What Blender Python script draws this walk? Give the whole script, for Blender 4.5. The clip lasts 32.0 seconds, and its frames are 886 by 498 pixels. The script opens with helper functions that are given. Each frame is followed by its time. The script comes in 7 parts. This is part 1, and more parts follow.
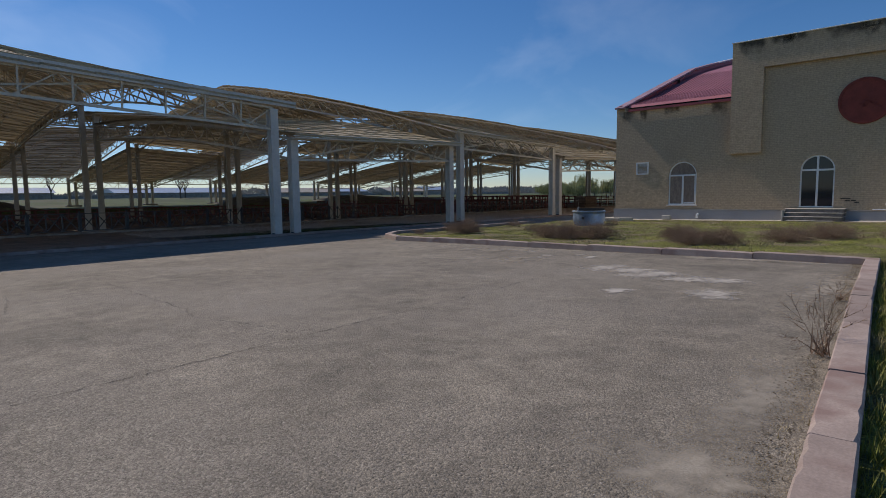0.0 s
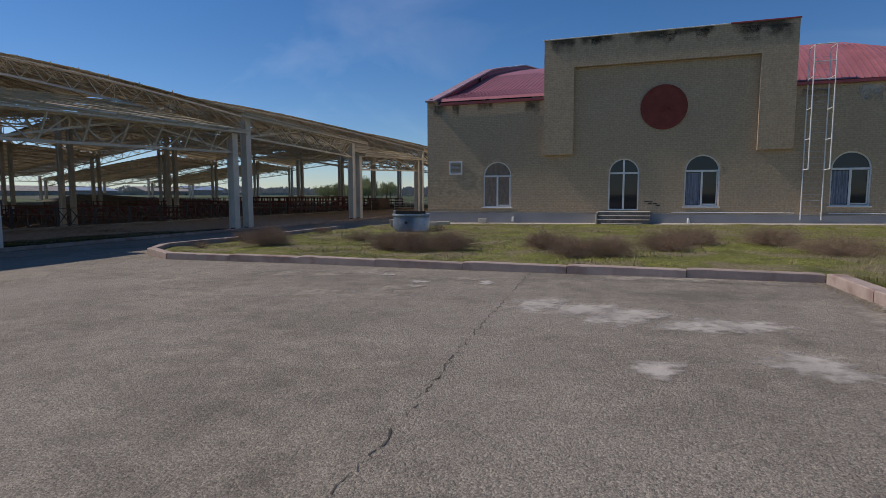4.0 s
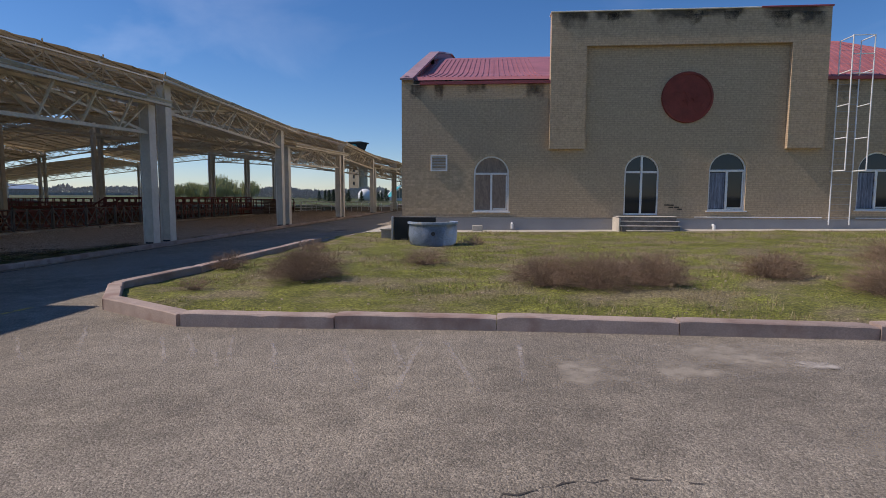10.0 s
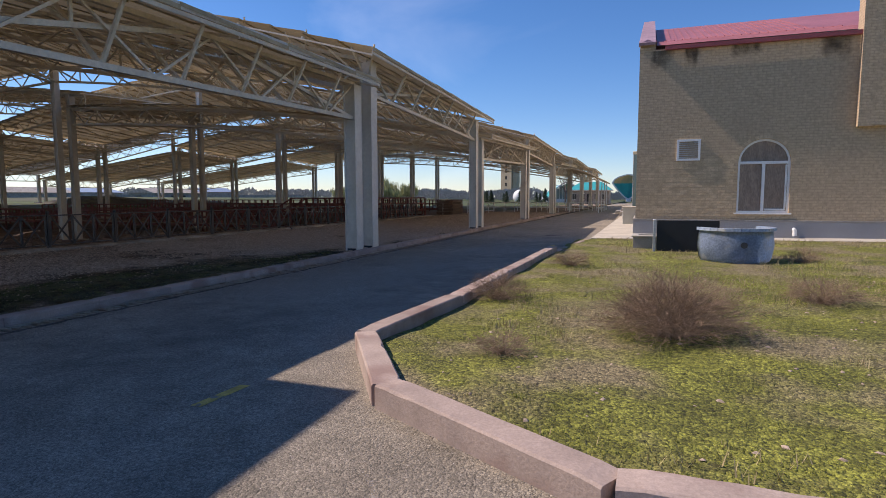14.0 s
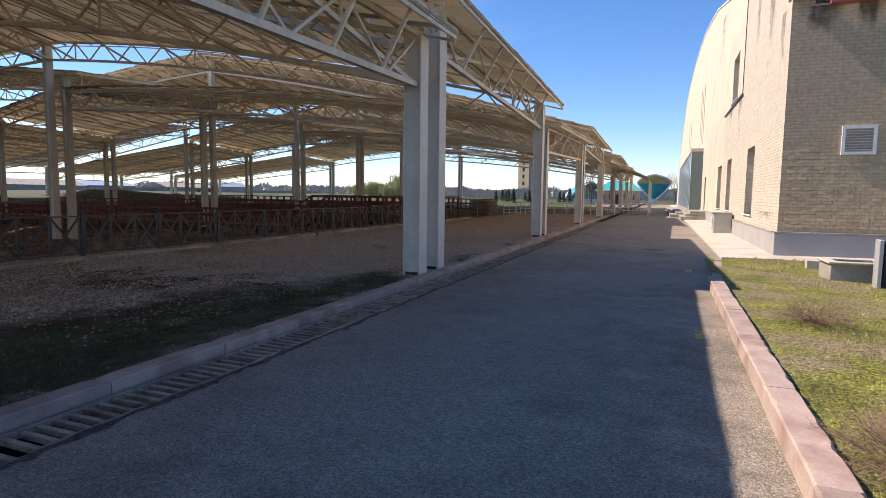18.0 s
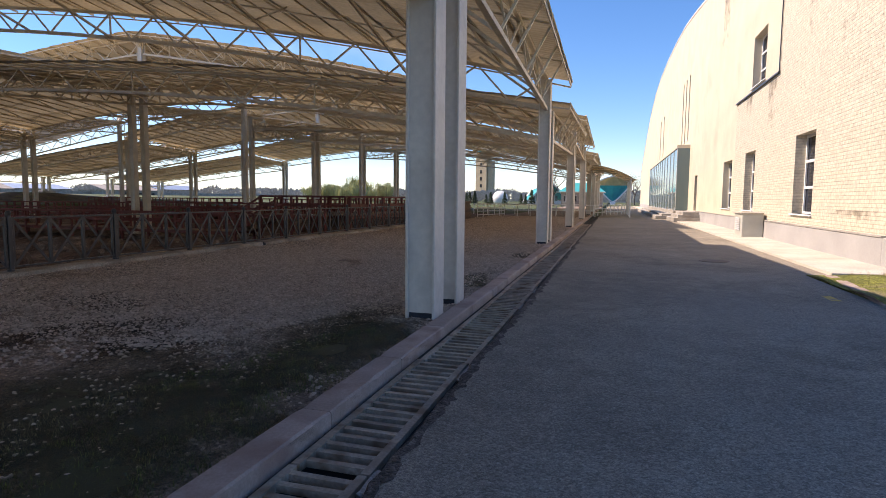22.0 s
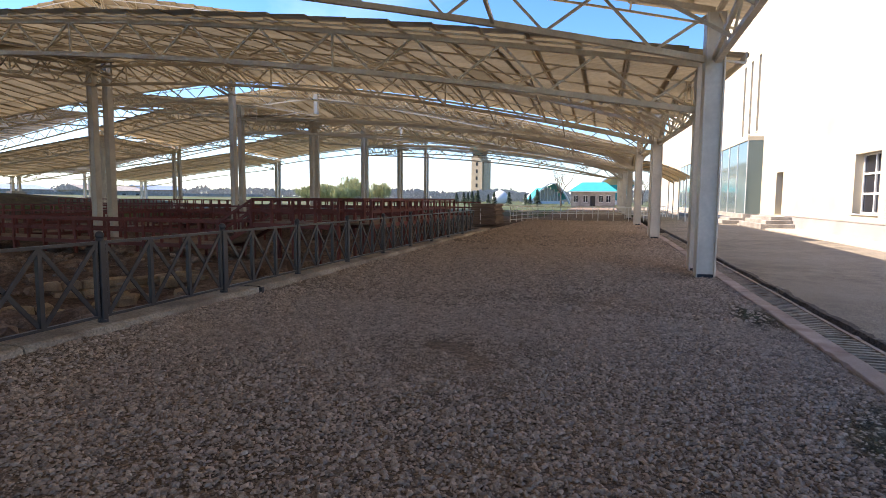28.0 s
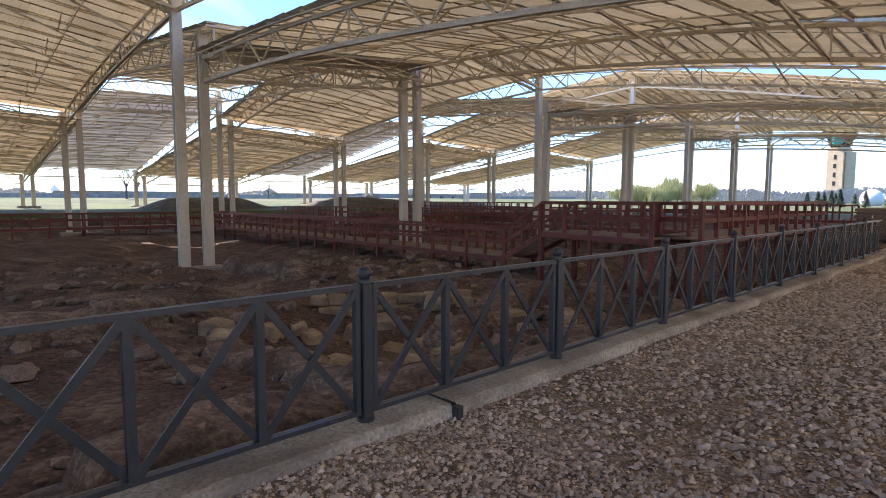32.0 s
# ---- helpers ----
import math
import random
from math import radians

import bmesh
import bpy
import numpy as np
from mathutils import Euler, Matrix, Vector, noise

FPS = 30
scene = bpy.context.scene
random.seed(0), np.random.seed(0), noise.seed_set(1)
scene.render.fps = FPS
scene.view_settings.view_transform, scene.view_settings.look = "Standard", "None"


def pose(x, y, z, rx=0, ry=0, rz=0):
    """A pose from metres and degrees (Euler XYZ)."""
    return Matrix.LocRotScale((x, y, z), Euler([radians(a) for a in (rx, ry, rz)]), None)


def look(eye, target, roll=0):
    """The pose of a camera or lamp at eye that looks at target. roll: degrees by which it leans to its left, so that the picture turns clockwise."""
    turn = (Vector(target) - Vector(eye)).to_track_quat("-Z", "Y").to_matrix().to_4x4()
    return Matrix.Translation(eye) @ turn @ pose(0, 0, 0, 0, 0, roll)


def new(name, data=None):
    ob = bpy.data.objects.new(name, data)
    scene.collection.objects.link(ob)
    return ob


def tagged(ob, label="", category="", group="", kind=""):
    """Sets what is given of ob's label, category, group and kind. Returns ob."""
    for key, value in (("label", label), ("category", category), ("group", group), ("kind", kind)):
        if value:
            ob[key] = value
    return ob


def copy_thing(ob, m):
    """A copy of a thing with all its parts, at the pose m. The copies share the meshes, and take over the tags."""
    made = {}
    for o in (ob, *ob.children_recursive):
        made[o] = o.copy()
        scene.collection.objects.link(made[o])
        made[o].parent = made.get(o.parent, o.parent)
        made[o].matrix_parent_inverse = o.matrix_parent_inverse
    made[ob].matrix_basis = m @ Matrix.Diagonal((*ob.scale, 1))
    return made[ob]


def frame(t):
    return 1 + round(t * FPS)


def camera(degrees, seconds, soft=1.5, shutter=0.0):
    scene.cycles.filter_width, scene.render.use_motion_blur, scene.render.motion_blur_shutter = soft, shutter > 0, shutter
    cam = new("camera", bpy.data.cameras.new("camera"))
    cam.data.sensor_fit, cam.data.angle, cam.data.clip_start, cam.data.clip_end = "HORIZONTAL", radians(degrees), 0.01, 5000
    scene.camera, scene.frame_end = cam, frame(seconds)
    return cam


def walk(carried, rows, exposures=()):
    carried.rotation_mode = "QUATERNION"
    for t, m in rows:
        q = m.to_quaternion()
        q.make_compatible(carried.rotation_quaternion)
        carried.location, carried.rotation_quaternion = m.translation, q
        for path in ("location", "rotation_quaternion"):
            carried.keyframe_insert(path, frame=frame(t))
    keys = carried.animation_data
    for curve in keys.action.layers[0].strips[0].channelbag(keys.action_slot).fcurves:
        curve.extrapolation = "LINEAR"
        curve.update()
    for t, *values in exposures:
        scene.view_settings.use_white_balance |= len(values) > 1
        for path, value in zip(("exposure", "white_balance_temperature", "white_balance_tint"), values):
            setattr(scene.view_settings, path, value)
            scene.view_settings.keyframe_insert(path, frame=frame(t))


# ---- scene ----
cam = camera(76.0, 32.0, soft=0.6)
PATH = [
    (0, (0.615, 1.072, 1.772), (-0.715, 2.553, 1.579), -0.7),
    (0.5, (0.123, 1.534, 1.769), (-1.214, 3.01, 1.58), -0.6),
    (1, (-0.371, 2.004, 1.763), (-1.707, 3.481, 1.573), -0.8),
    (1.5, (-0.872, 2.491, 1.754), (-2.191, 3.982, 1.561), -0.7),
    (2, (-1.388, 3.016, 1.743), (-2.669, 4.54, 1.553), -0.5),
    (2.5, (-1.922, 3.58, 1.732), (-3.072, 5.205, 1.539), -0.6),
    (3, (-2.496, 4.06, 1.705), (-3.46, 5.802, 1.514), -0.3),
    (3.5, (-3.097, 4.44, 1.673), (-3.856, 6.281, 1.482), -0.1),
    (4, (-3.763, 4.811, 1.678), (-4.43, 6.686, 1.487), -0.1),
    (4.5, (-4.453, 5.162, 1.706), (-5.066, 7.057, 1.518), 0.1),
    (6.5, (-8.132, 6.311, 1.771), (-8.571, 8.252, 1.574), 0.2),
    (7, (-8.726, 6.765, 1.758), (-9.154, 8.709, 1.567), 0.3),
    (7.5, (-9.237, 7.297, 1.727), (-9.638, 9.247, 1.536), 0.1),
    (8, (-9.784, 7.81, 1.679), (-10.152, 9.767, 1.491), 0.0),
    (8.5, (-10.281, 8.323, 1.624), (-10.562, 10.294, 1.438), 0.1),
    (9, (-10.805, 8.829, 1.611), (-11.026, 10.808, 1.424), 0.1),
    (9.5, (-11.391, 9.29, 1.625), (-11.576, 11.273, 1.44), 0.1),
    (10, (-11.98, 9.766, 1.666), (-12.15, 11.75, 1.48), 0.2),
    (10.5, (-12.611, 10.189, 1.671), (-12.859, 12.165, 1.485), 0.2),
    (11, (-13.204, 10.651, 1.656), (-13.613, 12.6, 1.473), 0.1),
    (11.5, (-13.739, 11.155, 1.65), (-14.337, 13.054, 1.46), -0.0),
    (12, (-14.225, 11.726, 1.639), (-14.898, 13.6, 1.45), 0.0),
    (12.5, (-14.677, 12.355, 1.641), (-15.349, 14.229, 1.449), -0.1),
    (13, (-15.18, 12.94, 1.616), (-15.856, 14.813, 1.427), -0.1),
    (13.5, (-15.59, 13.522, 1.564), (-16.26, 15.398, 1.38), -0.1),
    (14, (-15.991, 14.083, 1.515), (-16.663, 15.958, 1.333), -0.1),
    (14.5, (-16.443, 14.629, 1.486), (-17.116, 16.504, 1.309), 0.0),
    (15, (-16.925, 15.152, 1.476), (-17.608, 17.024, 1.301), -0.1),
    (15.5, (-17.417, 15.681, 1.476), (-18.14, 17.538, 1.305), 0.0),
    (17.5, (-19.057, 17.943, 1.561), (-19.778, 19.8, 1.376), 0.3),
    (18, (-19.595, 18.509, 1.613), (-20.308, 20.368, 1.423), 0.7),
    (18.5, (-19.967, 19.066, 1.602), (-20.676, 20.926, 1.412), 0.6),
    (19, (-20.361, 19.575, 1.565), (-21.065, 21.438, 1.373), 0.7),
    (19.5, (-20.722, 20.103, 1.589), (-21.411, 21.97, 1.396), 0.9),
    (20, (-21.036, 20.701, 1.569), (-21.708, 22.575, 1.378), 0.7),
    (20.5, (-21.381, 21.276, 1.549), (-22.024, 23.16, 1.361), 0.8),
    (21, (-21.666, 21.903, 1.501), (-22.26, 23.803, 1.312), 0.8),
    (21.5, (-22.02, 22.411, 1.45), (-22.602, 24.315, 1.264), 0.7),
    (22, (-22.297, 22.877, 1.413), (-22.865, 24.786, 1.235), 0.5),
    (22.5, (-22.689, 23.469, 1.406), (-23.238, 25.384, 1.225), 0.6),
    (23, (-23.13, 23.974, 1.396), (-23.677, 25.889, 1.215), 0.7),
    (23.5, (-23.523, 24.564, 1.411), (-24.064, 26.481, 1.229), 0.5),
    (24, (-23.997, 25.022, 1.46), (-24.539, 26.938, 1.278), 0.4),
    (24.5, (-24.43, 25.621, 1.524), (-24.964, 27.54, 1.342), 0.5),
    (25, (-24.86, 26.175, 1.511), (-25.388, 28.096, 1.332), 0.4),
    (25.5, (-25.238, 26.682, 1.522), (-25.778, 28.6, 1.347), 0.5),
    (27.5, (-26.464, 28.899, 1.53), (-26.993, 30.819, 1.35), 0.3),
    (28, (-26.841, 29.445, 1.546), (-27.381, 31.362, 1.367), 0.4),
    (28.5, (-27.086, 30.057, 1.528), (-27.655, 31.966, 1.35), 0.2),
    (29, (-27.384, 30.655, 1.525), (-27.987, 32.553, 1.346), 0.2),
    (29.5, (-27.744, 31.386, 1.57), (-28.471, 33.24, 1.389), 0.1),
    (30, (-28.14, 32.097, 1.585), (-28.955, 33.914, 1.405), -0),
    (30.5, (-28.559, 32.681, 1.521), (-29.648, 34.349, 1.343), 0),
    (31, (-28.75, 33.37, 1.545), (-30.0, 34.922, 1.366), 0),
    (31.5, (-28.972, 34.005, 1.526), (-30.286, 35.503, 1.348), -0),
    (32, (-29.366, 34.714, 1.589), (-30.814, 36.083, 1.412), 0.1),
]
EXPOSURES = [(0, -0.5, 6500, 11), (4, -0.45, 6500, 12), (7, -0.25, 6550, 15), (10, -0.15, 6600, 16), (13, 0.18, 6750, 19), (15, 0.4, 6900, 19), (17.5, 0.75, 7100, 19), (19, 0.85, 7250, 20), (23, 0.98, 7400, 20), (25, 1.12, 7450, 19), (28, 1.5, 7050, 17), (30, 1.95, 6850, 18), (32, 2.05, 6750, 17)]
walk(cam, [(t, look(eye, target, roll)) for t, eye, target, roll in PATH], EXPOSURES)

# ---- world, sun, exposure ----
world = bpy.data.worlds.new("sky")
scene.world = world
world.use_nodes = True
wn = world.node_tree.nodes
sky = wn.new("ShaderNodeTexSky")
sky.sky_type = "NISHITA"
sky.sun_disc = False
sky.sun_elevation = radians(46.9)
sky.sun_rotation = radians(-92)
sky.air_density, sky.dust_density, sky.ozone_density = 1.0, 0.2, 4.0
sky.altitude = 900
rich = wn.new("ShaderNodeHueSaturation")
rich.inputs["Saturation"].default_value = 1.22
world.node_tree.links.new(sky.outputs[0], rich.inputs["Color"])
wlink = world.node_tree.links.new
cool = wn.new("ShaderNodeMix")
cool.data_type, cool.blend_type = "RGBA", "MULTIPLY"
cool.inputs[0].default_value = 1.0
cool.inputs[7].default_value = (0.945, 0.98, 1.075, 1)
wlink(rich.outputs[0], cool.inputs[6])
# faint streaks of high cloud
way, turn, veil = wn.new("ShaderNodeTexCoord"), wn.new("ShaderNodeMapping"), wn.new("ShaderNodeTexNoise")
turn.inputs["Scale"].default_value, turn.inputs["Rotation"].default_value = (1.3, 3.2, 4.5), (0.3, 0.2, 0.5)
veil.inputs["Scale"].default_value, veil.inputs["Detail"].default_value, veil.inputs["Distortion"].default_value = 1.1, 9, 0.6
wlink(way.outputs["Generated"], turn.inputs[0]), wlink(turn.outputs[0], veil.inputs[0])
thin, pale, over = wn.new("ShaderNodeMapRange"), wn.new("ShaderNodeHueSaturation"), wn.new("ShaderNodeMix")
thin.inputs[1].default_value, thin.inputs[2].default_value, thin.inputs[4].default_value = 0.52, 0.85, 0.5
pale.inputs["Saturation"].default_value, pale.inputs["Value"].default_value = 0.5, 1.5
over.data_type = "RGBA"
wlink(veil.outputs[0], thin.inputs[0]), wlink(cool.outputs[2], pale.inputs["Color"])
wlink(thin.outputs[0], over.inputs[0]), wlink(cool.outputs[2], over.inputs[6]), wlink(pale.outputs[0], over.inputs[7])
wlink(over.outputs[2], wn["Background"].inputs[0])
wn["Background"].inputs[1].default_value = 0.11
sun = new("sun", bpy.data.lights.new("sun", "SUN"))
sun.data.energy, sun.data.angle, sun.data.color = 4.2, radians(0.5), (1.0, 0.9, 0.79)
sun.matrix_world = look((-68.3, -3.65, 73.0), (0, 0, 0))


# ---- materials ----
def mat(name, base, rough=0.7, metal=0.0, var=0.25, scale=3.0, fine=60.0, bump=0.2, tint=None, spots=None, obj=0.0, stretch=(1, 1, 1), island=0.0, grain=None, ribs=0.0):
    """A procedural surface: base colour, large and fine variation, bump, and an optional second colour in patches."""
    m = bpy.data.materials.new(name)
    m.use_nodes = True
    nt = m.node_tree
    n, link = nt.nodes, nt.links.new
    bsdf = n["Principled BSDF"]
    bsdf.inputs["Roughness"].default_value, bsdf.inputs["Metallic"].default_value = rough, metal
    geo = n.new("ShaderNodeNewGeometry")
    mp = n.new("ShaderNodeMapping")
    mp.inputs["Scale"].default_value = stretch
    link(geo.outputs["Position"], mp.inputs[0])
    big, small = n.new("ShaderNodeTexNoise"), n.new("ShaderNodeTexNoise")
    big.inputs["Scale"].default_value, big.inputs["Detail"].default_value = scale, 6
    small.inputs["Scale"].default_value, small.inputs["Detail"].default_value = fine, 3
    link(mp.outputs[0], big.inputs[0]), link(mp.outputs[0], small.inputs[0])
    ramp = n.new("ShaderNodeValToRGB")
    lo = [c * (1 - var) for c in base]
    hi = [min(1, c * (1 + var)) for c in base]
    ramp.color_ramp.elements[0].color, ramp.color_ramp.elements[1].color = (*lo, 1), (*hi, 1)
    ramp.color_ramp.elements[0].position, ramp.color_ramp.elements[1].position = 0.3, 0.7
    link(big.outputs[0], ramp.inputs[0])
    mix = n.new("ShaderNodeMix")
    mix.data_type, mix.blend_type = "RGBA", "MULTIPLY"
    mix.inputs[0].default_value = 1.0
    r2 = n.new("ShaderNodeMapRange")
    r2.inputs[1].default_value, r2.inputs[2].default_value = 0.3, 0.7
    r2.inputs[3].default_value, r2.inputs[4].default_value = 1 - var, 1 + var * 0.6
    link(small.outputs[0], r2.inputs[0])
    link(ramp.outputs[0], mix.inputs[6]), link(r2.outputs[0], mix.inputs[7])
    out = mix.outputs[2]
    if tint:
        col, size, lo_, hi_ = tint
        tn = n.new("ShaderNodeTexNoise")
        tn.inputs["Scale"].default_value, tn.inputs["Detail"].default_value = size, 5
        link(geo.outputs["Position"], tn.inputs[0])
        tr = n.new("ShaderNodeMapRange")
        tr.inputs[1].default_value, tr.inputs[2].default_value = lo_, hi_
        link(tn.outputs[0], tr.inputs[0])
        mx = n.new("ShaderNodeMix")
        mx.data_type = "RGBA"
        mx.inputs[7].default_value = (*col, 1)
        link(tr.outputs[0], mx.inputs[0]), link(out, mx.inputs[6])
        out = mx.outputs[2]
    if spots:
        col, size, lo_, hi_ = spots
        vo = n.new("ShaderNodeTexVoronoi")
        vo.inputs["Scale"].default_value = size
        link(mp.outputs[0], vo.inputs[0])
        sr = n.new("ShaderNodeMapRange")
        sr.inputs[1].default_value, sr.inputs[2].default_value = hi_, lo_
        link(vo.outputs[0], sr.inputs[0])
        ms = n.new("ShaderNodeMix")
        ms.data_type = "RGBA"
        ms.inputs[7].default_value = (*col, 1)
        link(sr.outputs[0], ms.inputs[0]), link(out, ms.inputs[6])
        out = ms.outputs[2]
    if obj or island:
        oi = n.new("ShaderNodeObjectInfo" if obj else "ShaderNodeNewGeometry")
        obj = obj or island
        mo = n.new("ShaderNodeMapRange")
        mo.inputs[3].default_value, mo.inputs[4].default_value = 1 - obj, 1 + obj
        link(oi.outputs["Random"] if not island else oi.outputs["Random Per Island"], mo.inputs[0])
        mm = n.new("ShaderNodeMix")
        mm.data_type, mm.blend_type = "RGBA", "MULTIPLY"
        mm.inputs[0].default_value = 1.0
        link(out, mm.inputs[6]), link(mo.outputs[0], mm.inputs[7])
        out = mm.outputs[2]
    normal = None
    if grain:
        # crushed-stone grain: each cell its own tone, with relief at the cell edges
        for size, amount, deep in grain:
            vg = n.new("ShaderNodeTexVoronoi")
            vg.inputs["Scale"].default_value = size
            link(geo.outputs["Position"], vg.inputs[0])
            sp = n.new("ShaderNodeSeparateColor")
            link(vg.outputs["Color"], sp.inputs[0])
            gr = n.new("ShaderNodeMapRange")
            gr.inputs[3].default_value, gr.inputs[4].default_value = 1 - amount, 1 + amount
            link(sp.outputs[0], gr.inputs[0])
            mg = n.new("ShaderNodeMix")
            mg.data_type, mg.blend_type = "RGBA", "MULTIPLY"
            mg.inputs[0].default_value = 1.0
            link(out, mg.inputs[6]), link(gr.outputs[0], mg.inputs[7])
            out = mg.outputs[2]
            bg = n.new("ShaderNodeBump")
            bg.invert = True
            bg.inputs["Strength"].default_value, bg.inputs["Distance"].default_value = deep, 0.6 / size
            link(vg.outputs["Distance"], bg.inputs["Height"])
            if normal:
                link(normal, bg.inputs["Normal"])
            normal = bg.outputs[0]
    if ribs:
        # corrugation across y
        wv = n.new("ShaderNodeTexWave")
        wv.bands_direction = "Y"
        wv.inputs["Scale"].default_value = 0.314 / ribs
        link(geo.outputs["Position"], wv.inputs[0])
        br = n.new("ShaderNodeBump")
        br.inputs["Strength"].default_value, br.inputs["Distance"].default_value = 0.6, 0.02
        link(wv.outputs["Fac"], br.inputs["Height"])
        normal = br.outputs[0]
    link(out, bsdf.inputs["Base Color"])
    if bump:
        bp = n.new("ShaderNodeBump")
        bp.inputs["Strength"].default_value, bp.inputs["Distance"].default_value = bump, 0.02
        link(small.outputs[0], bp.inputs["Height"])
        if normal:
            link(normal, bp.inputs["Normal"])
        normal = bp.outputs[0]
    if normal:
        link(normal, bsdf.inputs["Normal"])
    return m


def brick_mat(name, a, b, mortar, wear, width=0.26, height=0.098, swap="XZ", depth=0.5):
    """Coursed brick on a wall that runs along x (XZ) or along y (YZ)."""
    m = mat(name, a, 0.85, var=0.12, scale=0.7, fine=25, bump=0)
    nt = m.node_tree
    n, link = nt.nodes, nt.links.new
    bsdf = n["Principled BSDF"]
    geo = n.new("ShaderNodeNewGeometry")
    sep, com = n.new("ShaderNodeSeparateXYZ"), n.new("ShaderNodeCombineXYZ")
    link(geo.outputs["Position"], sep.inputs[0])
    link(sep.outputs[swap[0]], com.inputs[0]), link(sep.outputs["Z"], com.inputs[1])
    bt = n.new("ShaderNodeTexBrick")
    bt.inputs["Color1"].default_value, bt.inputs["Color2"].default_value = (*a, 1), (*b, 1)
    bt.inputs["Mortar"].default_value = (*mortar, 1)
    bt.inputs["Scale"].default_value = 1.0
    bt.inputs["Brick Width"].default_value, bt.inputs["Row Height"].default_value = width, height
    bt.inputs["Mortar Size"].default_value, bt.inputs["Mortar Smooth"].default_value = 0.013, 0.25
    link(com.outputs[0], bt.inputs[0])
    big = n.new("ShaderNodeTexNoise")
    big.inputs["Scale"].default_value, big.inputs["Detail"].default_value = 0.55, 7
    link(geo.outputs["Position"], big.inputs[0])
    rng = n.new("ShaderNodeMapRange")
    rng.inputs[1].default_value, rng.inputs[2].default_value = 0.5, 0.78
    link(big.outputs[0], rng.inputs[0])
    mx = n.new("ShaderNodeMix")
    mx.data_type = "RGBA"
    mx.inputs[7].default_value = (*wear, 1)
    sc = n.new("ShaderNodeMath")
    sc.operation = "MULTIPLY"
    sc.inputs[1].default_value = 0.55
    link(rng.outputs[0], sc.inputs[0])
    link(sc.outputs[0], mx.inputs[0]), link(bt.outputs[0], mx.inputs[6])
    fine = n.new("ShaderNodeTexNoise")
    fine.inputs["Scale"].default_value, fine.inputs["Detail"].default_value = 9, 5
    link(geo.outputs["Position"], fine.inputs[0])
    fr = n.new("ShaderNodeMapRange")
    fr.inputs[1].default_value, fr.inputs[2].default_value, fr.inputs[3].default_value, fr.inputs[4].default_value = 0.3, 0.7, 0.82, 1.12
    link(fine.outputs[0], fr.inputs[0])
    mu = n.new("ShaderNodeMix")
    mu.data_type, mu.blend_type = "RGBA", "MULTIPLY"
    mu.inputs[0].default_value = 1.0
    link(mx.outputs[2], mu.inputs[6]), link(fr.outputs[0], mu.inputs[7])
    link(mu.outputs[2], bsdf.inputs["Base Color"])
    bp = n.new("ShaderNodeBump")
    bp.invert = True
    bp.inputs["Strength"].default_value, bp.inputs["Distance"].default_value = depth, 0.012
    link(bt.outputs["Fac"], bp.inputs["Height"])
    b2 = n.new("ShaderNodeBump")
    b2.inputs["Strength"].default_value, b2.inputs["Distance"].default_value = 0.35, 0.02
    link(fine.outputs[0], b2.inputs["Height"]), link(bp.outputs[0], b2.inputs["Normal"])
    link(b2.outputs[0], bsdf.inputs["Normal"])
    return m


def glass_mat(name, tint, rough=0.05, alpha=0.35):
    m = bpy.data.materials.new(name)
    m.use_nodes = True
    b = m.node_tree.nodes["Principled BSDF"]
    b.inputs["Base Color"].default_value, b.inputs["Roughness"].default_value = (*tint, 1), rough
    b.inputs["Transmission Weight"].default_value = alpha
    b.inputs["IOR"].default_value = 1.5
    return m


def soft_mat(name, base, size, cover, full=1.35):
    """A thin stain whose edge breaks up into the ground below: the mesh's edge value fades it out."""
    m = mat(name, base, 0.95, var=0.2, scale=1.5, fine=60, bump=0.3)
    nt = m.node_tree
    n, link = nt.nodes, nt.links.new
    at = n.new("ShaderNodeAttribute")
    at.attribute_name = "cover"
    no = n.new("ShaderNodeTexNoise")
    no.inputs["Scale"].default_value, no.inputs["Detail"].default_value = size, 8
    geo = n.new("ShaderNodeNewGeometry")
    link(geo.outputs["Position"], no.inputs[0])
    add = n.new("ShaderNodeMath")
    link(at.outputs["Fac"], add.inputs[0]), link(no.outputs[0], add.inputs[1])
    rng_ = n.new("ShaderNodeMapRange")
    rng_.inputs[1].default_value, rng_.inputs[2].default_value = 0.75, full
    rng_.inputs[4].default_value = cover
    link(add.outputs[0], rng_.inputs[0])
    tr, mx = n.new("ShaderNodeBsdfTransparent"), n.new("ShaderNodeMixShader")
    link(rng_.outputs[0], mx.inputs[0]), link(tr.outputs[0], mx.inputs[1]), link(n["Principled BSDF"].outputs[0], mx.inputs[2])
    link(mx.outputs[0], n["Material Output"].inputs[0])
    return m


ASPHALT = mat("asphalt", (0.24, 0.208, 0.162), 0.9, var=0.24, scale=0.5, fine=3, bump=0.0, tint=((0.27, 0.237, 0.192), 0.3, 0.44, 0.72), spots=((0.32, 0.29, 0.255), 17, 0.05, 0.16), grain=((85, 0.32, 0.75), (48, 0.2, 0.55), (220, 0.3, 0.5)))
GRAVEL = mat("gravel", (0.235, 0.172, 0.125), 0.9, var=0.3, scale=0.8, fine=9, bump=0.3, grain=((34, 0.4, 1.0), (80, 0.4, 0.8)))
STONE = mat("pebble", (0.43, 0.335, 0.26), 0.9, var=0.2, scale=9, fine=60, bump=0.3, island=0.28)
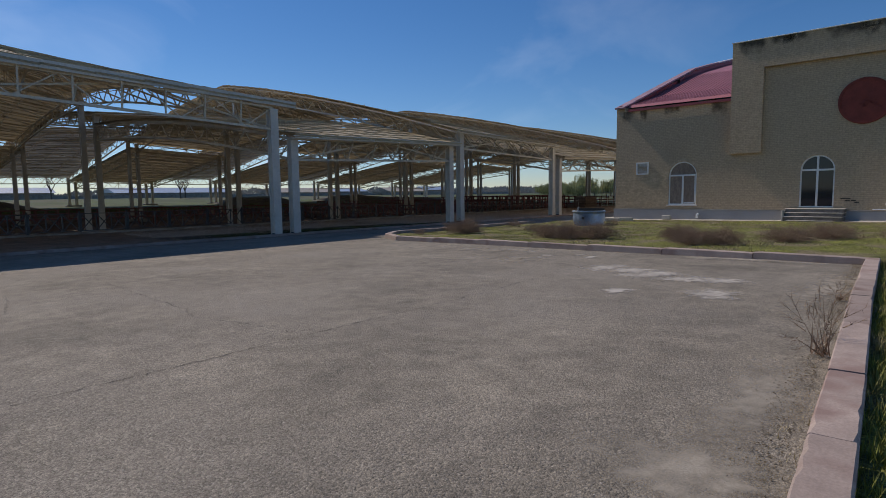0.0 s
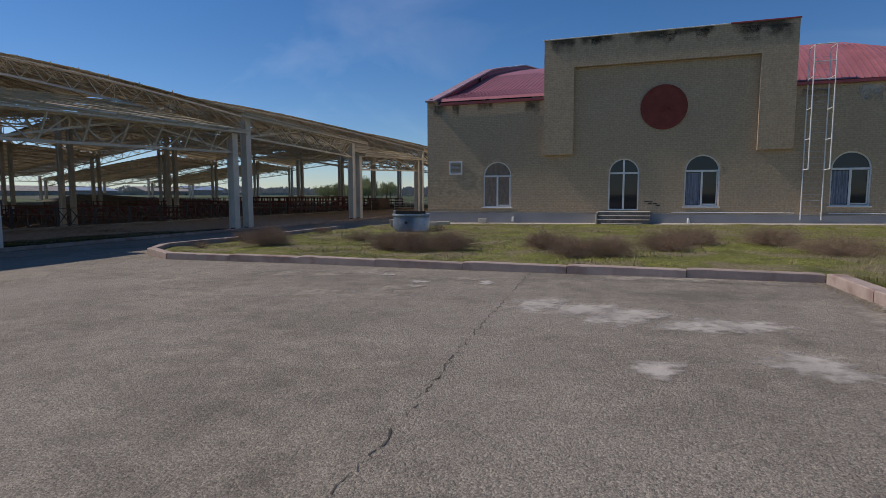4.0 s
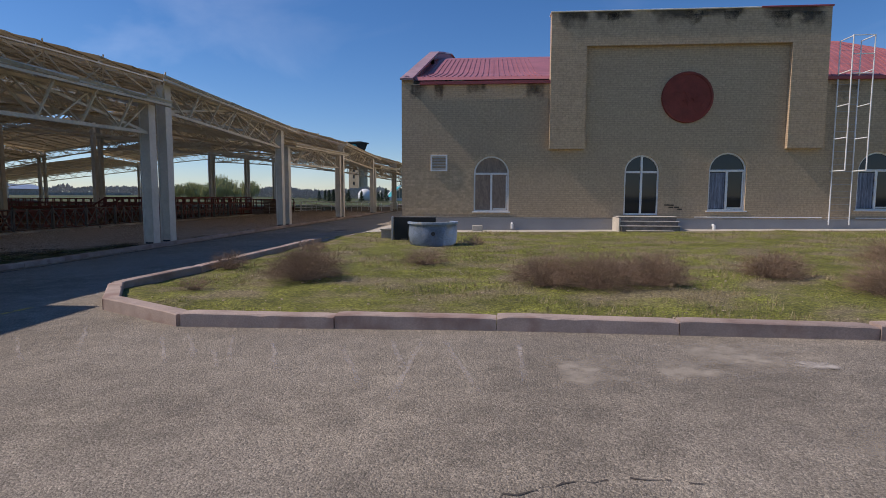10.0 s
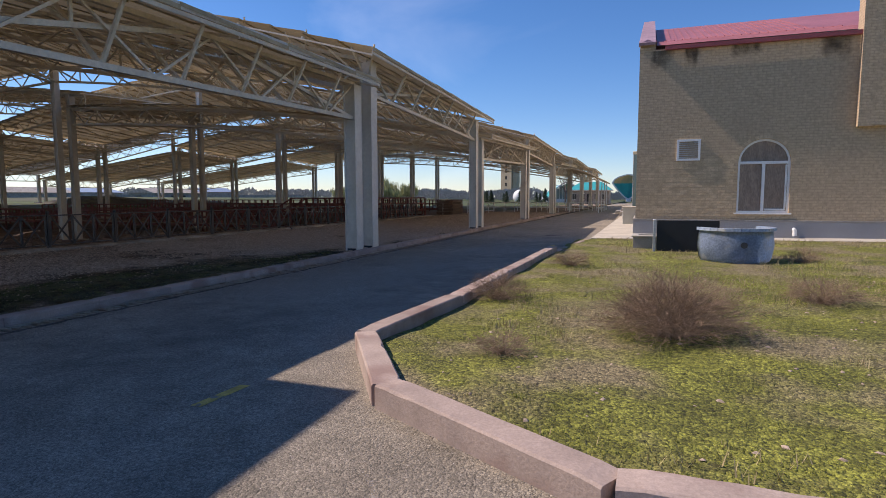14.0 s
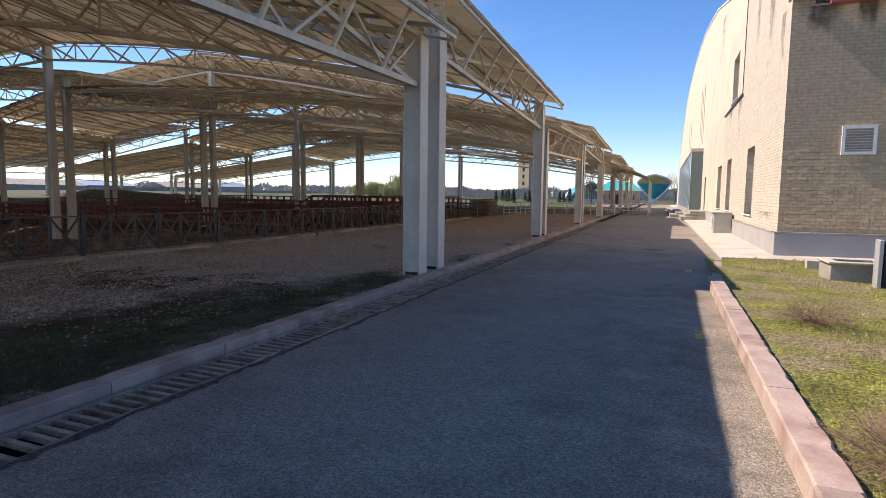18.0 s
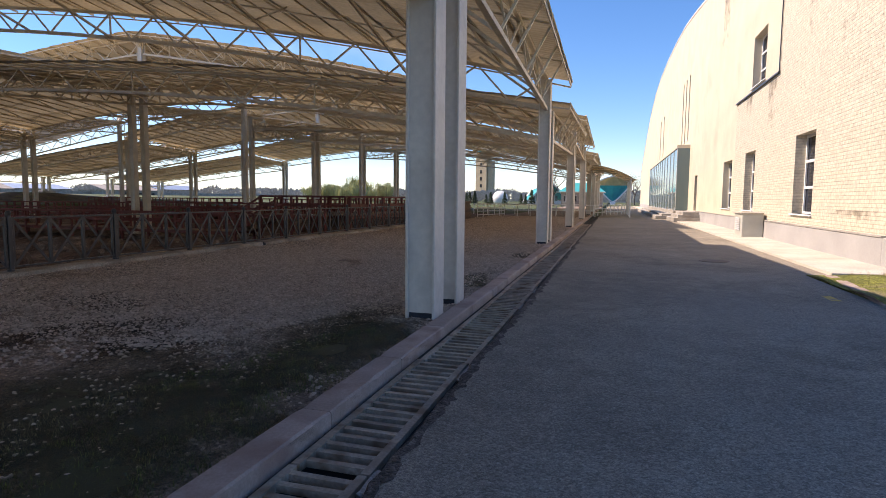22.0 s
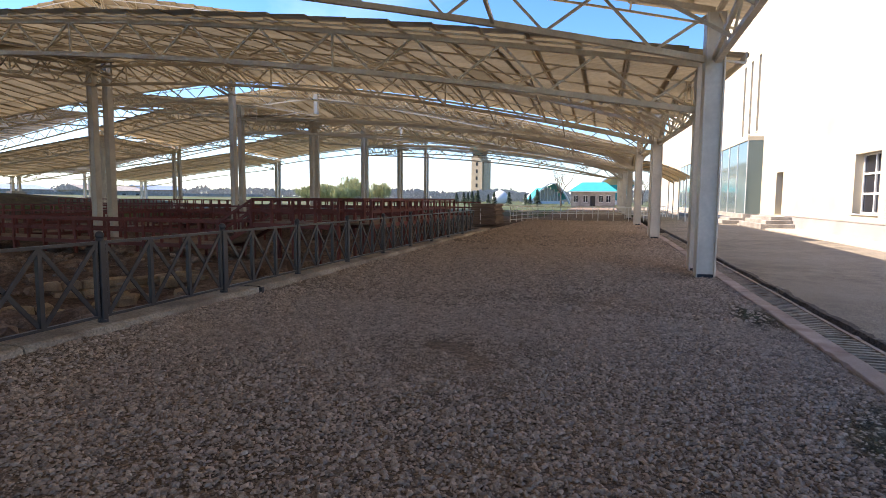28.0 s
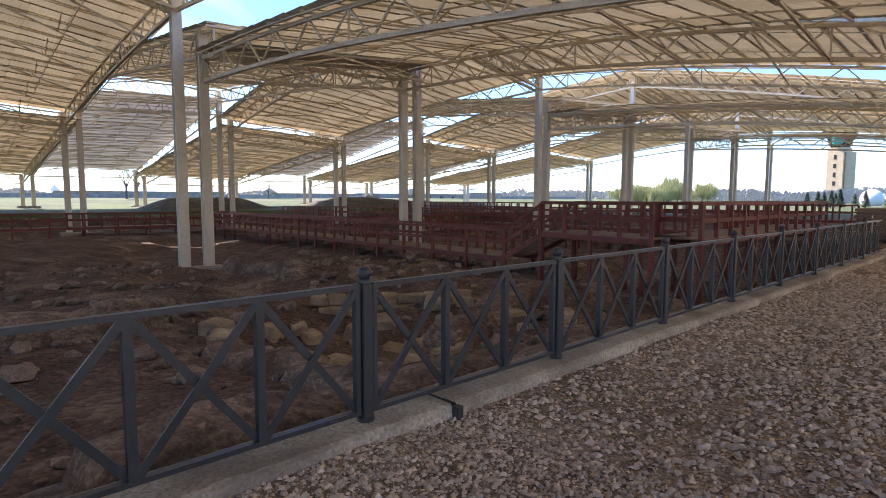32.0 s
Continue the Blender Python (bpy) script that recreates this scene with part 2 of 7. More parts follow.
GRASS_SOIL = mat("grass_soil", (0.165, 0.17, 0.028), 0.95, var=0.38, scale=1.1, fine=14, bump=0.5, tint=((0.2, 0.165, 0.088), 0.75, 0.47, 0.62), grain=((34, 0.5, 0.9), (90, 0.45, 0.8)))
BLADE = mat("grass_blade", (0.195, 0.205, 0.035), 0.8, var=0.3, scale=1.2, fine=20, bump=0, tint=((0.29, 0.245, 0.11), 0.75, 0.5, 0.64), island=0.4)
WEED = mat("low_weed", (0.085, 0.1, 0.02), 0.85, var=0.35, scale=1.5, fine=20, bump=0, tint=((0.13, 0.105, 0.05), 0.9, 0.5, 0.62), island=0.5)
DRY_GRASS = mat("dry_grass", (0.38, 0.31, 0.17), 0.85, var=0.25, scale=1.2, fine=20, bump=0, island=0.3)
TWIG = mat("dry_twig", (0.29, 0.2, 0.135), 0.9, var=0.25, scale=3, fine=30, bump=0, island=0.35)
EARTH = mat("dug_earth", (0.112, 0.074, 0.058), 0.95, var=0.5, scale=0.9, fine=14, bump=1.0, tint=((0.22, 0.165, 0.13), 0.5, 0.55, 0.68), grain=((9, 0.35, 0.7),))
LITTER = mat("brown_litter", (0.15, 0.115, 0.07), 0.95, var=0.3, scale=6, fine=40, bump=0.2, island=0.5)
BANK = mat("bank_earth", (0.2, 0.15, 0.12), 0.95, var=0.4, scale=1.6, fine=9, bump=0.8, tint=((0.1, 0.065, 0.05), 0.8, 0.48, 0.62), grain=((7, 0.25, 0.5), (26, 0.25, 0.6)), stretch=(1, 1, 3))
RUBBLE = mat("earth_rubble", (0.2, 0.155, 0.128), 0.95, var=0.35, scale=2, fine=20, bump=0.5, island=0.45)
HEAP = mat("spoil_heap", (0.085, 0.075, 0.062), 0.95, var=0.4, scale=0.9, fine=6, bump=0.6, tint=((0.13, 0.14, 0.06), 0.7, 0.52, 0.66))
MEADOW = mat("meadow", (0.052, 0.075, 0.012), 0.95, var=0.45, scale=0.12, fine=2, bump=0.3, tint=((0.085, 0.078, 0.04), 0.06, 0.5, 0.64))
KERB = mat("kerb_stone", (0.385, 0.3, 0.255), 0.85, var=0.14, scale=3, fine=50, bump=0.2, tint=((0.27, 0.185, 0.155), 1.8, 0.52, 0.66), obj=0.14, grain=((140, 0.05, 0.1),))
CONCRETE = mat("concrete", (0.36, 0.335, 0.3), 0.85, var=0.2, scale=1.3, fine=40, bump=0.4, tint=((0.24, 0.215, 0.19), 0.9, 0.5, 0.7), grain=((60, 0.12, 0.3),))
APRON = mat("pale_concrete", (0.5, 0.46, 0.39), 0.85, var=0.14, scale=1.0, fine=40, bump=0.25, tint=((0.38, 0.34, 0.28), 0.7, 0.52, 0.72), grain=((60, 0.12, 0.3),))
STEEL = mat("cream_steel", (0.65, 0.575, 0.45), 0.5, var=0.12, scale=1.5, fine=14, bump=0.06, tint=((0.52, 0.42, 0.3), 1.6, 0.58, 0.8))
COLUMN = mat("column_paint", (0.63, 0.59, 0.52), 0.45, var=0.08, scale=1.2, fine=12, bump=0.05, tint=((0.5, 0.46, 0.4), 1.8, 0.55, 0.8))
SHEET = mat("roof_sheet", (0.5, 0.415, 0.27), 0.6, var=0.14, scale=0.35, fine=8, bump=0.06, tint=((0.38, 0.3, 0.18), 0.25, 0.5, 0.75), island=0.15, ribs=0.2)
GREY_SHEET = mat("grey_roof_sheet", (0.4, 0.39, 0.36), 0.6, var=0.12, scale=0.35, fine=8, bump=0.06, tint=((0.3, 0.29, 0.26), 0.25, 0.5, 0.75), island=0.12, ribs=0.2)
# the thin plastic sheets let a little sun glow through
for m_, share in ((SHEET, 0.155), (GREY_SHEET, 0.16)):
    m_.node_tree.nodes["Principled BSDF"].inputs["Specular IOR Level"].default_value = 0.15
    glow_nodes, glow_link = m_.node_tree.nodes, m_.node_tree.links.new
    glow, glow_mix = glow_nodes.new("ShaderNodeBsdfTranslucent"), glow_nodes.new("ShaderNodeMixShader")
    glow_mix.inputs[0].default_value = share
    glow_link(glow_nodes["Principled BSDF"].inputs["Base Color"].links[0].from_socket, glow.inputs[0])
    glow_link(glow_nodes["Principled BSDF"].outputs[0], glow_mix.inputs[1]), glow_link(glow.outputs[0], glow_mix.inputs[2])
    glow_link(glow_mix.outputs[0], glow_nodes["Material Output"].inputs[0])
ROOF_TOP = mat("roof_top_sheet", (0.6, 0.58, 0.52), 0.5, var=0.12, scale=0.8, fine=12, bump=0.05)
BRICK_F = brick_mat("front_brick", (0.548, 0.415, 0.264), (0.498, 0.373, 0.238), (0.435, 0.324, 0.21), (0.435, 0.322, 0.213), depth=0.5)
BRICK_S = brick_mat("side_brick", (0.62, 0.555, 0.435), (0.57, 0.51, 0.395), (0.48, 0.425, 0.335), (0.51, 0.455, 0.365), swap="YZ", depth=0.8)
PLASTER = mat("cream_plaster", (0.6, 0.535, 0.405), 0.85, var=0.07, scale=0.6, fine=30, bump=0.12, tint=((0.5, 0.44, 0.33), 0.5, 0.54, 0.78))
PLINTH = mat("grey_plinth", (0.36, 0.35, 0.34), 0.8, var=0.1, scale=0.8, fine=30, bump=0.2)
RED_ROOF = mat("red_roof_sheet", (0.36, 0.075, 0.075), 0.45, var=0.14, scale=0.7, fine=10, bump=0.05)
BLUE_TRIM = mat("faded_mauve_sheet", (0.4, 0.26, 0.29), 0.5, var=0.2, scale=1.2, fine=12, bump=0.05)
FADED_ROOF = mat("faded_red_sheet", (0.4, 0.15, 0.16), 0.45, var=0.16, scale=0.7, fine=10, bump=0.05)
RED_DISC = mat("red_plaster", (0.24, 0.05, 0.035), 0.8, var=0.15, scale=3, fine=30, bump=0.3)
UPVC = mat("white_frame", (0.78, 0.78, 0.76), 0.4, var=0.04, scale=3, fine=20, bump=0)
GLASS = glass_mat("window_glass", (0.016, 0.018, 0.026), 0.04, 0.0)
GLASS_T = glass_mat("greenish_glass", (0.13, 0.19, 0.195), 0.08, 0.0)
CURTAIN = mat("curtain", (0.2, 0.225, 0.28), 0.9, var=0.5, scale=2, fine=10, bump=0, stretch=(6, 6, 0.3))
BROWN_BLIND = mat("brown_blind", (0.27, 0.2, 0.15), 0.6, var=0.25, scale=1.5, fine=10, bump=0, stretch=(3, 3, 1))
UPSTAND = mat("weathered_concrete", (0.36, 0.31, 0.25), 0.9, var=0.25, scale=1.6, fine=30, bump=0.5, tint=((0.2, 0.165, 0.135), 1.1, 0.46, 0.64), grain=((50, 0.2, 0.5),))
STEP_GREY = mat("step_concrete", (0.2, 0.18, 0.16), 0.85, var=0.25, scale=2, fine=30, bump=0.4, tint=((0.11, 0.095, 0.08), 1.6, 0.5, 0.66))
CREAM_SAIL = mat("cream_sheet", (0.55, 0.46, 0.26), 0.6, var=0.1, scale=1.0, bump=0.05)
HOLLOW_SHADE = mat("painted_hollow_shade", (0.09, 0.07, 0.05), 0.95, var=0.3, scale=9, bump=0.4)
LIMESTONE = mat("dug_limestone", (0.36, 0.29, 0.2), 0.92, var=0.25, scale=2.2, fine=22, bump=0.6, tint=((0.2, 0.14, 0.1), 1.3, 0.48, 0.66), obj=0.2)
BRICK_PIECE = mat("single_brick", (0.533, 0.404, 0.258), 0.85, var=0.14, scale=6, fine=40, bump=0.4, obj=0.12)
LOUVRE = mat("vent_metal", (0.6, 0.6, 0.6), 0.5, var=0.05, bump=0)
IRON = mat("dark_iron", (0.032, 0.035, 0.043), 0.36, var=0.2, scale=3, fine=25, bump=0.1)
GALV = mat("galvanised", (0.46, 0.46, 0.45), 0.5, metal=0.35, var=0.12, scale=2, fine=25, bump=0.08, obj=0.06)
GRATE = mat("grate_steel", (0.36, 0.295, 0.225), 0.75, metal=0.05, var=0.25, scale=3, fine=40, bump=0.25, tint=((0.2, 0.13, 0.085), 5, 0.52, 0.66), obj=0.18)
RUST = mat("rusty_cover", (0.12, 0.09, 0.075), 0.7, metal=0.2, var=0.25, scale=6, fine=40, bump=0.3)
DIRT_EDGE = mat("dirty_asphalt", (0.085, 0.07, 0.058), 0.95, var=0.3, scale=1.5, fine=12, bump=0.3, tint=((0.2, 0.175, 0.15), 2.6, 0.6, 0.66), grain=((45, 0.5, 0.9), (110, 0.4, 0.6)))
TAR = mat("tar_coat", (0.012, 0.018, 0.032), 0.5, var=0.3, scale=9, fine=40, bump=0.2)
BLACK = mat("painted_gap_shade", (0.022, 0.018, 0.015), 0.95, var=0.2, bump=0.1)
REDWOOD = mat("dark_red_wood", (0.15, 0.034, 0.03), 0.6, var=0.25, scale=2, fine=30, bump=0.2, obj=0.12)
DECK = mat("brown_deck", (0.2, 0.14, 0.11), 0.8, var=0.25, scale=2, fine=30, bump=0.2, obj=0.15)
RING = mat("blue_grey_tank", (0.33, 0.41, 0.53), 0.4, var=0.25, scale=2, fine=25, bump=0.15, tint=((0.5, 0.5, 0.48), 2.4, 0.52, 0.68))
ACBOX = mat("grey_box", (0.42, 0.42, 0.38), 0.6, var=0.06, bump=0.05)
YELLOW = mat("yellow_paint", (0.56, 0.38, 0.09), 0.8, var=0.25, scale=8, fine=60, bump=0.3, tint=((0.22, 0.19, 0.15), 9, 0.54, 0.62))
CRACK = mat("crack_fill", (0.085, 0.072, 0.062), 0.95, var=0.3, bump=0.3)
CHALK = soft_mat("pale_cement_spill", (0.52, 0.475, 0.415), 7.0, 0.82, 1.2)
SCUFF = soft_mat("pale_scuff", (0.48, 0.43, 0.375), 16.0, 0.8)
SAND = soft_mat("sand_drift", (0.385, 0.34, 0.275), 6.0, 0.75, 1.3)
DAMP = soft_mat("damp_soil", (0.085, 0.055, 0.038), 3.0, 0.85)
STAIN = soft_mat("dark_damp_stain", (0.085, 0.068, 0.05), 2.6, 0.68)
MOSS = soft_mat("dark_mossy_soil", (0.052, 0.05, 0.02), 2.0, 0.95)
BARK = mat("bark", (0.13, 0.1, 0.08), 0.9, var=0.3, scale=2, fine=12, bump=0.4)
LEAF = mat("spring_leaves", (0.42, 0.42, 0.19), 0.8, var=0.25, scale=0.4, fine=3, bump=0)
CONIFER = mat("dark_conifer", (0.035, 0.06, 0.03), 0.85, var=0.3, scale=0.5, fine=3, bump=0)
# twig colour lightened: distance haze is put into the base colour
HAZED_TREES = mat("far_trees", (0.5, 0.43, 0.37), 0.9, var=0.3, scale=0.2, fine=1.5, bump=0)
TEAL = mat("turquoise_sheet", (0.03, 0.36, 0.38), 0.5, var=0.1, scale=0.5, bump=0)
WHITE = mat("white_paint", (0.75, 0.75, 0.73), 0.6, var=0.05, bump=0)
FAR_BRICK = mat("far_tan_brick", (0.5, 0.4, 0.27), 0.9, var=0.1, scale=0.5, bump=0.1)
# near-black for dark parts, and for the painted gloom inside the hall
DARK_IN = mat("dark_parts_and_painted_gloom", (0.03, 0.03, 0.03), 0.9, var=0.1, bump=0)


# ---- mesh helpers ----
def part(name, bm, material, parent=None, label="", smooth=False):
    me = bpy.data.meshes.new(name)
    bm.normal_update()
    bm.to_mesh(me)
    bm.free()
    me.materials.append(material)
    if smooth:
        for p in me.polygons:
            p.use_smooth = True
    ob = new(name, me)
    if parent:
        ob.parent = parent
    if label:
        ob["label"] = label
    return ob


def thing(name, label, category, group="", at=(0, 0, 0)):
    ob = new(name)
    ob.location = at
    ob.empty_display_size = 0.1
    return tagged(ob, label, category, group)


def box(bm, lo, hi, bevel=0.0):
    c = [(a + b) / 2 for a, b in zip(lo, hi)]
    s = [b - a for a, b in zip(lo, hi)]
    made = bmesh.ops.create_cube(bm, size=1, matrix=Matrix.LocRotScale(c, None, s))
    if bevel:
        edges = {e for v in made["verts"] for e in v.link_edges}
        bmesh.ops.bevel(bm, geom=list(edges), offset=bevel, segments=1, affect="EDGES")
    return made


def beam_matrix(p, q, w, h):
    p, q = Vector(p), Vector(q)
    d = q - p
    rot = d.to_track_quat("Y", "Z").to_matrix().to_4x4()
    return Matrix.Translation((p + q) / 2) @ rot @ Matrix.Diagonal((w, d.length, h, 1))


def beam(bm, p, q, w, h):
    bmesh.ops.create_cube(bm, size=1, matrix=beam_matrix(p, q, w, h))


def tube(bm, p, q, r, n=8, r2=None):
    p, q = Vector(p), Vector(q)
    d = q - p
    rot = d.to_track_quat("Z", "Y").to_matrix().to_4x4()
    bmesh.ops.create_cone(bm, cap_ends=True, segments=n, radius1=r, radius2=r if r2 is None else r2, depth=d.length, matrix=Matrix.Translation((p + q) / 2) @ rot)


def raw(name, verts, faces, material, parent=None, smooth=False):
    me = bpy.data.meshes.new(name)
    me.from_pydata(verts, [], faces)
    me.update()
    me.materials.append(material)
    if smooth:
        for p in me.polygons:
            p.use_smooth = True
    ob = new(name, me)
    if parent:
        ob.parent = parent
    return ob


def unit_mesh(name, material, bevel=0.0):
    bm = bmesh.new()
    bmesh.ops.create_cube(bm, size=1)
    if bevel:
        bmesh.ops.bevel(bm, geom=bm.edges[:], offset=bevel, segments=1, affect="EDGES")
    me = bpy.data.meshes.new(name)
    bm.to_mesh(me)
    bm.free()
    me.materials.append(material)
    return me


def piece(name, me, parent, m, label=""):
    ob = new(name, me)
    ob.parent = parent
    ob.matrix_basis = m
    if label:
        ob["label"] = label
    return ob


def ground_z(x):
    """The yard falls gently towards the sheds."""
    return 0.0125 * (max(min(x, 14.0), -24.5) + 9.5)


def heap_at(x, y):
    """Overgrown spoil heaps on the meadow, 0 to 1."""
    return max(0.0, 1 - math.hypot((x + 112) / 8, (y - 66) / 9)) + max(0.0, 1 - math.hypot((x + 114) / 8, (y - 98) / 15)) + max(0.0, 1 - math.hypot((x + 108) / 7, (y - 14) / 12))


def pit_z(x, y):
    """Height of the open ground: the dug pit under the roofs, the flat beyond."""
    flat = ground_z(x)
    if x < -25:
        flat = -0.26
    edge = min(-32.7 - x, x + 94, y + 30, 62 + (-34 - x) * 0.6 - y)
    if x < -98:
        flat += 0.35 + 0.25 * noise.noise(Vector((x * 0.03, y * 0.03, 0)))
        up = min(1.0, (-98 - x) / 65)
        flat += 1.7 * up * up * (3 - 2 * up) + 1.4 * min(1.0, heap_at(x, y) * 2.2)
    if -24.4 < x < -23.1:
        return flat - 0.7  # trench of the drain
    if edge <= 0 or x > -32.7:
        return flat - 0.06
    v = Vector((x * 0.09, y * 0.09, 0.0))
    n = noise.noise(v) + 0.5 * noise.noise(v * 2.7) + 0.25 * noise.noise(v * 7.0)
    step = round((noise.noise(v * 0.8 + Vector((5, 3, 0))) + 0.15) * 3) / 3
    deep = -1.6 + 0.55 * n + 0.7 * step
    near = math.hypot((x + 39.6) / 3.4, (y - 42.2) / 3.6)  # the deeper cut before the stone wall
    deep -= 0.75 * max(0.0, 1 - near * near)
    fall = min(1.0, edge / 0.7)
    return flat * (1 - fall) + deep * fall


# ---- ground ----
xs = [-1500, -900, -500, -300, -200, -150] + [-132 + i * 2.25 for i in range(7)] + [-116.5 + i * 1.5 for i in range(51)] + [-40 + i * 0.6 for i in range(13)] + [-32.45, -32.0, -24.5, -24.15, -23.2, -18, -9.5, 0, 14, 40, 90, 200, 500, 1500]
ys = [-1500, -600, -250, -100, -50] + [-32 + i * 1.1 for i in range(112)] + [95, 110, 140, 200, 300, 500, 900, 1500]
verts = [(x, y, pit_z(x, y)) for y in ys for x in xs]
nx = len(xs)
faces = [(j * nx + i, j * nx + i + 1, (j + 1) * nx + i + 1, (j + 1) * nx + i) for j in range(len(ys) - 1) for i in range(nx - 1)]
ground = tagged(raw("ground", verts, faces, EARTH, smooth=False), "open earth and spring grass around the sheds", "ground", kind="structure")
ground.data.materials.append(MEADOW)
ground.data.materials.append(HEAP)
for p in ground.data.polygons:
    c = p.center
    if c.x < -98 and 0 < heap_at(c.x, c.y) < 0.5:
        p.material_index = 2
    elif c.x < -96 or c.y > 92 or c.x > -18 or c.y < -32:  # grass outside the dig
        p.material_index = 1


def slab(name, x0, x1, y0, y1, dz, material, label, category, steps=8):
    """A thin paving sheet that follows the fall of the yard."""
    bm = bmesh.new()
    cols = [x0 + (x1 - x0) * i / steps for i in range(steps + 1)]
    rows = [y0, y1]
    vs = [[bm.verts.new((x, y, ground_z(x) + dz)) for x in cols] for y in rows]
    lo = [[bm.verts.new((x, y, ground_z(x) + dz - 0.15)) for x in cols] for y in rows]
    for i in range(steps):
        bm.faces.new((vs[0][i], vs[0][i + 1], vs[1][i + 1], vs[1][i]))
        bm.faces.new((lo[0][i], vs[0][i], vs[1][i], lo[1][i])) if i == 0 else None
        bm.faces.new((vs[0][i + 1], vs[0][i], lo[0][i], lo[0][i + 1]))
        bm.faces.new((vs[1][i], vs[1][i + 1], lo[1][i + 1], lo[1][i]))
    bm.faces.new((vs[0][-1], lo[0][-1], lo[1][-1], vs[1][-1]))
    return tagged(part(name, bm, material), label, category, kind="structure")


slab("road", -23.5, 0.5, -60, 17.4, 0.0, ASPHALT, "worn grey asphalt yard with cracks and pale patches", "asphalt", 24)
slab("road", -23.5, -18.55, 17.4, 170, 0.0, ASPHALT, "grey asphalt lane between sheds and building", "asphalt", 6)
slab("road", -18.55, -15.5, 17.4, 20.2, 0.0, ASPHALT, "asphalt at the island corner", "asphalt", 2)
slab("pavement", 0.3, 40, -60, 17.0, 0.03, GRASS_SOIL, "grassy verge beside the kerb", "grass", 4)
slab("pavement", -17.95, -16.4, 36.2, 160, 0.06, APRON, "pale concrete apron along the cream wall", "pavement", 2)
slab("pavement", -16.4, 30, 36.0, 37.7, 0.05, APRON, "pale concrete apron along the brick front", "pavement", 10)
slab("road", -18.55, -17.95, 30.9, 170, -0.003, ASPHALT, "asphalt strip along the apron", "asphalt", 2)
slab("pavement", -18.4, -16.4, 30.6, 36.2, 0.012, GRASS_SOIL, "grassy verge at the corner of the building", "grass", 2)
slab("gravel_bed", -32.4, -24.4, -60, 170, 0.035, GRAVEL, "bed of crushed grey-brown gravel under the shed eaves", "gravel", 4)

# grass island in front of the brick building: outline, then a slightly domed sheet
ISLAND = [(-18.48, 30.6), (-18.56, 22.0), (-18.72, 19.55), (-17.8, 18.1), (-16.15, 17.05), (-11.9, 16.98), (-7.5, 16.72), (-0.6, 16.5), (30, 16.5), (30, 36.0), (-18.4, 36.0)]


def inside(x, y, poly):
    hit = False
    for (x0, y0), (x1, y1) in zip(poly, poly[1:] + poly[:1]):
        if (y0 > y) != (y1 > y) and x < (x1 - x0) * (y - y0) / (y1 - y0) + x0:
            hit = not hit
    return hit


def onto(x, y, poly):
    """The point itself inside the outline, or else the nearest one on it."""
    if inside(x, y, poly):
        return x, y
    p, best = Vector((x, y)), None
    for a, b in zip(poly, poly[1:] + poly[:1]):
        a, b = Vector(a), Vector(b)
        k = max(0.0, min(1.0, (p - a).dot(b - a) / (b - a).length_squared))
        q = a + (b - a) * k
        if best is None or (q - p).length < (best - p).length:
            best = q
    return best.x, best.y


def lawn_z(x, y):
    v = Vector((x * 0.5, y * 0.5, 2.0))
    return ground_z(x) + 0.05 + 0.045 * noise.noise(v) + 0.03 * noise.noise(v * 3.1)


bm = bmesh.new()
step = 0.28
grid = {}
for i in range(int(49 / step)):
    for j in range(int(19.96 / step)):
        x, y = -19.0 + i * step, 16.44 + j * step
        if any(inside(x + dx * step, y + dy * step, ISLAND) for dx in (0, 1) for dy in (0, 1)):
            q = []
            for dx, dy in ((0, 0), (1, 0), (1, 1), (0, 1)):
                k = (i + dx, j + dy)
                if k not in grid:
                    px, py = onto(-19.0 + k[0] * step, 16.44 + k[1] * step, ISLAND)
                    grid[k] = bm.verts.new((px, py, lawn_z(px, py)))
                q.append(grid[k])
            bm.faces.new(q)
lawn = tagged(part("lawn", bm, GRASS_SOIL, smooth=True), "rough spring grass with moss and bare soil", "grass", kind="structure")


# ---- sheds ----
PAIRS = [(3.6 + 0.0, 4.7), (16.7, 17.8), (29.95, 31.05), (43.05, 44.15), (56.0, 57.1), (69.3, 70.4), (82.4, 83.5), (95.5, 96.6), (108.6, 109.7), (121.7, 122.8)]
PAIRS = [(-9.5, -8.4)] + PAIRS
RIDGE, EAVE = -56.2, -24.6


def sk(p):
    """The shed's cross lines run slightly askew to the lane."""
    return Vector((p[0], p[1] + 0.0255 * (EAVE - p[0]), p[2]))


def arch(x, x0, z0, x1, z1, bulge):
    s = (x - x0) / (x1 - x0)
    return z0 + (z1 - z0) * s + bulge * 4 * s * (1 - s)


WEST = (-85.5, -117.0)


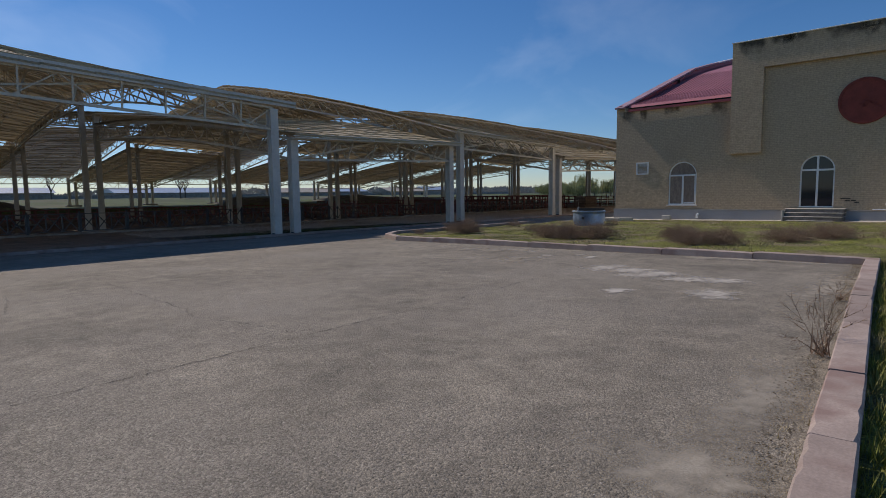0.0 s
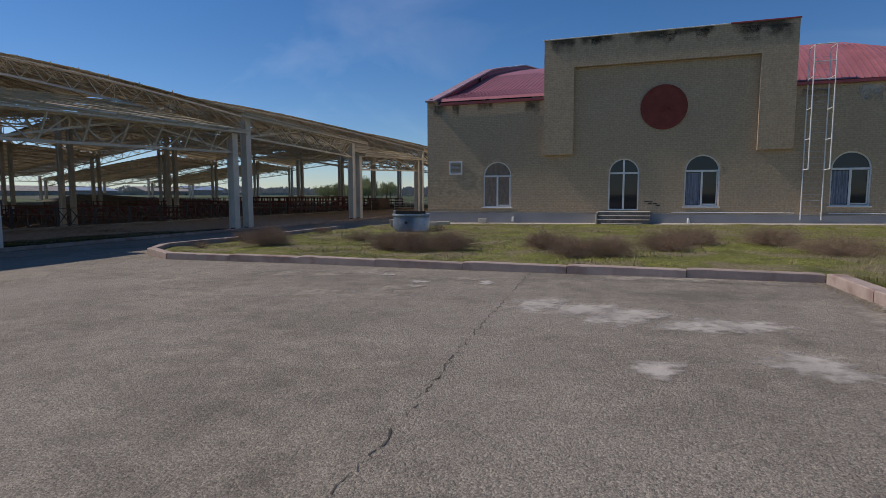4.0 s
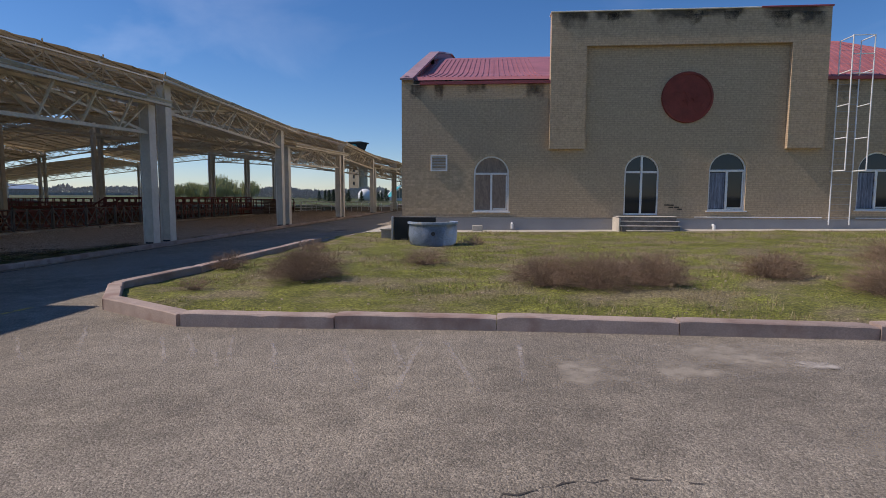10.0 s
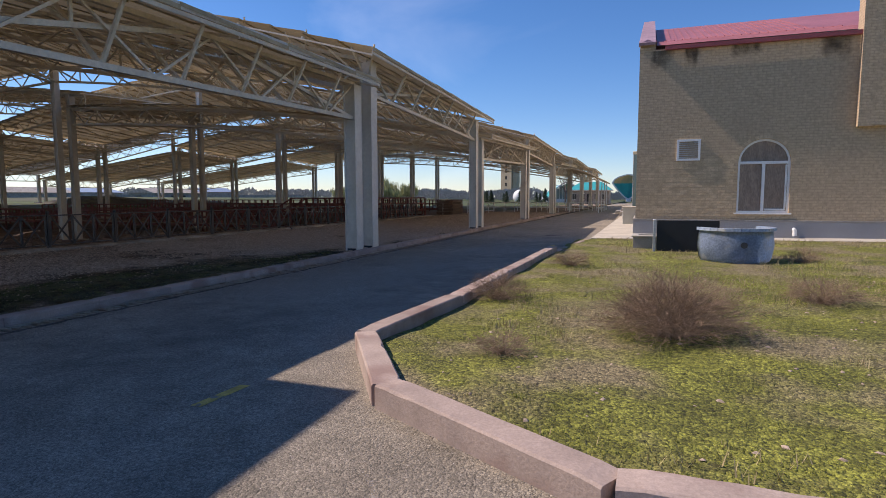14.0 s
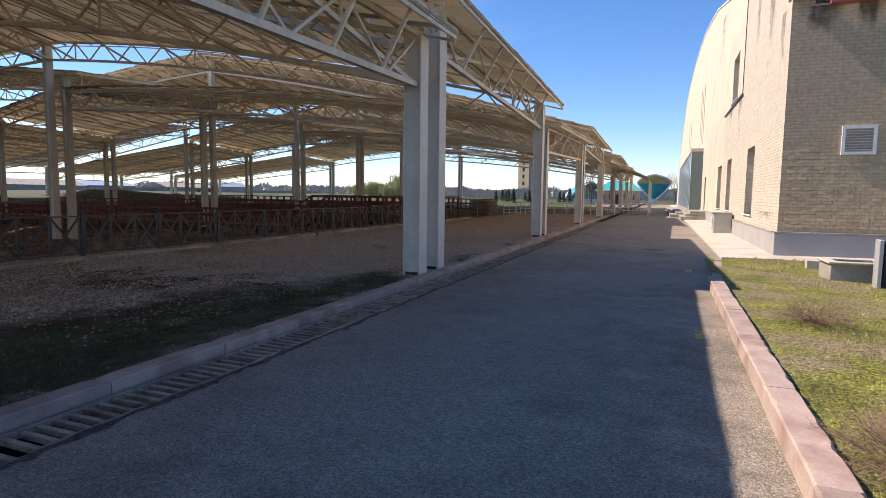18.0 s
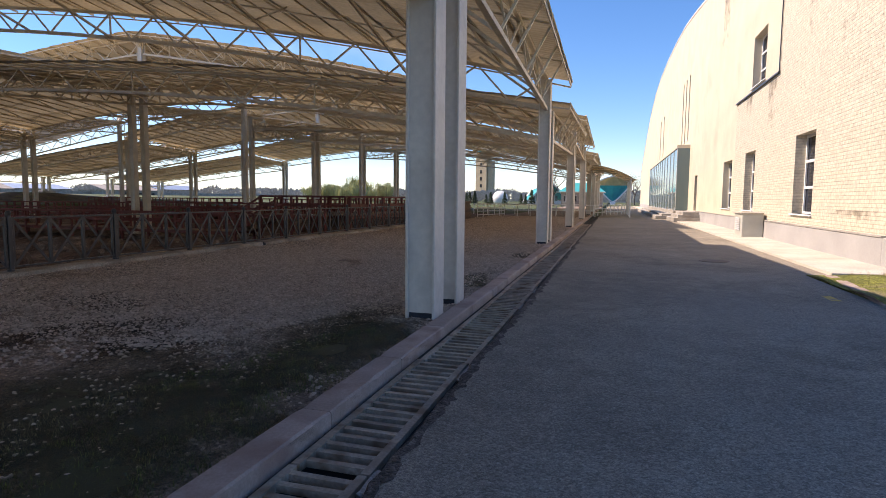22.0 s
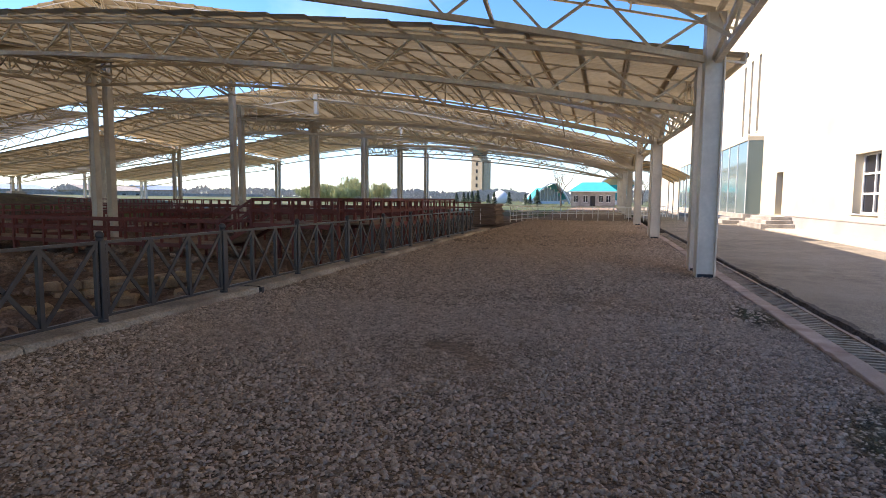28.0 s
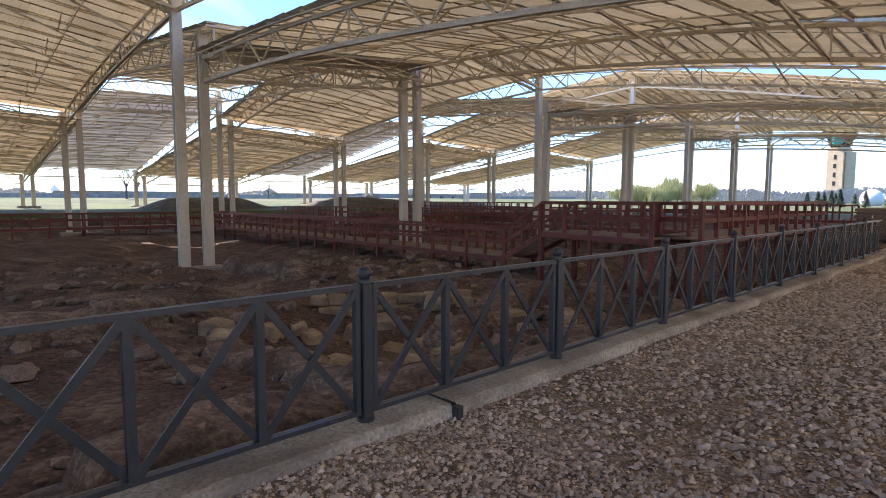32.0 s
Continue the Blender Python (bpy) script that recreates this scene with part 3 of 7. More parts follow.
def roof_z(high, wing, v, x):
    """Top of the roof sheet. high: a raised strip; wing: 0 east, 1 middle, 2 west part; v: 0 near edge to 1 far edge."""
    if high:
        top = 13.2 - 2.1 * v
        eave = 6.15 - 0.35 * v
        if high == 2:  # the first raised strip stands a little higher
            top, eave = top + 0.9 * (1 - v), 6.85 - 0.5 * v
        if wing == 0:
            return arch(x, EAVE, eave, RIDGE, top, 0.5 + 0.2 * v)
        if wing == 1:
            return arch(x, RIDGE, top, WEST[0], 9.45 - 0.75 * v, 0.55 - 0.2 * v)
        return arch(x, WEST[0], 8.65 - 0.65 * v, WEST[1], 4.8 - 0.2 * v, 0.1)
    if wing == 0:
        return arch(x, EAVE, 4.9 + 0.35 * v, RIDGE, 8.2 + 1.15 * v, 0.62 + 0.3 * v)
    if wing == 1:
        return arch(x, RIDGE, 9.3 + 0.7 * v, WEST[0], 12.2, 0.1)
    return arch(x, WEST[0], 10.4 + 0.7 * v, WEST[1], 5.5 + 0.1 * v, 0.1)


BEAM = unit_mesh("steel_member", STEEL)


def truss(name, owner, line, depth, pitch, near, size=0.1):
    """A lattice girder under a top line of points; near ones get each web member as a piece."""
    bm = bmesh.new()
    line = [sk(p) for p in line]
    n = len(line)
    low = [Vector(p) - Vector((0, 0, depth)) for p in line]
    for a, b in zip(line, line[1:]):
        beam(bm, a, b, size, size)
    for a, b in zip(low, low[1:]):
        beam(bm, a, b, size * 1.25, size * 1.15)
    ob = part(name, bm, STEEL, owner)
    web = []
    for i in range(n - 1):
        mid = (Vector(low[i]) + Vector(low[i + 1])) / 2
        web += [(line[i], mid), (mid, line[i + 1])]
        if i % 4 == 0:
            web.append((line[i], low[i]))
    if near:
        for a, b in web:
            piece("web_member", BEAM, ob, beam_matrix(a, b, size * 0.5, size * 0.5))
    else:
        bm = bmesh.new()
        for a, b in web:
            beam(bm, a, b, size * 0.5, size * 0.5)
        tagged(part("web_members", bm, STEEL, ob), kind="stuff")
    return ob


def roof_module(k, high, wing, y0, y1, near):
    xa, xb = [(EAVE + (0.2 if high == 2 else 0.72), RIDGE), (RIDGE + (1.5 if not high else 0.0), WEST[0]), (WEST[0] + 0.8, WEST[1])][wing]
    ov = 1.2 if high else 0.35
    ya, yb = y0 - ov, y1 + ov
    word = "raised" if high else "lower"
    owner = thing("shed_roof", f"{word} curved shed roof of tan sheet on cream steel trusses", "shed roof", "shed roofs", (xa, y0, 0))
    owner.location = (0, 0, 0)
    n = max(8, round(abs(xb - xa) / 1.25))
    m = 8
    # corrugated sheets, lapped panel by panel: the lower end of each lies on the next
    rises = roof_z(high, wing, 0.5, xb) > roof_z(high, wing, 0.5, xa)
    verts, faces = [], []
    for j in range(m):
        for i in range(n):
            sag = [random.uniform(-0.012, 0.012) for _ in range(4)]
            lap = 0.045 + random.uniform(-0.015, 0.02)
            o = len(verts)
            for c, (di, dj) in enumerate(((-0.05, -0.006), (1.05, -0.006), (1.05, 1.006), (-0.05, 1.006))):
                x, v = xa + (xb - xa) * (i + di) / n, (j + dj) / m
                lift = lap * (1 - di if rises else di) + (0.03 if dj < 0.5 else 0.0)
                verts.append(sk((x, ya + (yb - ya) * v, roof_z(high, wing, min(1, max(0, v)), x) + sag[c] + lift)))
            faces.append((o, o + 1, o + 2, o + 3))
            # turned-down lower end, closing the lap
            a, b = (o, o + 3) if rises else (o + 1, o + 2)
            drop = Vector((0, 0, -0.08))
            verts += [verts[a] + drop, verts[b] + drop]
            faces.append((a, b, o + 5, o + 4))
    raw("roof_sheet", verts, faces, GREY_SHEET if wing == 2 and not high else SHEET, owner)
    # purlins and rafters
    bm = bmesh.new()
    for i in range(0, n + 1, 2):
        x = xa + (xb - xa) * i / n
        beam(bm, sk((x, ya, roof_z(high, wing, 0, x) - 0.11)), sk((x, yb, roof_z(high, wing, 1, x) - 0.1)), 0.045, 0.08)
    for j in range(0, m + 1, 2):
        v = j / m
        pts = [sk((xa + (xb - xa) * i / n, ya + (yb - ya) * v, roof_z(high, wing, v, xa + (xb - xa) * i / n) - 0.17)) for i in range(n + 1)]
        for a, b in zip(pts, pts[1:]):
            beam(bm, a, b, 0.05, 0.05)
    part("purlins", bm, STEEL, owner)
    # edge and middle trusses along the strip
    d = 1.05
    nn = max(6, round(abs(xb - xa) / 2.4))
    for v, yy in ((0, y0), (1, y1)):
        line = [(xa + (xb - xa) * i / nn * 0.97 + (-0.8 if wing == 0 else 0), yy, roof_z(high, wing, v, xa + (xb - xa) * i / nn * 0.97 + (-0.8 if wing == 0 else 0)) - 0.25) for i in range(nn + 1)]
        truss("truss", owner, line, d, 2.4, near, 0.12)
    # struts from the lower chords up to the middle of the sheet
    bm = bmesh.new()
    ym, mid = (y0 + y1) / 2, lambda x: roof_z(high, wing, 0.5, x) - 0.2
    line = [xa + (xb - xa) * i / nn * 0.97 + (-0.8 if wing == 0 else 0) for i in range(nn + 1)]
    for i in range(0, nn + 1, 2):
        x = line[i]
        for v, yy in ((0, y0), (1, y1)):
            low = roof_z(high, wing, v, x) - 0.25 - d
            beam(bm, sk((x, yy, low)), sk((x, ym, mid(x))), 0.075, 0.09)
            q = (x, (yy + ym) / 2, (low + mid(x)) / 2)
            for s_ in (-1, 1):
                xq = min(max(x + 1.3 * s_, min(line)), max(line))
                beam(bm, sk(q), sk((xq, q[1], roof_z(high, wing, 0.25 if v == 0 else 0.75, xq) - 0.15)), 0.05, 0.05)
    part("struts", bm, STEEL, owner)
    if high:
        # three-armed struts under the overhanging edge
        bm = bmesh.new()
        for x in line:
            zr = roof_z(high, wing, 0, x)
            for s_ in (-0.8, 0, 0.8):
                beam(bm, sk((x, y0 - 0.02, zr - 0.95)), sk((x + s_, ya + 0.15, zr - 0.06)), 0.05, 0.05)
        part("overhang_struts", bm, STEEL, owner)
    # cross trusses along the lane and the ridge
    for x in ((EAVE, RIDGE + 0.3), (RIDGE - 0.4, WEST[0] + 0.3), (WEST[0] - 0.3, WEST[1] + 0.6))[wing]:
        q = 4 if x == EAVE else 7
        line = [(x, y0 + (y1 - y0) * i / q, roof_z(high, wing, i / q, x) - 0.25) for i in range(q + 1)]
        truss("truss", owner, line, d, 1.7, near, 0.095 if x == EAVE else 0.12)
    # slanting brackets to the eave truss
    if wing == 0:
        bm = bmesh.new()
        for i in range(1, 7):
            y = y0 + (y1 - y0) * i / 7
            z = roof_z(high, 0, i / 7, EAVE)
            beam(bm, (EAVE, y, z - 1.3), (xa - 0.06, y, z - 0.12), 0.06, 0.06)
            beam(bm, (EAVE, y, z - 1.3), (EAVE - 2.2, y + 0.9, roof_z(high, 0, i / 7, EAVE - 2.2) - 0.2), 0.07, 0.07)
        part("brackets", bm, STEEL, owner)
        bm = bmesh.new()
        xe = xa + 0.02
        za, zb = roof_z(high, 0, 0, xe), roof_z(high, 0, 1, xe)
        beam(bm, (xe, ya, za + 0.02), (xe, yb, zb + 0.02), 0.03, 0.3 if high == 2 else 0.1 if high else 0.13)
        part("eave_fascia", bm, ROOF_TOP, owner, "pale metal eave flashing")
    return owner


def column(x, y, z0, z1, label):
    """A welded steel column: two flange plates, a web and a base plate."""
    owner = thing("shed_column", label, "column", "shed columns")
    w, d = 0.4, 0.42
    x -= 0.05
    bm = bmesh.new()
    box(bm, (x - w / 2, y - d / 2, z0), (x - w / 2 + 0.035, y + d / 2, z1), 0.006)
    part("flange", bm, COLUMN, owner)
    bm = bmesh.new()
    box(bm, (x + w / 2 - 0.035, y - d / 2, z0), (x + w / 2, y + d / 2, z1), 0.006)
    part("flange", bm, COLUMN, owner)
    bm = bmesh.new()
    box(bm, (x - w / 2 + 0.035, y - d / 2 + 0.06, z0), (x + w / 2 - 0.035, y + d / 2 - 0.06, z1))
    web = part("web", bm, COLUMN, owner)
    bm = bmesh.new()
    box(bm, (x - w / 2 + 0.036, y - d / 2 + 0.055, z0), (x + w / 2 - 0.036, y + d / 2 - 0.055, z0 + 0.12))
    part("tar_band", bm, TAR, web, "blue-black tar coat at the foot")
    bm = bmesh.new()
    box(bm, (x - w / 2 - 0.08, y - d / 2 - 0.08, z0 - 0.02), (x + w / 2 + 0.08, y + d / 2 + 0.08, z0 + 0.03))
    part("base_plate", bm, IRON, owner)
    return owner


def footing(x, y, z):
    bm = bmesh.new()
    box(bm, (x - 0.6, y - 1.2, z - 1.2), (x + 0.6, y + 1.2, z + 0.24), 0.03)
    return tagged(part("footing", bm, CONCRETE), "rough concrete footing under a pair of columns", "footing", "footings")


for k in range(len(PAIRS) - 1):
    high = (2 if k == 1 else 1) if k % 2 == 1 else 0
    random.seed(k)
    y0, y1 = PAIRS[k][1], PAIRS[k + 1][0]
    near = -5 < y0 < 60
    roof_module(k, high, 0, y0, y1, near)
    roof_module(k, high, 1, y0, y1, False)
    roof_module(k, high, 2, y0, y1, False)
for k, (ya, yb) in enumerate(PAIRS):
    before_high, after_high = (2 if k == 2 else 1) if (k - 1) % 2 == 1 else 0, (2 if k == 1 else 1) if k % 2 == 1 else 0
    for row, x in enumerate((EAVE, RIDGE, *WEST)):
        for y, high, v in ((ya, before_high, 1), (yb, after_high, 0)):
            if row == 0:
                z1, z0 = roof_z(high, 0, v, EAVE) - 0.3, -0.2
            else:
                wings = (0, 1) if row == 1 else (1, 2) if row == 2 else (2,)
                z1 = max(roof_z(high, w, v, x) for w in wings) - 0.15
                z0 = pit_z(x, (ya + yb) / 2 + (1.17 if row == 1 else 0)) + 0.1
            column(x, sk((x, y, 0)).y, z0, z1, "cream painted steel shed column on the gravel edge" if row == 0 else "slender cream steel column standing in the pit")
        if row:
            footing(x, sk((x, (ya + yb) / 2, 0)).y, pit_z(x, (ya + yb) / 2 + (1.17 if row == 1 else 0)))


# ---- brick building ----
FY, SX = 37.55, -16.4


def frame_window(owner, name, x0, x1, z0, z1, y, arched, label, axis="x", curtain=True, bars=2, recess=0.14, door=False):
    """A white-framed window in a wall along x (facing -y) or along y (facing -x): reveal, frame bars, panes, sill."""
    def P(u, d, z):
        return (u, y + d, z) if axis == "x" else (y + d, u, z)
    win = new(name)
    win.parent = owner
    win["label"] = label
    w, r = x1 - x0, (x1 - x0) / 2
    spring = z1 - r if arched else z1
    cx = (x0 + x1) / 2

    def outline(k):
        pts = [(x0 + k, z0 + k), (x1 - k, z0 + k)]
        if arched:
            pts += [(cx + (r - k) * math.cos(a), spring + (r - k) * math.sin(a)) for a in [math.pi * i / 14 for i in range(15)]]
        else:
            pts += [(x1 - k, z1 - k), (x0 + k, z1 - k)]
        return pts
    bm = bmesh.new()
    vs = [bm.verts.new(P(u, recess, z)) for u, z in outline(0.02)]
    bm.faces.new(vs)
    part("pane", bm, GLASS, win)
    if curtain:
        bm = bmesh.new()
        for s in (-1,):
            a, b = (x0 + 0.1, x1 - 0.1)
            w_ = 1.0 if curtain == 2 else 0.45
            vs = [bm.verts.new(P(u, recess - 0.004, z)) for u, z in (outline(0.04) if curtain == 2 else ((a, z0 + 0.1), (a + (b - a) * w_, z0 + 0.1), (a + (b - a) * w_, spring - 0.1), (a, spring - 0.1)))]
            bm.faces.new(vs)
        part("curtain", bm, BROWN_BLIND if curtain == 2 else CURTAIN, win, "brown blind behind the glass" if curtain == 2 else "pale curtain behind the glass")
    bm = bmesh.new()
    o, i_ = outline(0.0), outline(0.075)
    n = len(o)
    for d0 in (recess - 0.06,):
        a = [bm.verts.new(P(u, d0, z)) for u, z in o]
        b = [bm.verts.new(P(u, d0, z)) for u, z in i_]
        c = [bm.verts.new(P(u, d0 + 0.05, z)) for u, z in i_]
        for i in range(n):
            j = (i + 1) % n
            bm.faces.new((a[i], a[j], b[j], b[i]))
            bm.faces.new((b[i], b[j], c[j], c[i]))
    part("frame", bm, UPVC, win)
    def bar(a, b):
        bm = bmesh.new()
        p, q = P(*a), P(*b)
        box(bm, [min(s, t) for s, t in zip(p, q)], [max(s, t) for s, t in zip(p, q)], 0.006)
        part("mullion", bm, UPVC, win)
    d0, d1 = recess - 0.065, recess + 0.0
    if arched:
        bar((x0 + 0.05, d0, spring - 0.05), (x1 - 0.05, d1, spring + 0.05))
        bar((cx - 0.05, d0 - 0.005, z0 + 0.05), (cx + 0.05, d1, (z1 - 0.05) if door else spring))
        if not door:
            bar((cx + 0.08, d0 + 0.01, z0 + 0.09), (x1 - 0.1, d1, z0 + 0.16))
            bar((x1 - 0.15, d0 + 0.01, z0 + 0.16), (x1 - 0.09, d1, spring - 0.08))
    else:
        bar((cx - 0.05, d0 - 0.005, z0 + 0.05), (cx + 0.05, d1, z1 - 0.05))
        for b in range(1, bars + 1):
            z = z0 + (z1 - z0) * b / (bars + 1)
            bar((x0 + 0.05, d0, z - 0.045), (x1 - 0.05, d1, z + 0.045))
    if not door:
        bm = bmesh.new()
        p, q = P(x0 - 0.08, -0.07, z0 - 0.05), P(x1 + 0.08, recess, z0)
        box(bm, [min(s, t) for s, t in zip(p, q)], [max(s, t) for s, t in zip(p, q)], 0.008)
        part("sill", bm, UPVC, win)
    return win


def wall_with_holes(name, owner, material, outline, holes, P, depth, label=""):
    """A wall plate with real openings: outline and holes in the wall's own plane, thickness depth."""
    bm = bmesh.new()
    loops = [outline] + holes
    edges = []
    for lp in loops:
        vs = [bm.verts.new(P(u, 0, z)) for u, z in lp]
        edges += [bm.edges.new((a, b)) for a, b in zip(vs, vs[1:] + vs[:1])]
    bmesh.ops.triangle_fill(bm, edges=edges, use_beauty=True)
    for lp in loops:
        a = [bm.verts.new(P(u, 0, z)) for u, z in lp]
        b = [bm.verts.new(P(u, depth, z)) for u, z in lp]
        n = len(lp)
        for i in range(n):
            j = (i + 1) % n
            bm.faces.new((a[i], a[j], b[j], b[i]))
    bmesh.ops.remove_doubles(bm, verts=bm.verts[:], dist=0.0005)
    bmesh.ops.recalc_face_normals(bm, faces=bm.faces[:])
    return part(name, bm, material, owner, label)


def arch_loop(x0, x1, z0, z1):
    r, cx = (x1 - x0) / 2, (x0 + x1) / 2
    return [(x0, z0), (x1, z0)] + [(cx + r * math.cos(math.pi * i / 14), z1 - r + r * math.sin(math.pi * i / 14)) for i in range(15)]


def rect_loop(x0, x1, z0, z1):
    return [(x0, z0), (x1, z0), (x1, z1), (x0, z1)]


hall = thing("brick_hall", "yellow-brown brick hall with a red curved metal roof", "building", at=(0, 0, 0))
FRONT = lambda u, d, z: (u, FY + d, z)
SIDE = lambda u, d, z: (SX + d, u, z)
XR = 26.0
WINS = [(-12.87, -11.17, 0.92, 3.6), (-1.85, -0.16, 1.02, 3.74), (4.75, 6.45, 1.08, 3.75), (11.5, 13.2, 1.08, 3.75)]
DOOR = (-5.72, -4.12, 0.8, 3.63)
holes = [arch_loop(*w) for w in WINS] + [arch_loop(*DOOR)]
wall_with_holes("wall_front", hall, BRICK_F, rect_loop(SX + 0.003, XR, 0.62, 7.05), holes, FRONT, 0.3, "weathered yellow-brown brick front")
# projecting frame with the raised parapet
P_LEFT, P_RIGHT, P_TOP, P_BOT = -9.3, 3.05, 10.15, 3.9
bm = bmesh.new()
fy = 37.3
u0, u1 = -7.65, 1.46
loop = [(P_LEFT, P_BOT), (u0, P_BOT), (u0, 8.62), (u1, 8.62), (u1, P_BOT), (P_RIGHT, P_BOT), (P_RIGHT, P_TOP), (P_LEFT, P_TOP)]
fv = [bm.verts.new((u, fy, z)) for u, z in loop]
bv = [bm.verts.new((u, FY + 0.35, z)) for u, z in loop]
bmesh.ops.triangle_fill(bm, edges=[bm.edges.new((a, b)) for a, b in zip(fv, fv[1:] + fv[:1])], use_beauty=True)
for i in range(8):
    j = (i + 1) % 8
    bm.faces.new((fv[i], fv[j], bv[j], bv[i]))
bmesh.ops.recalc_face_normals(bm, faces=bm.faces[:])
part("parapet_frame", bm, BRICK_F, hall, "projecting brick frame with a dark stained top")
bm = bmesh.new()
box(bm, (P_LEFT + 0.02, FY - 0.004, 7.0), (P_RIGHT - 0.02, FY + 0.4, 9.9))
part("parapet_wall", bm, BRICK_F, hall)
bm = bmesh.new()
box(bm, (P_LEFT - 0.05, fy - 0.06, P_TOP), (0.0, FY + 0.42, P_TOP + 0.05), 0.01)
part("coping", bm, WHITE, hall, "pale metal coping strip")
bm = bmesh.new()
box(bm, (0.0, fy - 0.06, P_TOP), (P_RIGHT + 0.05, FY + 0.42, P_TOP + 0.07), 0.01)
part("coping", bm, RED_ROOF, hall, "red metal coping strip")
# red disc with a raised rim
bm = bmesh.new()
tube(bm, (-2.99, FY - 0.07, 6.27), (-2.99, FY + 0.02, 6.27), 1.17, 48)
disc = part("medallion", bm, RED_DISC, hall, "round dark red relief disc")
bm = bmesh.new()
for i in range(32):
    a, b = 2 * math.pi * i / 32, 2 * math.pi * (i + 1) / 32
    beam(bm, (-2.99 + 1.1 * math.cos(a), FY - 0.08, 6.27 + 1.1 * math.sin(a)), (-2.99 + 1.1 * math.cos(b), FY - 0.08, 6.27 + 1.1 * math.sin(b)), 0.06, 0.08)
part("rim", bm, RED_DISC, disc)
random.seed(4)
for i in range(26):
    bm = bmesh.new()
    a, r = random.uniform(0, 6.28), random.uniform(0.05, 0.8)
    c = Vector((-2.99 + r * math.cos(a), FY - 0.075, 6.15 + r * 0.7 * math.sin(a)))
    beam(bm, c, c + Vector((random.uniform(-0.3, 0.3), 0, random.uniform(-0.3, 0.3))), 0.03, 0.04)
    part("relief_leaf", bm, RED_DISC, disc)
# plinth
bm = bmesh.new()
box(bm, (SX - 0.08, FY - 0.08, -0.4), (XR, FY + 0.3, 0.62), 0.01)
part("plinth", bm, PLINTH, hall)
bm = bmesh.new()
box(bm, (SX - 0.1, FY - 0.11, 0.62), (XR, FY - 0.001, 0.66))
part("plinth_ledge", bm, CONCRETE, hall)
for w in WINS:
    frame_window(hall, "window", *w, FY, True, "arched white-framed window", curtain=2 if w[0] < -10 else 1)
d = frame_window(hall, "door", *DOOR, FY, True, "arched white-framed glass double door", door=True, curtain=False)
# brick arch rims round the openings
for x0, x1, z0, z1 in WINS + [DOOR]:
    r, cx = (x1 - x0) / 2, (x0 + x1) / 2
    for i in range(21):
        bm = bmesh.new()
        a = math.pi * (i + 0.5) / 21
        rot = Matrix.Translation((cx + (r + 0.07) * math.cos(a), FY + 0.008, z1 - r + (r + 0.07) * math.sin(a))) @ Matrix.Rotation(-a + math.pi / 2, 4, "Y")
        bmesh.ops.create_cube(bm, size=1, matrix=rot @ Matrix.Diagonal((0.112, 0.04, 0.13, 1)))
        part("arch_brick", bm, BRICK_PIECE, hall)
# louvred vent
vent = new("vent")
vent.parent = hall
vent["label"] = "square white louvred vent"
bm = bmesh.new()
for a, b in (((-14.98, 2.87), (-14.16, 2.95)), ((-14.98, 3.58), (-14.16, 3.66)), ((-14.98, 2.95), (-14.9, 3.58)), ((-14.24, 2.95), (-14.16, 3.58))):
    box(bm, (a[0], FY - 0.06, a[1]), (b[0], FY + 0.01, b[1]))
part("frame", bm, UPVC, vent)
for i in range(8):
    bm = bmesh.new()
    z = 3.0 + i * 0.075
    beam(bm, (-14.9, FY - 0.02, z), (-14.24, FY - 0.02, z), 0.06, 0.02)
    part("slat", bm, LOUVRE, vent)
# side wall along the lane: brick part, then plaster under a big arch
ARCH_PTS = [(37.3, 7.2), (40, 8.1), (45, 9.8), (51, 11.8), (57, 13.25), (65, 15.1), (73, 16.3), (80, 17.2), (88, 17.8), (98, 18.2), (108, 18.3), (118, 17.8), (128, 16.4), (138, 13.9), (148, 11.0), (158, 7.5)]
S_WINS = [(43.0, 45.0, 1.0, 3.63), (50.75, 52.7, 1.0, 3.63), (55.75, 58.15, 1.0, 3.55)]
U_WINS = [(49.75, 52.1, 6.48, 8.72)]
SLITS = [(75.1, 75.7, 6.5, 11.9), (77.35, 77.95, 6.5, 11.9), (79.5, 80.1, 6.5, 11.9), (100.0, 100.9, 6.7, 11.9), (104.8, 105.7, 6.7, 11.9)]
SDOORS = [(68.4, 69.8, 0.65, 3.28)]
wall_with_holes("wall_side", hall, BRICK_S, [(37.551, 0.62), (55.2, 0.62), (55.2, 6.25), (47.5, 6.25), (47.5, 10.55), (45, 9.75), (40, 8.05), (37.551, 7.2)], [rect_loop(*w) for w in S_WINS[:2]], SIDE, 0.56, "pale yellow brick side wall")
wall_with_holes("wall_side", hall, PLASTER, [(55.2, 0.62), (158, 0.62)] + [(y, z - 0.05) for y, z in reversed(ARCH_PTS[3:])] + [(47.5, 10.55), (47.5, 6.25), (55.2, 6.25)], [rect_loop(*w) for w in S_WINS[2:] + U_WINS + SLITS + SDOORS], SIDE, 0.56, "smooth cream plaster wall under a wide arch")
bm = bmesh.new()
box(bm, (SX - 0.08, FY + 0.3, -0.4), (SX + 0.3, 158, 0.62), 0.01)
part("plinth", bm, PLINTH, hall)
bm = bmesh.new()
box(bm, (SX - 0.1, FY + 0.3, 0.62), (SX - 0.001, 68, 0.66))
part("plinth_ledge", bm, CONCRETE, hall)
for w in S_WINS + U_WINS:
    frame_window(hall, "window", w[0], w[1], w[2], w[3], SX, False, "tall white-framed window in a deep reveal", "y", False, 2, 0.38)
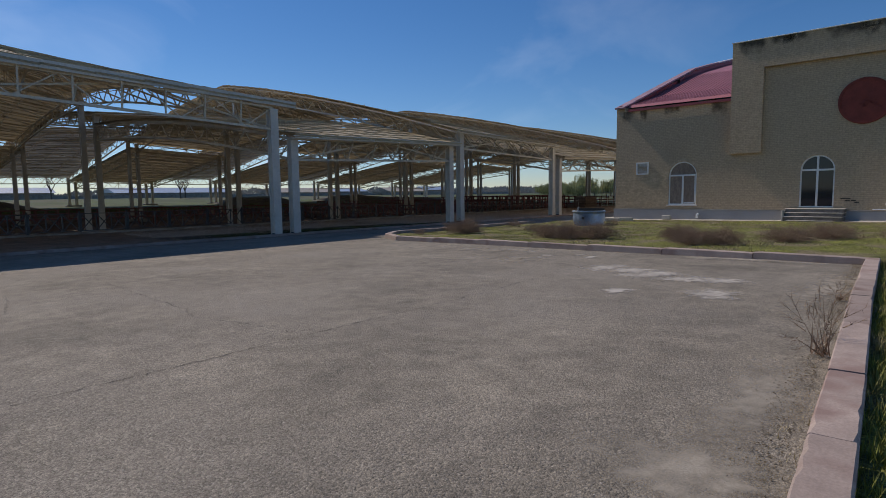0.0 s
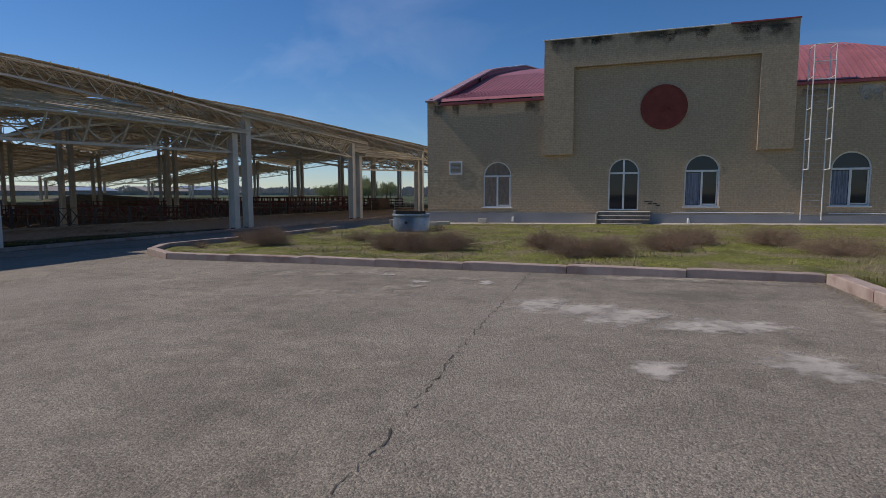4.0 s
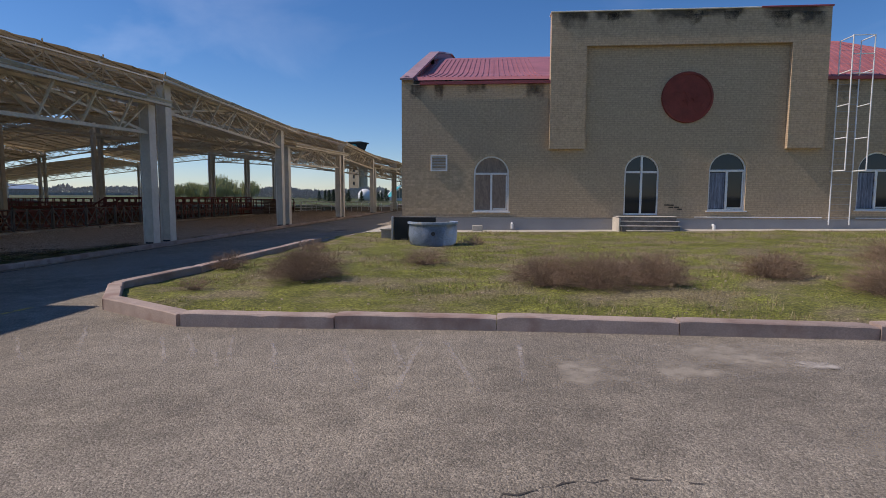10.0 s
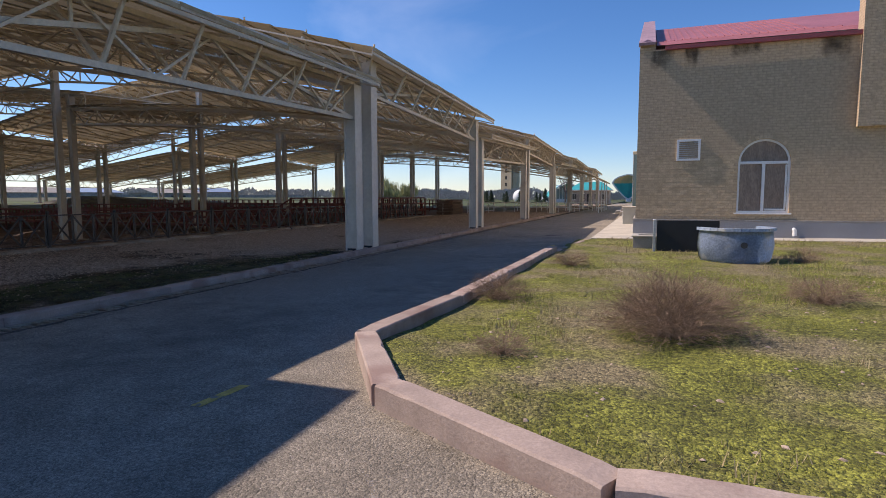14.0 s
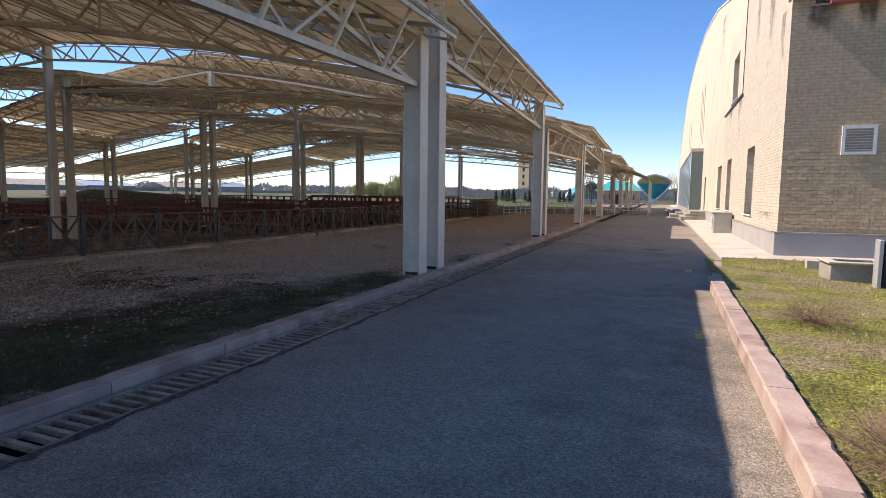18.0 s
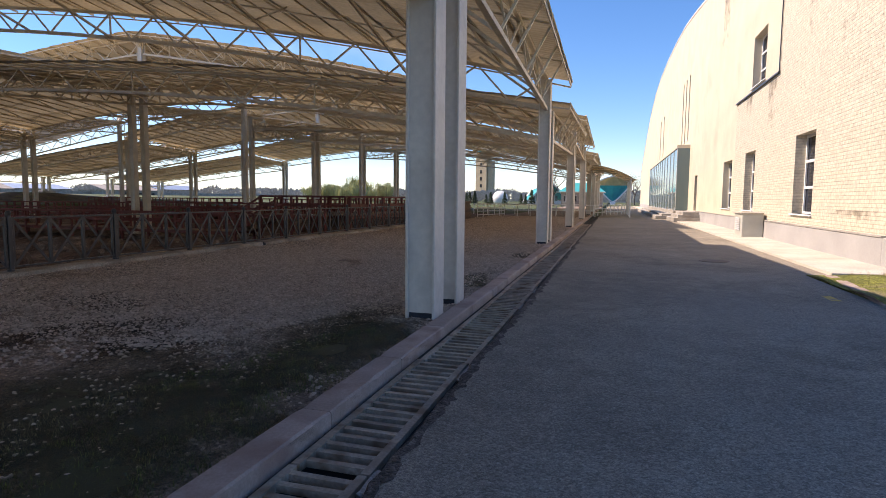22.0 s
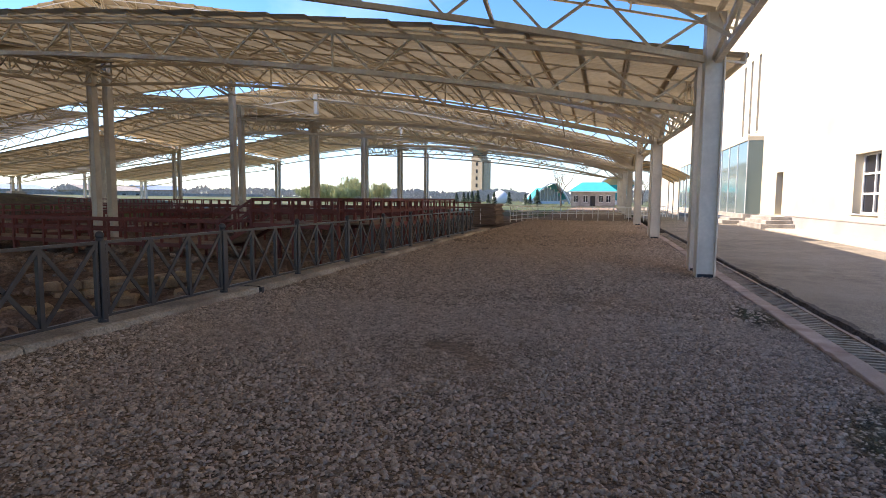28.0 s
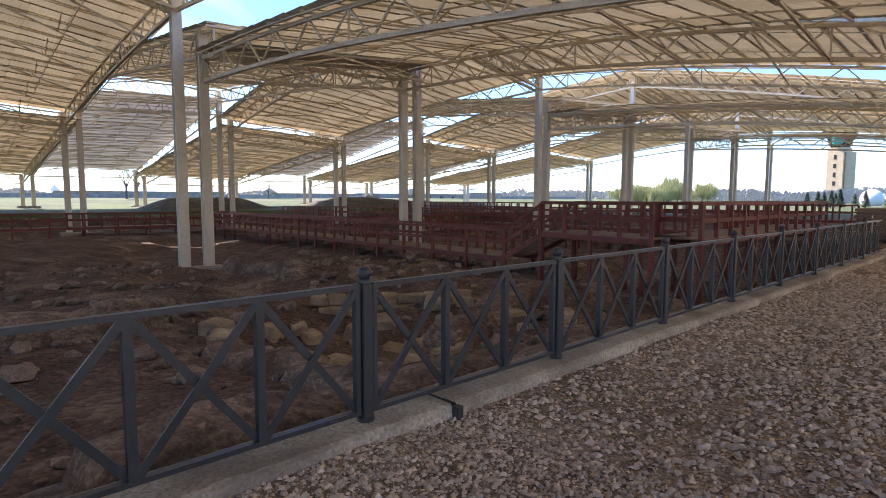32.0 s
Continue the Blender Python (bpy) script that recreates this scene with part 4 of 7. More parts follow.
for w in SLITS:
    frame_window(hall, "window", w[0], w[1], w[2], w[3], SX, False, "tall narrow slit window", "y", False, 3, 0.4)
for w in SDOORS:
    bm = bmesh.new()
    box(bm, (SX + 0.48, w[0], w[2]), (SX + 0.54, w[1], w[3]))
    part("door", bm, DARK_IN, hall, "dark side door")
# drip ledge between brick and plaster
bm = bmesh.new()
beam(bm, (SX - 0.05, 55.25, 6.27), (SX - 0.05, 47.45, 6.27), 0.07, 0.05)
beam(bm, (SX - 0.04, 47.5, 6.25), (SX - 0.04, 47.5, 10.55), 0.03, 0.06)
part("ledge", bm, IRON, hall, "dark metal drip ledge")
# arched roof: red seamed sheet and rim
bm = bmesh.new()
def arch_z(y):
    for (a, za), (b, zb) in zip(ARCH_PTS, ARCH_PTS[1:]):
        if a <= y <= b:
            return za + (zb - za) * (y - a) / (b - a)
    return 7.0
prof = [(37.97, 7.3)] + [(38.3 + i * 1.5, arch_z(38.3 + i * 1.5) - 0.42 * min(1.0, 0.05 + i / 3)) for i in range(79)]
a = [bm.verts.new((SX + 0.35, y, z)) for y, z in prof]
b = [bm.verts.new((P_RIGHT, y, z)) for y, z in prof]
for i in range(len(prof) - 1):
    bm.faces.new((a[i], b[i], b[i + 1], a[i + 1]))
part("roof", bm, FADED_ROOF, hall, "faded red seamed metal roof curving up from the eave")
# dark red sheet lining on the inner side of the raised arched parapet
bm = bmesh.new()
low = [bm.verts.new((SX + 0.36, y, z - 0.05)) for y, z in prof[1:30]]
high = [bm.verts.new((SX + 0.36, y, arch_z(y) + 0.02)) for y, z in prof[1:30]]
for i in range(28):
    bm.faces.new((low[i], low[i + 1], high[i + 1], high[i]))
part("parapet_lining", bm, RED_ROOF, hall, "dark red sheet lining of the arched parapet")
for i in range(22):
    x = SX + 0.65 + i * 0.29
    bm = bmesh.new()
    for (y0, z0), (y1, z1) in zip(prof[1:9], prof[2:10]):
        beam(bm, (x, y0, z0 + 0.012), (x, y1, z1 + 0.012), 0.03, 0.045)
    part("seam", bm, FADED_ROOF, hall)


def hip_z(x, y):
    """The roof east of the parapet: up from the eave, then falling away to the east."""
    top = max(7.6, 10.45 - 0.22 * max(0.0, x - 6.5))
    return 7.2 + (top - 7.2) * math.sin(min(1.0, (y - 37.9) / 7.5) * math.pi / 2)


hx = [P_RIGHT + (XR - P_RIGHT) * i / 16 for i in range(17)]
hy = [37.97 + 0.75 * i for i in range(12)] + [52, 70, 110, 158]
verts = [(x, y, hip_z(x, y)) for y in hy for x in hx]
faces = [(j * 17 + i, j * 17 + i + 1, j * 17 + i + 18, j * 17 + i + 17) for j in range(len(hy) - 1) for i in range(16)]
raw("roof", verts, faces, FADED_ROOF, hall)["label"] = "faded red seamed metal roof falling away to the east"
for i in range(30):
    x = P_RIGHT + 0.25 + i * 0.3
    bm = bmesh.new()
    for y0, y1 in zip(hy[:10], hy[1:11]):
        beam(bm, (x, y0, hip_z(x, y0) + 0.012), (x, y1, hip_z(x, y1) + 0.012), 0.03, 0.045)
    part("seam", bm, FADED_ROOF, hall)
bm = bmesh.new()
beam(bm, (SX + 0.9, FY - 0.12, 7.05), (P_LEFT, FY - 0.12, 7.05), 0.16, 0.14)
part("gutter", bm, RED_ROOF, hall, "dark red metal eave strip")
bm = bmesh.new()
beam(bm, (P_RIGHT, FY - 0.12, 7.05), (XR, FY - 0.12, 7.05), 0.16, 0.14)
part("gutter", bm, RED_ROOF, hall, "dark red metal eave strip")
rim = [(y, z) for y, z in ARCH_PTS]
for (y0, z0), (y1, z1) in zip(rim[4:], rim[5:]):
    bm = bmesh.new()
    beam(bm, (SX + 0.2, y0, z0 + 0.03), (SX + 0.2, y1, z1 + 0.03), 0.5, 0.1)
    part("arch_coping", bm, WHITE, hall, "pale metal coping on the arch")
for (y0, z0), (y1, z1) in zip(rim[:4], rim[1:5]):
    bm = bmesh.new()
    beam(bm, (SX + 0.26, y0, z0 + 0.04), (SX + 0.26, y1, z1 + 0.04), 0.6, 0.1)
    part("arch_coping", bm, BLUE_TRIM, hall, "faded mauve metal coping at the foot of the arch")
# brick corner pier with a small sloping cap
bm = bmesh.new()
box(bm, (SX + 0.006, FY - 0.02, 7.05), (SX + 0.55, FY + 0.4, 7.3))
pier = part("corner_pier", bm, BRICK_F, hall, "low brick pier at the eave corner")
bm = bmesh.new()
v = [bm.verts.new(c) for c in ((SX - 0.05, FY - 0.07, 7.3), (SX + 0.6, FY - 0.07, 7.3), (SX + 0.6, FY + 0.45, 7.3), (SX - 0.05, FY + 0.45, 7.3), (SX + 0.27, FY - 0.07, 7.44), (SX + 0.27, FY + 0.45, 7.44))]
for f in ((0, 1, 4), (2, 3, 5), (0, 4, 5, 3), (1, 2, 5, 4), (3, 2, 1, 0)):
    bm.faces.new([v[i] for i in f])
part("cap", bm, BLUE_TRIM, pier, "faded metal cap")
# closing walls
bm = bmesh.new()
box(bm, (XR - 0.3, FY + 0.3, -0.3), (XR, 158, 7.0))
box(bm, (SX, 157.7, -0.3), (XR, 158, 7.0))
part("wall_back", bm, PLASTER, hall)
# added near-black sheets behind the openings: the unlit inside painted as colour
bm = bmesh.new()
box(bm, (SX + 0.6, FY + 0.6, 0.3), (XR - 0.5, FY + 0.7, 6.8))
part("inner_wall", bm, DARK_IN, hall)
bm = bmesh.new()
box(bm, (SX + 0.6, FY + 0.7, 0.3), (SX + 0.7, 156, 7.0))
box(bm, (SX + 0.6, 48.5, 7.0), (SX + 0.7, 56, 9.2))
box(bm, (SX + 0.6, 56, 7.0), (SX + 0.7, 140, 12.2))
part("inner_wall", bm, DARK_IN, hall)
# glazed entrance bay
bay = new("glazed_bay")
bay.parent = hall
bay["label"] = "greenish glazed entrance bay"
bm = bmesh.new()
box(bm, (SX - 1.0, 73.3, 5.65), (SX, 109.3, 5.95), 0.02)
part("canopy_slab", bm, PLASTER, bay)
for i in range(12):
    bm = bmesh.new()
    y = 73.4 + i * 2.98
    box(bm, (SX - 0.93, y + 0.05, 0.6), (SX - 0.9, y + 2.93, 5.65))
    part("glass_panel", bm, GLASS_T, bay)
for i in range(13):
    bm = bmesh.new()
    y = 73.35 + i * 2.98
    box(bm, (SX - 0.97, y - 0.04, 0.3), (SX - 0.88, y + 0.04, 5.65))
    part("post", bm, UPVC, bay)
bm = bmesh.new()
box(bm, (SX - 0.93, 73.3, 0.6), (SX, 73.34, 5.65))
part("glass_panel", bm, GLASS_T, bay)
bm = bmesh.new()
box(bm, (SX - 1.1, 73.2, -0.2), (SX, 109.4, 0.6), 0.01)
part("base", bm, CONCRETE, bay)


def wall_stain(P, u0, u1, z0, z1, seed, strength=0.7, material=STAIN, name="damp_stain"):
    """A damp run on a wall: dense at its top, breaking up downwards."""
    random.seed(seed)
    n = 9
    verts, faces, cover = [], [], []
    for j in range(5):
        for i in range(n + 1):
            u, z = u0 + (u1 - u0) * i / n, z1 + (z0 - z1) * j / 4
            verts.append(P(u, -0.004 - 0.0005 * (seed % 4), z))
            side = min(i, n - i) / 2
            cover.append(strength * max(0.0, 1 - j / 4) * min(1.0, side) * random.uniform(0.75, 1.2))
    for j in range(4):
        for i in range(n):
            a = j * (n + 1) + i
            faces.append((a, a + 1, a + n + 2, a + n + 1))
    ob = raw(name, verts, faces, material, hall)
    ob.data.attributes.new("cover", "FLOAT", "POINT").data.foreach_set("value", cover)
    return ob


RAISED = lambda u, d, z: (u, fy + d, z)
for i, (u0, u1, z0, z1) in enumerate(((-9.2, -7.4, 9.2, 10.15), (-7.6, -5.4, 9.5, 10.15), (-5.0, -2.6, 9.35, 10.15), (-2.9, -0.4, 9.6, 10.15), (-0.2, 2.9, 9.4, 10.15), (-6.9, -6.1, 9.3, 10.1), (-3.3, -2.4, 9.2, 10.1), (-1.7, -0.9, 9.3, 10.05), (0.3, 1.5, 8.9, 10.0), (1.6, 2.95, 9.0, 9.95))):
    wall_stain(RAISED, u0, u1, z0, z1, i, 0.98)
for i, (u0, u1, z0, z1) in enumerate(((-16.1, -15.1, 5.9, 7.0), (-14.9, -14.3, 5.6, 7.0), (-13.4, -12.2, 6.4, 7.0), (-10.6, -9.35, 5.9, 7.0))):
    wall_stain(FRONT, u0, u1, z0, z1, 10 + i, 0.85)
for i, (u0, u1, z0, z1) in enumerate(((38.2, 39.1, 3.4, 7.2), (40.2, 41.6, 4.0, 8.4), (43.4, 44.6, 5.6, 9.4), (47.7, 49.3, 3.6, 6.2), (51.6, 53.2, 4.9, 6.2), (37.7, 41.5, 0.7, 1.2), (58, 61, 9.0, 13.0))):
    wall_stain(SIDE, u0, u1, z0, z1, 20 + i, 0.5)

wall_stain(FRONT, 5.55, 6.9, 5.75, 6.85, 41, 0.85, CHALK, "flaked_plaster")
wall_stain(FRONT, 3.1, 5.0, 5.7, 6.8, 42, 0.6)

# entrance steps of the brick front
steps = thing("entrance_steps", "grey concrete entrance steps with pale edges", "steps")
for i in range(4):
    bm = bmesh.new()
    z1 = 0.76 - i * 0.2
    box(bm, (-6.15 + 0.006 * i + (0.25 if i > 2 else 0), FY - 1.0 - i * 0.3, -0.15), (-3.55 - 0.006 * i - (0.4 if i > 2 else 0), FY - 0.08 - 0.004 * i, z1 - 0.032), 0.01)
    st = part("step", bm, STEP_GREY, steps)
    bm = bmesh.new()
    box(bm, (-6.19 + (0.25 if i > 2 else 0), FY - 1.03 - i * 0.3, z1 - 0.03), (-3.5 - (0.4 if i > 2 else 0), FY - 0.09, z1), 0.008)
    part("tread", bm, APRON, st, "pale worn tread slab")
bm = bmesh.new()
box(bm, (-6.24, FY - 1.5, -0.15), (-6.165, FY - 0.1, 0.7), 0.015)
part("cheek_wall", bm, APRON, steps)
# dark plates, the shade of knocked-out bricks painted beside the door, and the pipe along the plinth
for x, z in ((-3.72, 1.28), (-3.5, 1.27), (-3.52, 1.17), (-3.26, 1.17), (-3.12, 1.08)):
    bm = bmesh.new()
    box(bm, (x - 0.11, FY - 0.006, z - 0.035), (x + 0.11, FY + 0.02, z + 0.035), 0.005)
    part("brick_hole", bm, HOLLOW_SHADE, hall, "dark plate painted as the shaded hollow of a missing brick")
for x0, x1 in ((-2.45, 3.25), (4.75, 9.5)):
    bm = bmesh.new()
    tube(bm, (x0, FY - 0.06, 0.715), (x1, FY - 0.06, 0.725), 0.022, 8)
    for k in range(5):
        x = x0 + (x1 - x0) * (k + 0.5) / 5
        box(bm, (x - 0.015, FY - 0.06, 0.69), (x + 0.015, FY + 0.002, 0.745))
    part("plinth_pipe", bm, WHITE, hall, "thin pale pipe clipped above the plinth")

# cage ladder on the front
ladder = thing("wall_ladder", "white steel wall ladder with a cage top", "ladder")
LX, LY = (3.53, 4.42), (FY - 0.15, FY - 1.1)
for x in LX:
    for yy, z0, z1 in ((LY[0], 0.4, 8.62), (LY[1], 2.85, 8.68)):
        bm = bmesh.new()
        tube(bm, (x, yy, z0), (x, yy, z1), 0.028, 8)
        part("rail", bm, UPVC, ladder)
    for i in range(5):
        bm = bmesh.new()
        z = 2.86 + i * 1.445
        tube(bm, (x, LY[0], z), (x, LY[1], z), 0.026, 6)
        part("cage_bar", bm, UPVC, ladder)
    for z in (0.55, 0.72, 2.86, 7.0):
        bm = bmesh.new()
        beam(bm, (x, LY[0], z), (x, FY + 0.02 if z > 0.66 else FY - 0.09, z), 0.05, 0.03)
        part("wall_fixing", bm, UPVC, ladder)
for z in (7.05, 7.87, 8.66):
    bm = bmesh.new()
    tube(bm, (LX[0], LY[1], z), (LX[1], LY[1], z), 0.024, 6)
    part("cage_bar", bm, UPVC, ladder)
for i in range(26):
    bm = bmesh.new()
    tube(bm, (LX[0], LY[0], 0.75 + i * 0.3), (LX[1], LY[0], 0.75 + i * 0.3), 0.009, 6)
    part("rung", bm, GALV, ladder)


# ---- kerbs and drain ----
def kerb_mesh(w, l, h):
    """A worn kerb block: a rounded profile swept along its length, with chipped upper edges."""
    n = max(5, round(l / 0.14))
    verts, faces = [], []
    for j in range(n + 1):
        y = l * (j / n - 0.5)
        c0, c1 = [0.012 + (random.uniform(0.008, 0.026) if random.random() < 0.09 else random.uniform(0, 0.004)) for _ in range(2)]
        end = 0.012 if j in (0, n) else 0.0
        t = h / 2 - end + random.uniform(-0.0015, 0.0015)
        for x, z in ((-w / 2, -h / 2), (-w / 2, t - c0), (-w / 2 + c0, t), (w / 2 - c1, t), (w / 2, t - c1), (w / 2, -h / 2)):
            verts.append((x, y, z))
    for j in range(n):
        for i in range(5):
            a = j * 6 + i
            faces.append((a, a + 1, a + 7, a + 6))
    faces += [tuple(range(5, -1, -1)), tuple(n * 6 + i for i in range(6))]
    me = bpy.data.meshes.new("kerb_stone")
    me.from_pydata(verts, [], faces)
    me.update()
    me.materials.append(KERB)
    return me


def kerb_run(name, pts, width, height, label, length=1.0, base=None, seed=1):
    """Kerb stones laid end to end along a line, each a worn block of its own."""
    random.seed(seed)
    owner = tagged(new(name), label, "kerb", kind="structure")
    for (x0, y0), (x1, y1) in zip(pts, pts[1:]):
        d = math.hypot(x1 - x0, y1 - y0)
        n = max(1, round(d / length))
        long = d / n - 0.012
        meshes = [kerb_mesh(width, long, height + 0.2) for _ in range(min(n, 6))]
        for i in range(n):
            s = (i + 0.5) / n
            x, y = x0 + (x1 - x0) * s, y0 + (y1 - y0) * s
            z = ground_z(x) if base is None else base
            m = Matrix.Translation((x, y, z + height / 2 - 0.1 + random.uniform(-0.006, 0.006))) @ Matrix.Rotation(math.atan2(y1 - y0, x1 - x0) - math.pi / 2 + random.uniform(-0.006, 0.006), 4, "Z")
            piece("kerb_stone", random.choice(meshes), owner, m)
    return owner


kerb_run("kerb", [(-18.55, 30.85), (-18.63, 22.0), (-18.83, 19.5)], 0.24, 0.19, "pinkish worn kerb of the grass island", 1.9, seed=2)
kerb_run("kerb", [(-18.05, 36.0), (-18.5, 30.95)], 0.2, 0.05, "low sunken kerb at the verge", 1.7, seed=8)
kerb_run("kerb", [(-18.83, 19.5), (-17.86, 18.0), (-16.1, 16.98)], 0.24, 0.19, "pinkish worn kerb stones at the island corner", 2.0, seed=3)
kerb_run("kerb", [(-16.1, 16.98), (-11.9, 16.96), (-7.5, 16.7), (-0.72, 16.52)], 0.24, 0.175, "long chipped kerb along the yard edge", 2.05, seed=4)
kerb_run("kerb", [(-0.6, 16.36), (-0.26, 10.8), (0.05, 6.6), (0.27, 3.5), (0.52, 0), (0.87, -12)], 0.26, 0.19, "pinkish kerb beside the grass verge", 1.95, seed=5)
kerb_run("kerb", [(-24.31, -40), (-24.31, 90)], 0.24, 0.075, "flat pinkish kerb along the gravel", 1.45, seed=6)

drain = tagged(new("drain"), "drain channel along the lane with steel grates", "drain", kind="structure")
# channel coloured near-black: the shade below the slats is put into its colour
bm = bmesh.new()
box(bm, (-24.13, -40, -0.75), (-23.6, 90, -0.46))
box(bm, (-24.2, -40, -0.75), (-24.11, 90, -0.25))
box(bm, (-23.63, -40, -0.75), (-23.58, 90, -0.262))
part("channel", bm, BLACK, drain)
SLAT = unit_mesh("grate_slat", GRATE)
RAIL = unit_mesh("grate_rail", GRATE)
random.seed(14)
UNIT = 2.4
for k in range(20):
    gy = 13.83 + UNIT * k
    g = new("grate")
    g.parent = drain
    g.matrix_world = Matrix.Translation((-23.87 + random.uniform(-0.012, 0.012), gy, random.uniform(-0.006, 0.006))) @ Matrix.Rotation(random.uniform(-0.004, 0.004), 4, "Z")
    for x in (-0.232, 0.232):
        piece("rail", RAIL, g, Matrix.Translation((x, UNIT / 2, -0.25)) @ Matrix.Diagonal((0.058, UNIT - 0.012, 0.055, 1)))
    rows = [0.1 + i * 0.1305 + random.uniform(-0.005, 0.005) for i in range(18)]
    if gy < 40:
        for y in rows:
            piece("slat", SLAT, g, Matrix.Translation((0, y, -0.254)) @ Matrix.Rotation(random.uniform(-0.02, 0.02), 4, "Z") @ Matrix.Diagonal((0.415, 0.05, 0.045, 1)))
    else:
        bm = bmesh.new()
        for y in rows:
            box(bm, (-0.207, y - 0.021, -0.274), (0.207, y + 0.021, -0.234))
        tagged(part("slats", bm, GRATE, g), kind="stuff")

# broken asphalt edge that dips to the drain, and the mortar left beside the rail
random.seed(15)
bm, bm2 = bmesh.new(), bmesh.new()
prev = last = None
yy, left_over = -40.0, 0
while yy < 90:
    near = 12 < yy < 45
    bite = 0.07 * noise.noise(Vector((yy * 0.9, 3, 0))) + 0.035 * noise.noise(Vector((yy * 4.1, 8, 0)))
    edge = -23.53 + bite
    row = [bm.verts.new((x, yy, z)) for x, z in ((-23.612, -0.268), (edge - 0.03 + random.uniform(-0.012, 0.012), -0.235 + random.uniform(-0.02, 0.012)), (edge + random.uniform(-0.012, 0.012), -0.172), (edge + 0.05 + random.uniform(0, 0.07), -0.1705))]
    if prev:
        for i in range(3):
            bm.faces.new((prev[i], prev[i + 1], row[i + 1], row[i]))
    prev = row
    if near and left_over <= 0 and random.random() < 0.035:
        left_over = random.randint(4, 11)
    if left_over > 0 and near:
        w = random.uniform(0.025, 0.06)
        strip = [bm2.verts.new(c) for c in ((-23.606, yy, -0.27), (-23.606, yy, -0.224 + random.uniform(-0.008, 0.006)), (-23.606 + w * 0.7, yy, -0.228 + random.uniform(-0.01, 0.006)), (-23.606 + w, yy, -0.275))]
        if last:
            for i in range(3):
                bm2.faces.new((last[i], last[i + 1], strip[i + 1], strip[i]))
        last = strip
        left_over -= 1
    else:
        last = None
    yy += random.uniform(0.05, 0.12) if near else 2.0
tagged(part("road_edge", bm, DIRT_EDGE), "dark crumbled asphalt edge beside the drain", "asphalt edge", kind="structure")
tagged(part("mortar_edge", bm2, CONCRETE, drain), kind="stuff")

# ---- fence along the pit ----
FX = -32.5
upstand = new("fence_upstand")
tagged(upstand, "low cracked concrete upstand under the iron fence", "upstand", kind="structure")
yy = -38.38
random.seed(9)
while yy < 56:
    bm = bmesh.new()
    top = 0.06 + random.uniform(-0.008, 0.008)
    prev = None
    for k in range(34):
        y = yy + 3.98 * k / 33
        w, c = 0.014 * noise.noise(Vector((y * 1.7, 0, 3))) + 0.008 * noise.noise(Vector((y * 9, 0, 5))), max(0.0, noise.noise(Vector((y * 4.3, 1, 8)))) * 0.06
        ring = [bm.verts.new(v) for v in ((FX - 0.22, y, -1.6), (FX - 0.22, y, top), (FX + 0.03, y, top), (FX + 0.165 + w - c, y, top - 0.004), (FX + 0.19 + w - c * 0.4, y, top - 0.022 - c * 0.4), (FX + 0.2 + w, y, top - 0.09), (FX + 0.2 + w * 0.5, y, -0.4))]
        if prev:
            for i in range(6):
                bm.faces.new((prev[i], ring[i], ring[i + 1], prev[i + 1]))
        else:
            bm.faces.new(ring)
        prev = ring
    bm.faces.new(prev[::-1])
    bmesh.ops.recalc_face_normals(bm, faces=bm.faces[:])
    part("concrete_block", bm, UPSTAND, upstand)
    yy += 4.0


bm = bmesh.new()
box(bm, (FX + 0.19, 37.585, -0.16), (FX + 0.255, 37.655, 0.05), 0.006)
part("spout", bm, IRON, upstand, "dark square spout in the joint")
bm = bmesh.new()
box(bm, (FX - 0.1, 37.606, 0.03), (FX + 0.2, 37.626, 0.066))
part("joint", bm, BLACK, upstand, "dark open joint")


def fence_bay(y0, length):
    owner = thing("iron_fence_bay", "dark iron fence bay with crossed flat bars", "fence", "pit fence", (FX, y0, 0))
    def flat(name, p, q, w, h):
        bm = bmesh.new()
        beam(bm, p, q, w, h)
        part(name, bm, IRON, owner)
    z0, z1 = 0.13, 1.0
    flat("top_rail", (0, 0.05, z1), (0, length - 0.05, z1), 0.05, 0.034)
    flat("bottom_rail", (0, 0.05, z0), (0, length - 0.05, z0), 0.05, 0.03)
    n = 3
    for i in range(n):
        a, b = 0.06 + (length - 0.12) * i / n, 0.06 + (length - 0.12) * (i + 1) / n
        flat("cross_bar", (0.012, a, z0), (0.012, b, z1), 0.02, 0.046)
        flat("cross_bar", (-0.012, a, z1), (-0.012, b, z0), 0.02, 0.046)
        if i:
            flat("upright", (0, a, z0), (0, a, z1), 0.05, 0.05)
    for s in (-0.07, 0.07):
        bm = bmesh.new()
        box(bm, (-0.025, s - 0.02, 0.14), (0.025, s + 0.02, 1.02), 0.005)
        part("post", bm, IRON, owner)
    bm = bmesh.new()
    box(bm, (-0.045, -0.04, 0.0), (0.045, 0.04, 1.02), 0.008)
    post = part("post", bm, IRON, owner)
    bm = bmesh.new()
    tube(bm, (0, 0, -0.04), (0, 0, 0.09), 0.06, 10)
    part("foot", bm, IRON, post)
    bm = bmesh.new()
    bmesh.ops.create_uvsphere(bm, u_segments=12, v_segments=8, radius=0.05, matrix=Matrix.Translation((0, 0, 1.085)))
    tube(bm, (0, 0, 1.0), (0, 0, 1.05), 0.045, 10)
    part("ball_finial", bm, IRON, post, smooth=True)
    return owner


BAY = 2.225
first = fence_bay(34.72 - BAY * 20, BAY)
for i in range(1, 29):
    copy_thing(first, Matrix.Translation((FX, 34.72 - BAY * 20 + BAY * i, 0)))


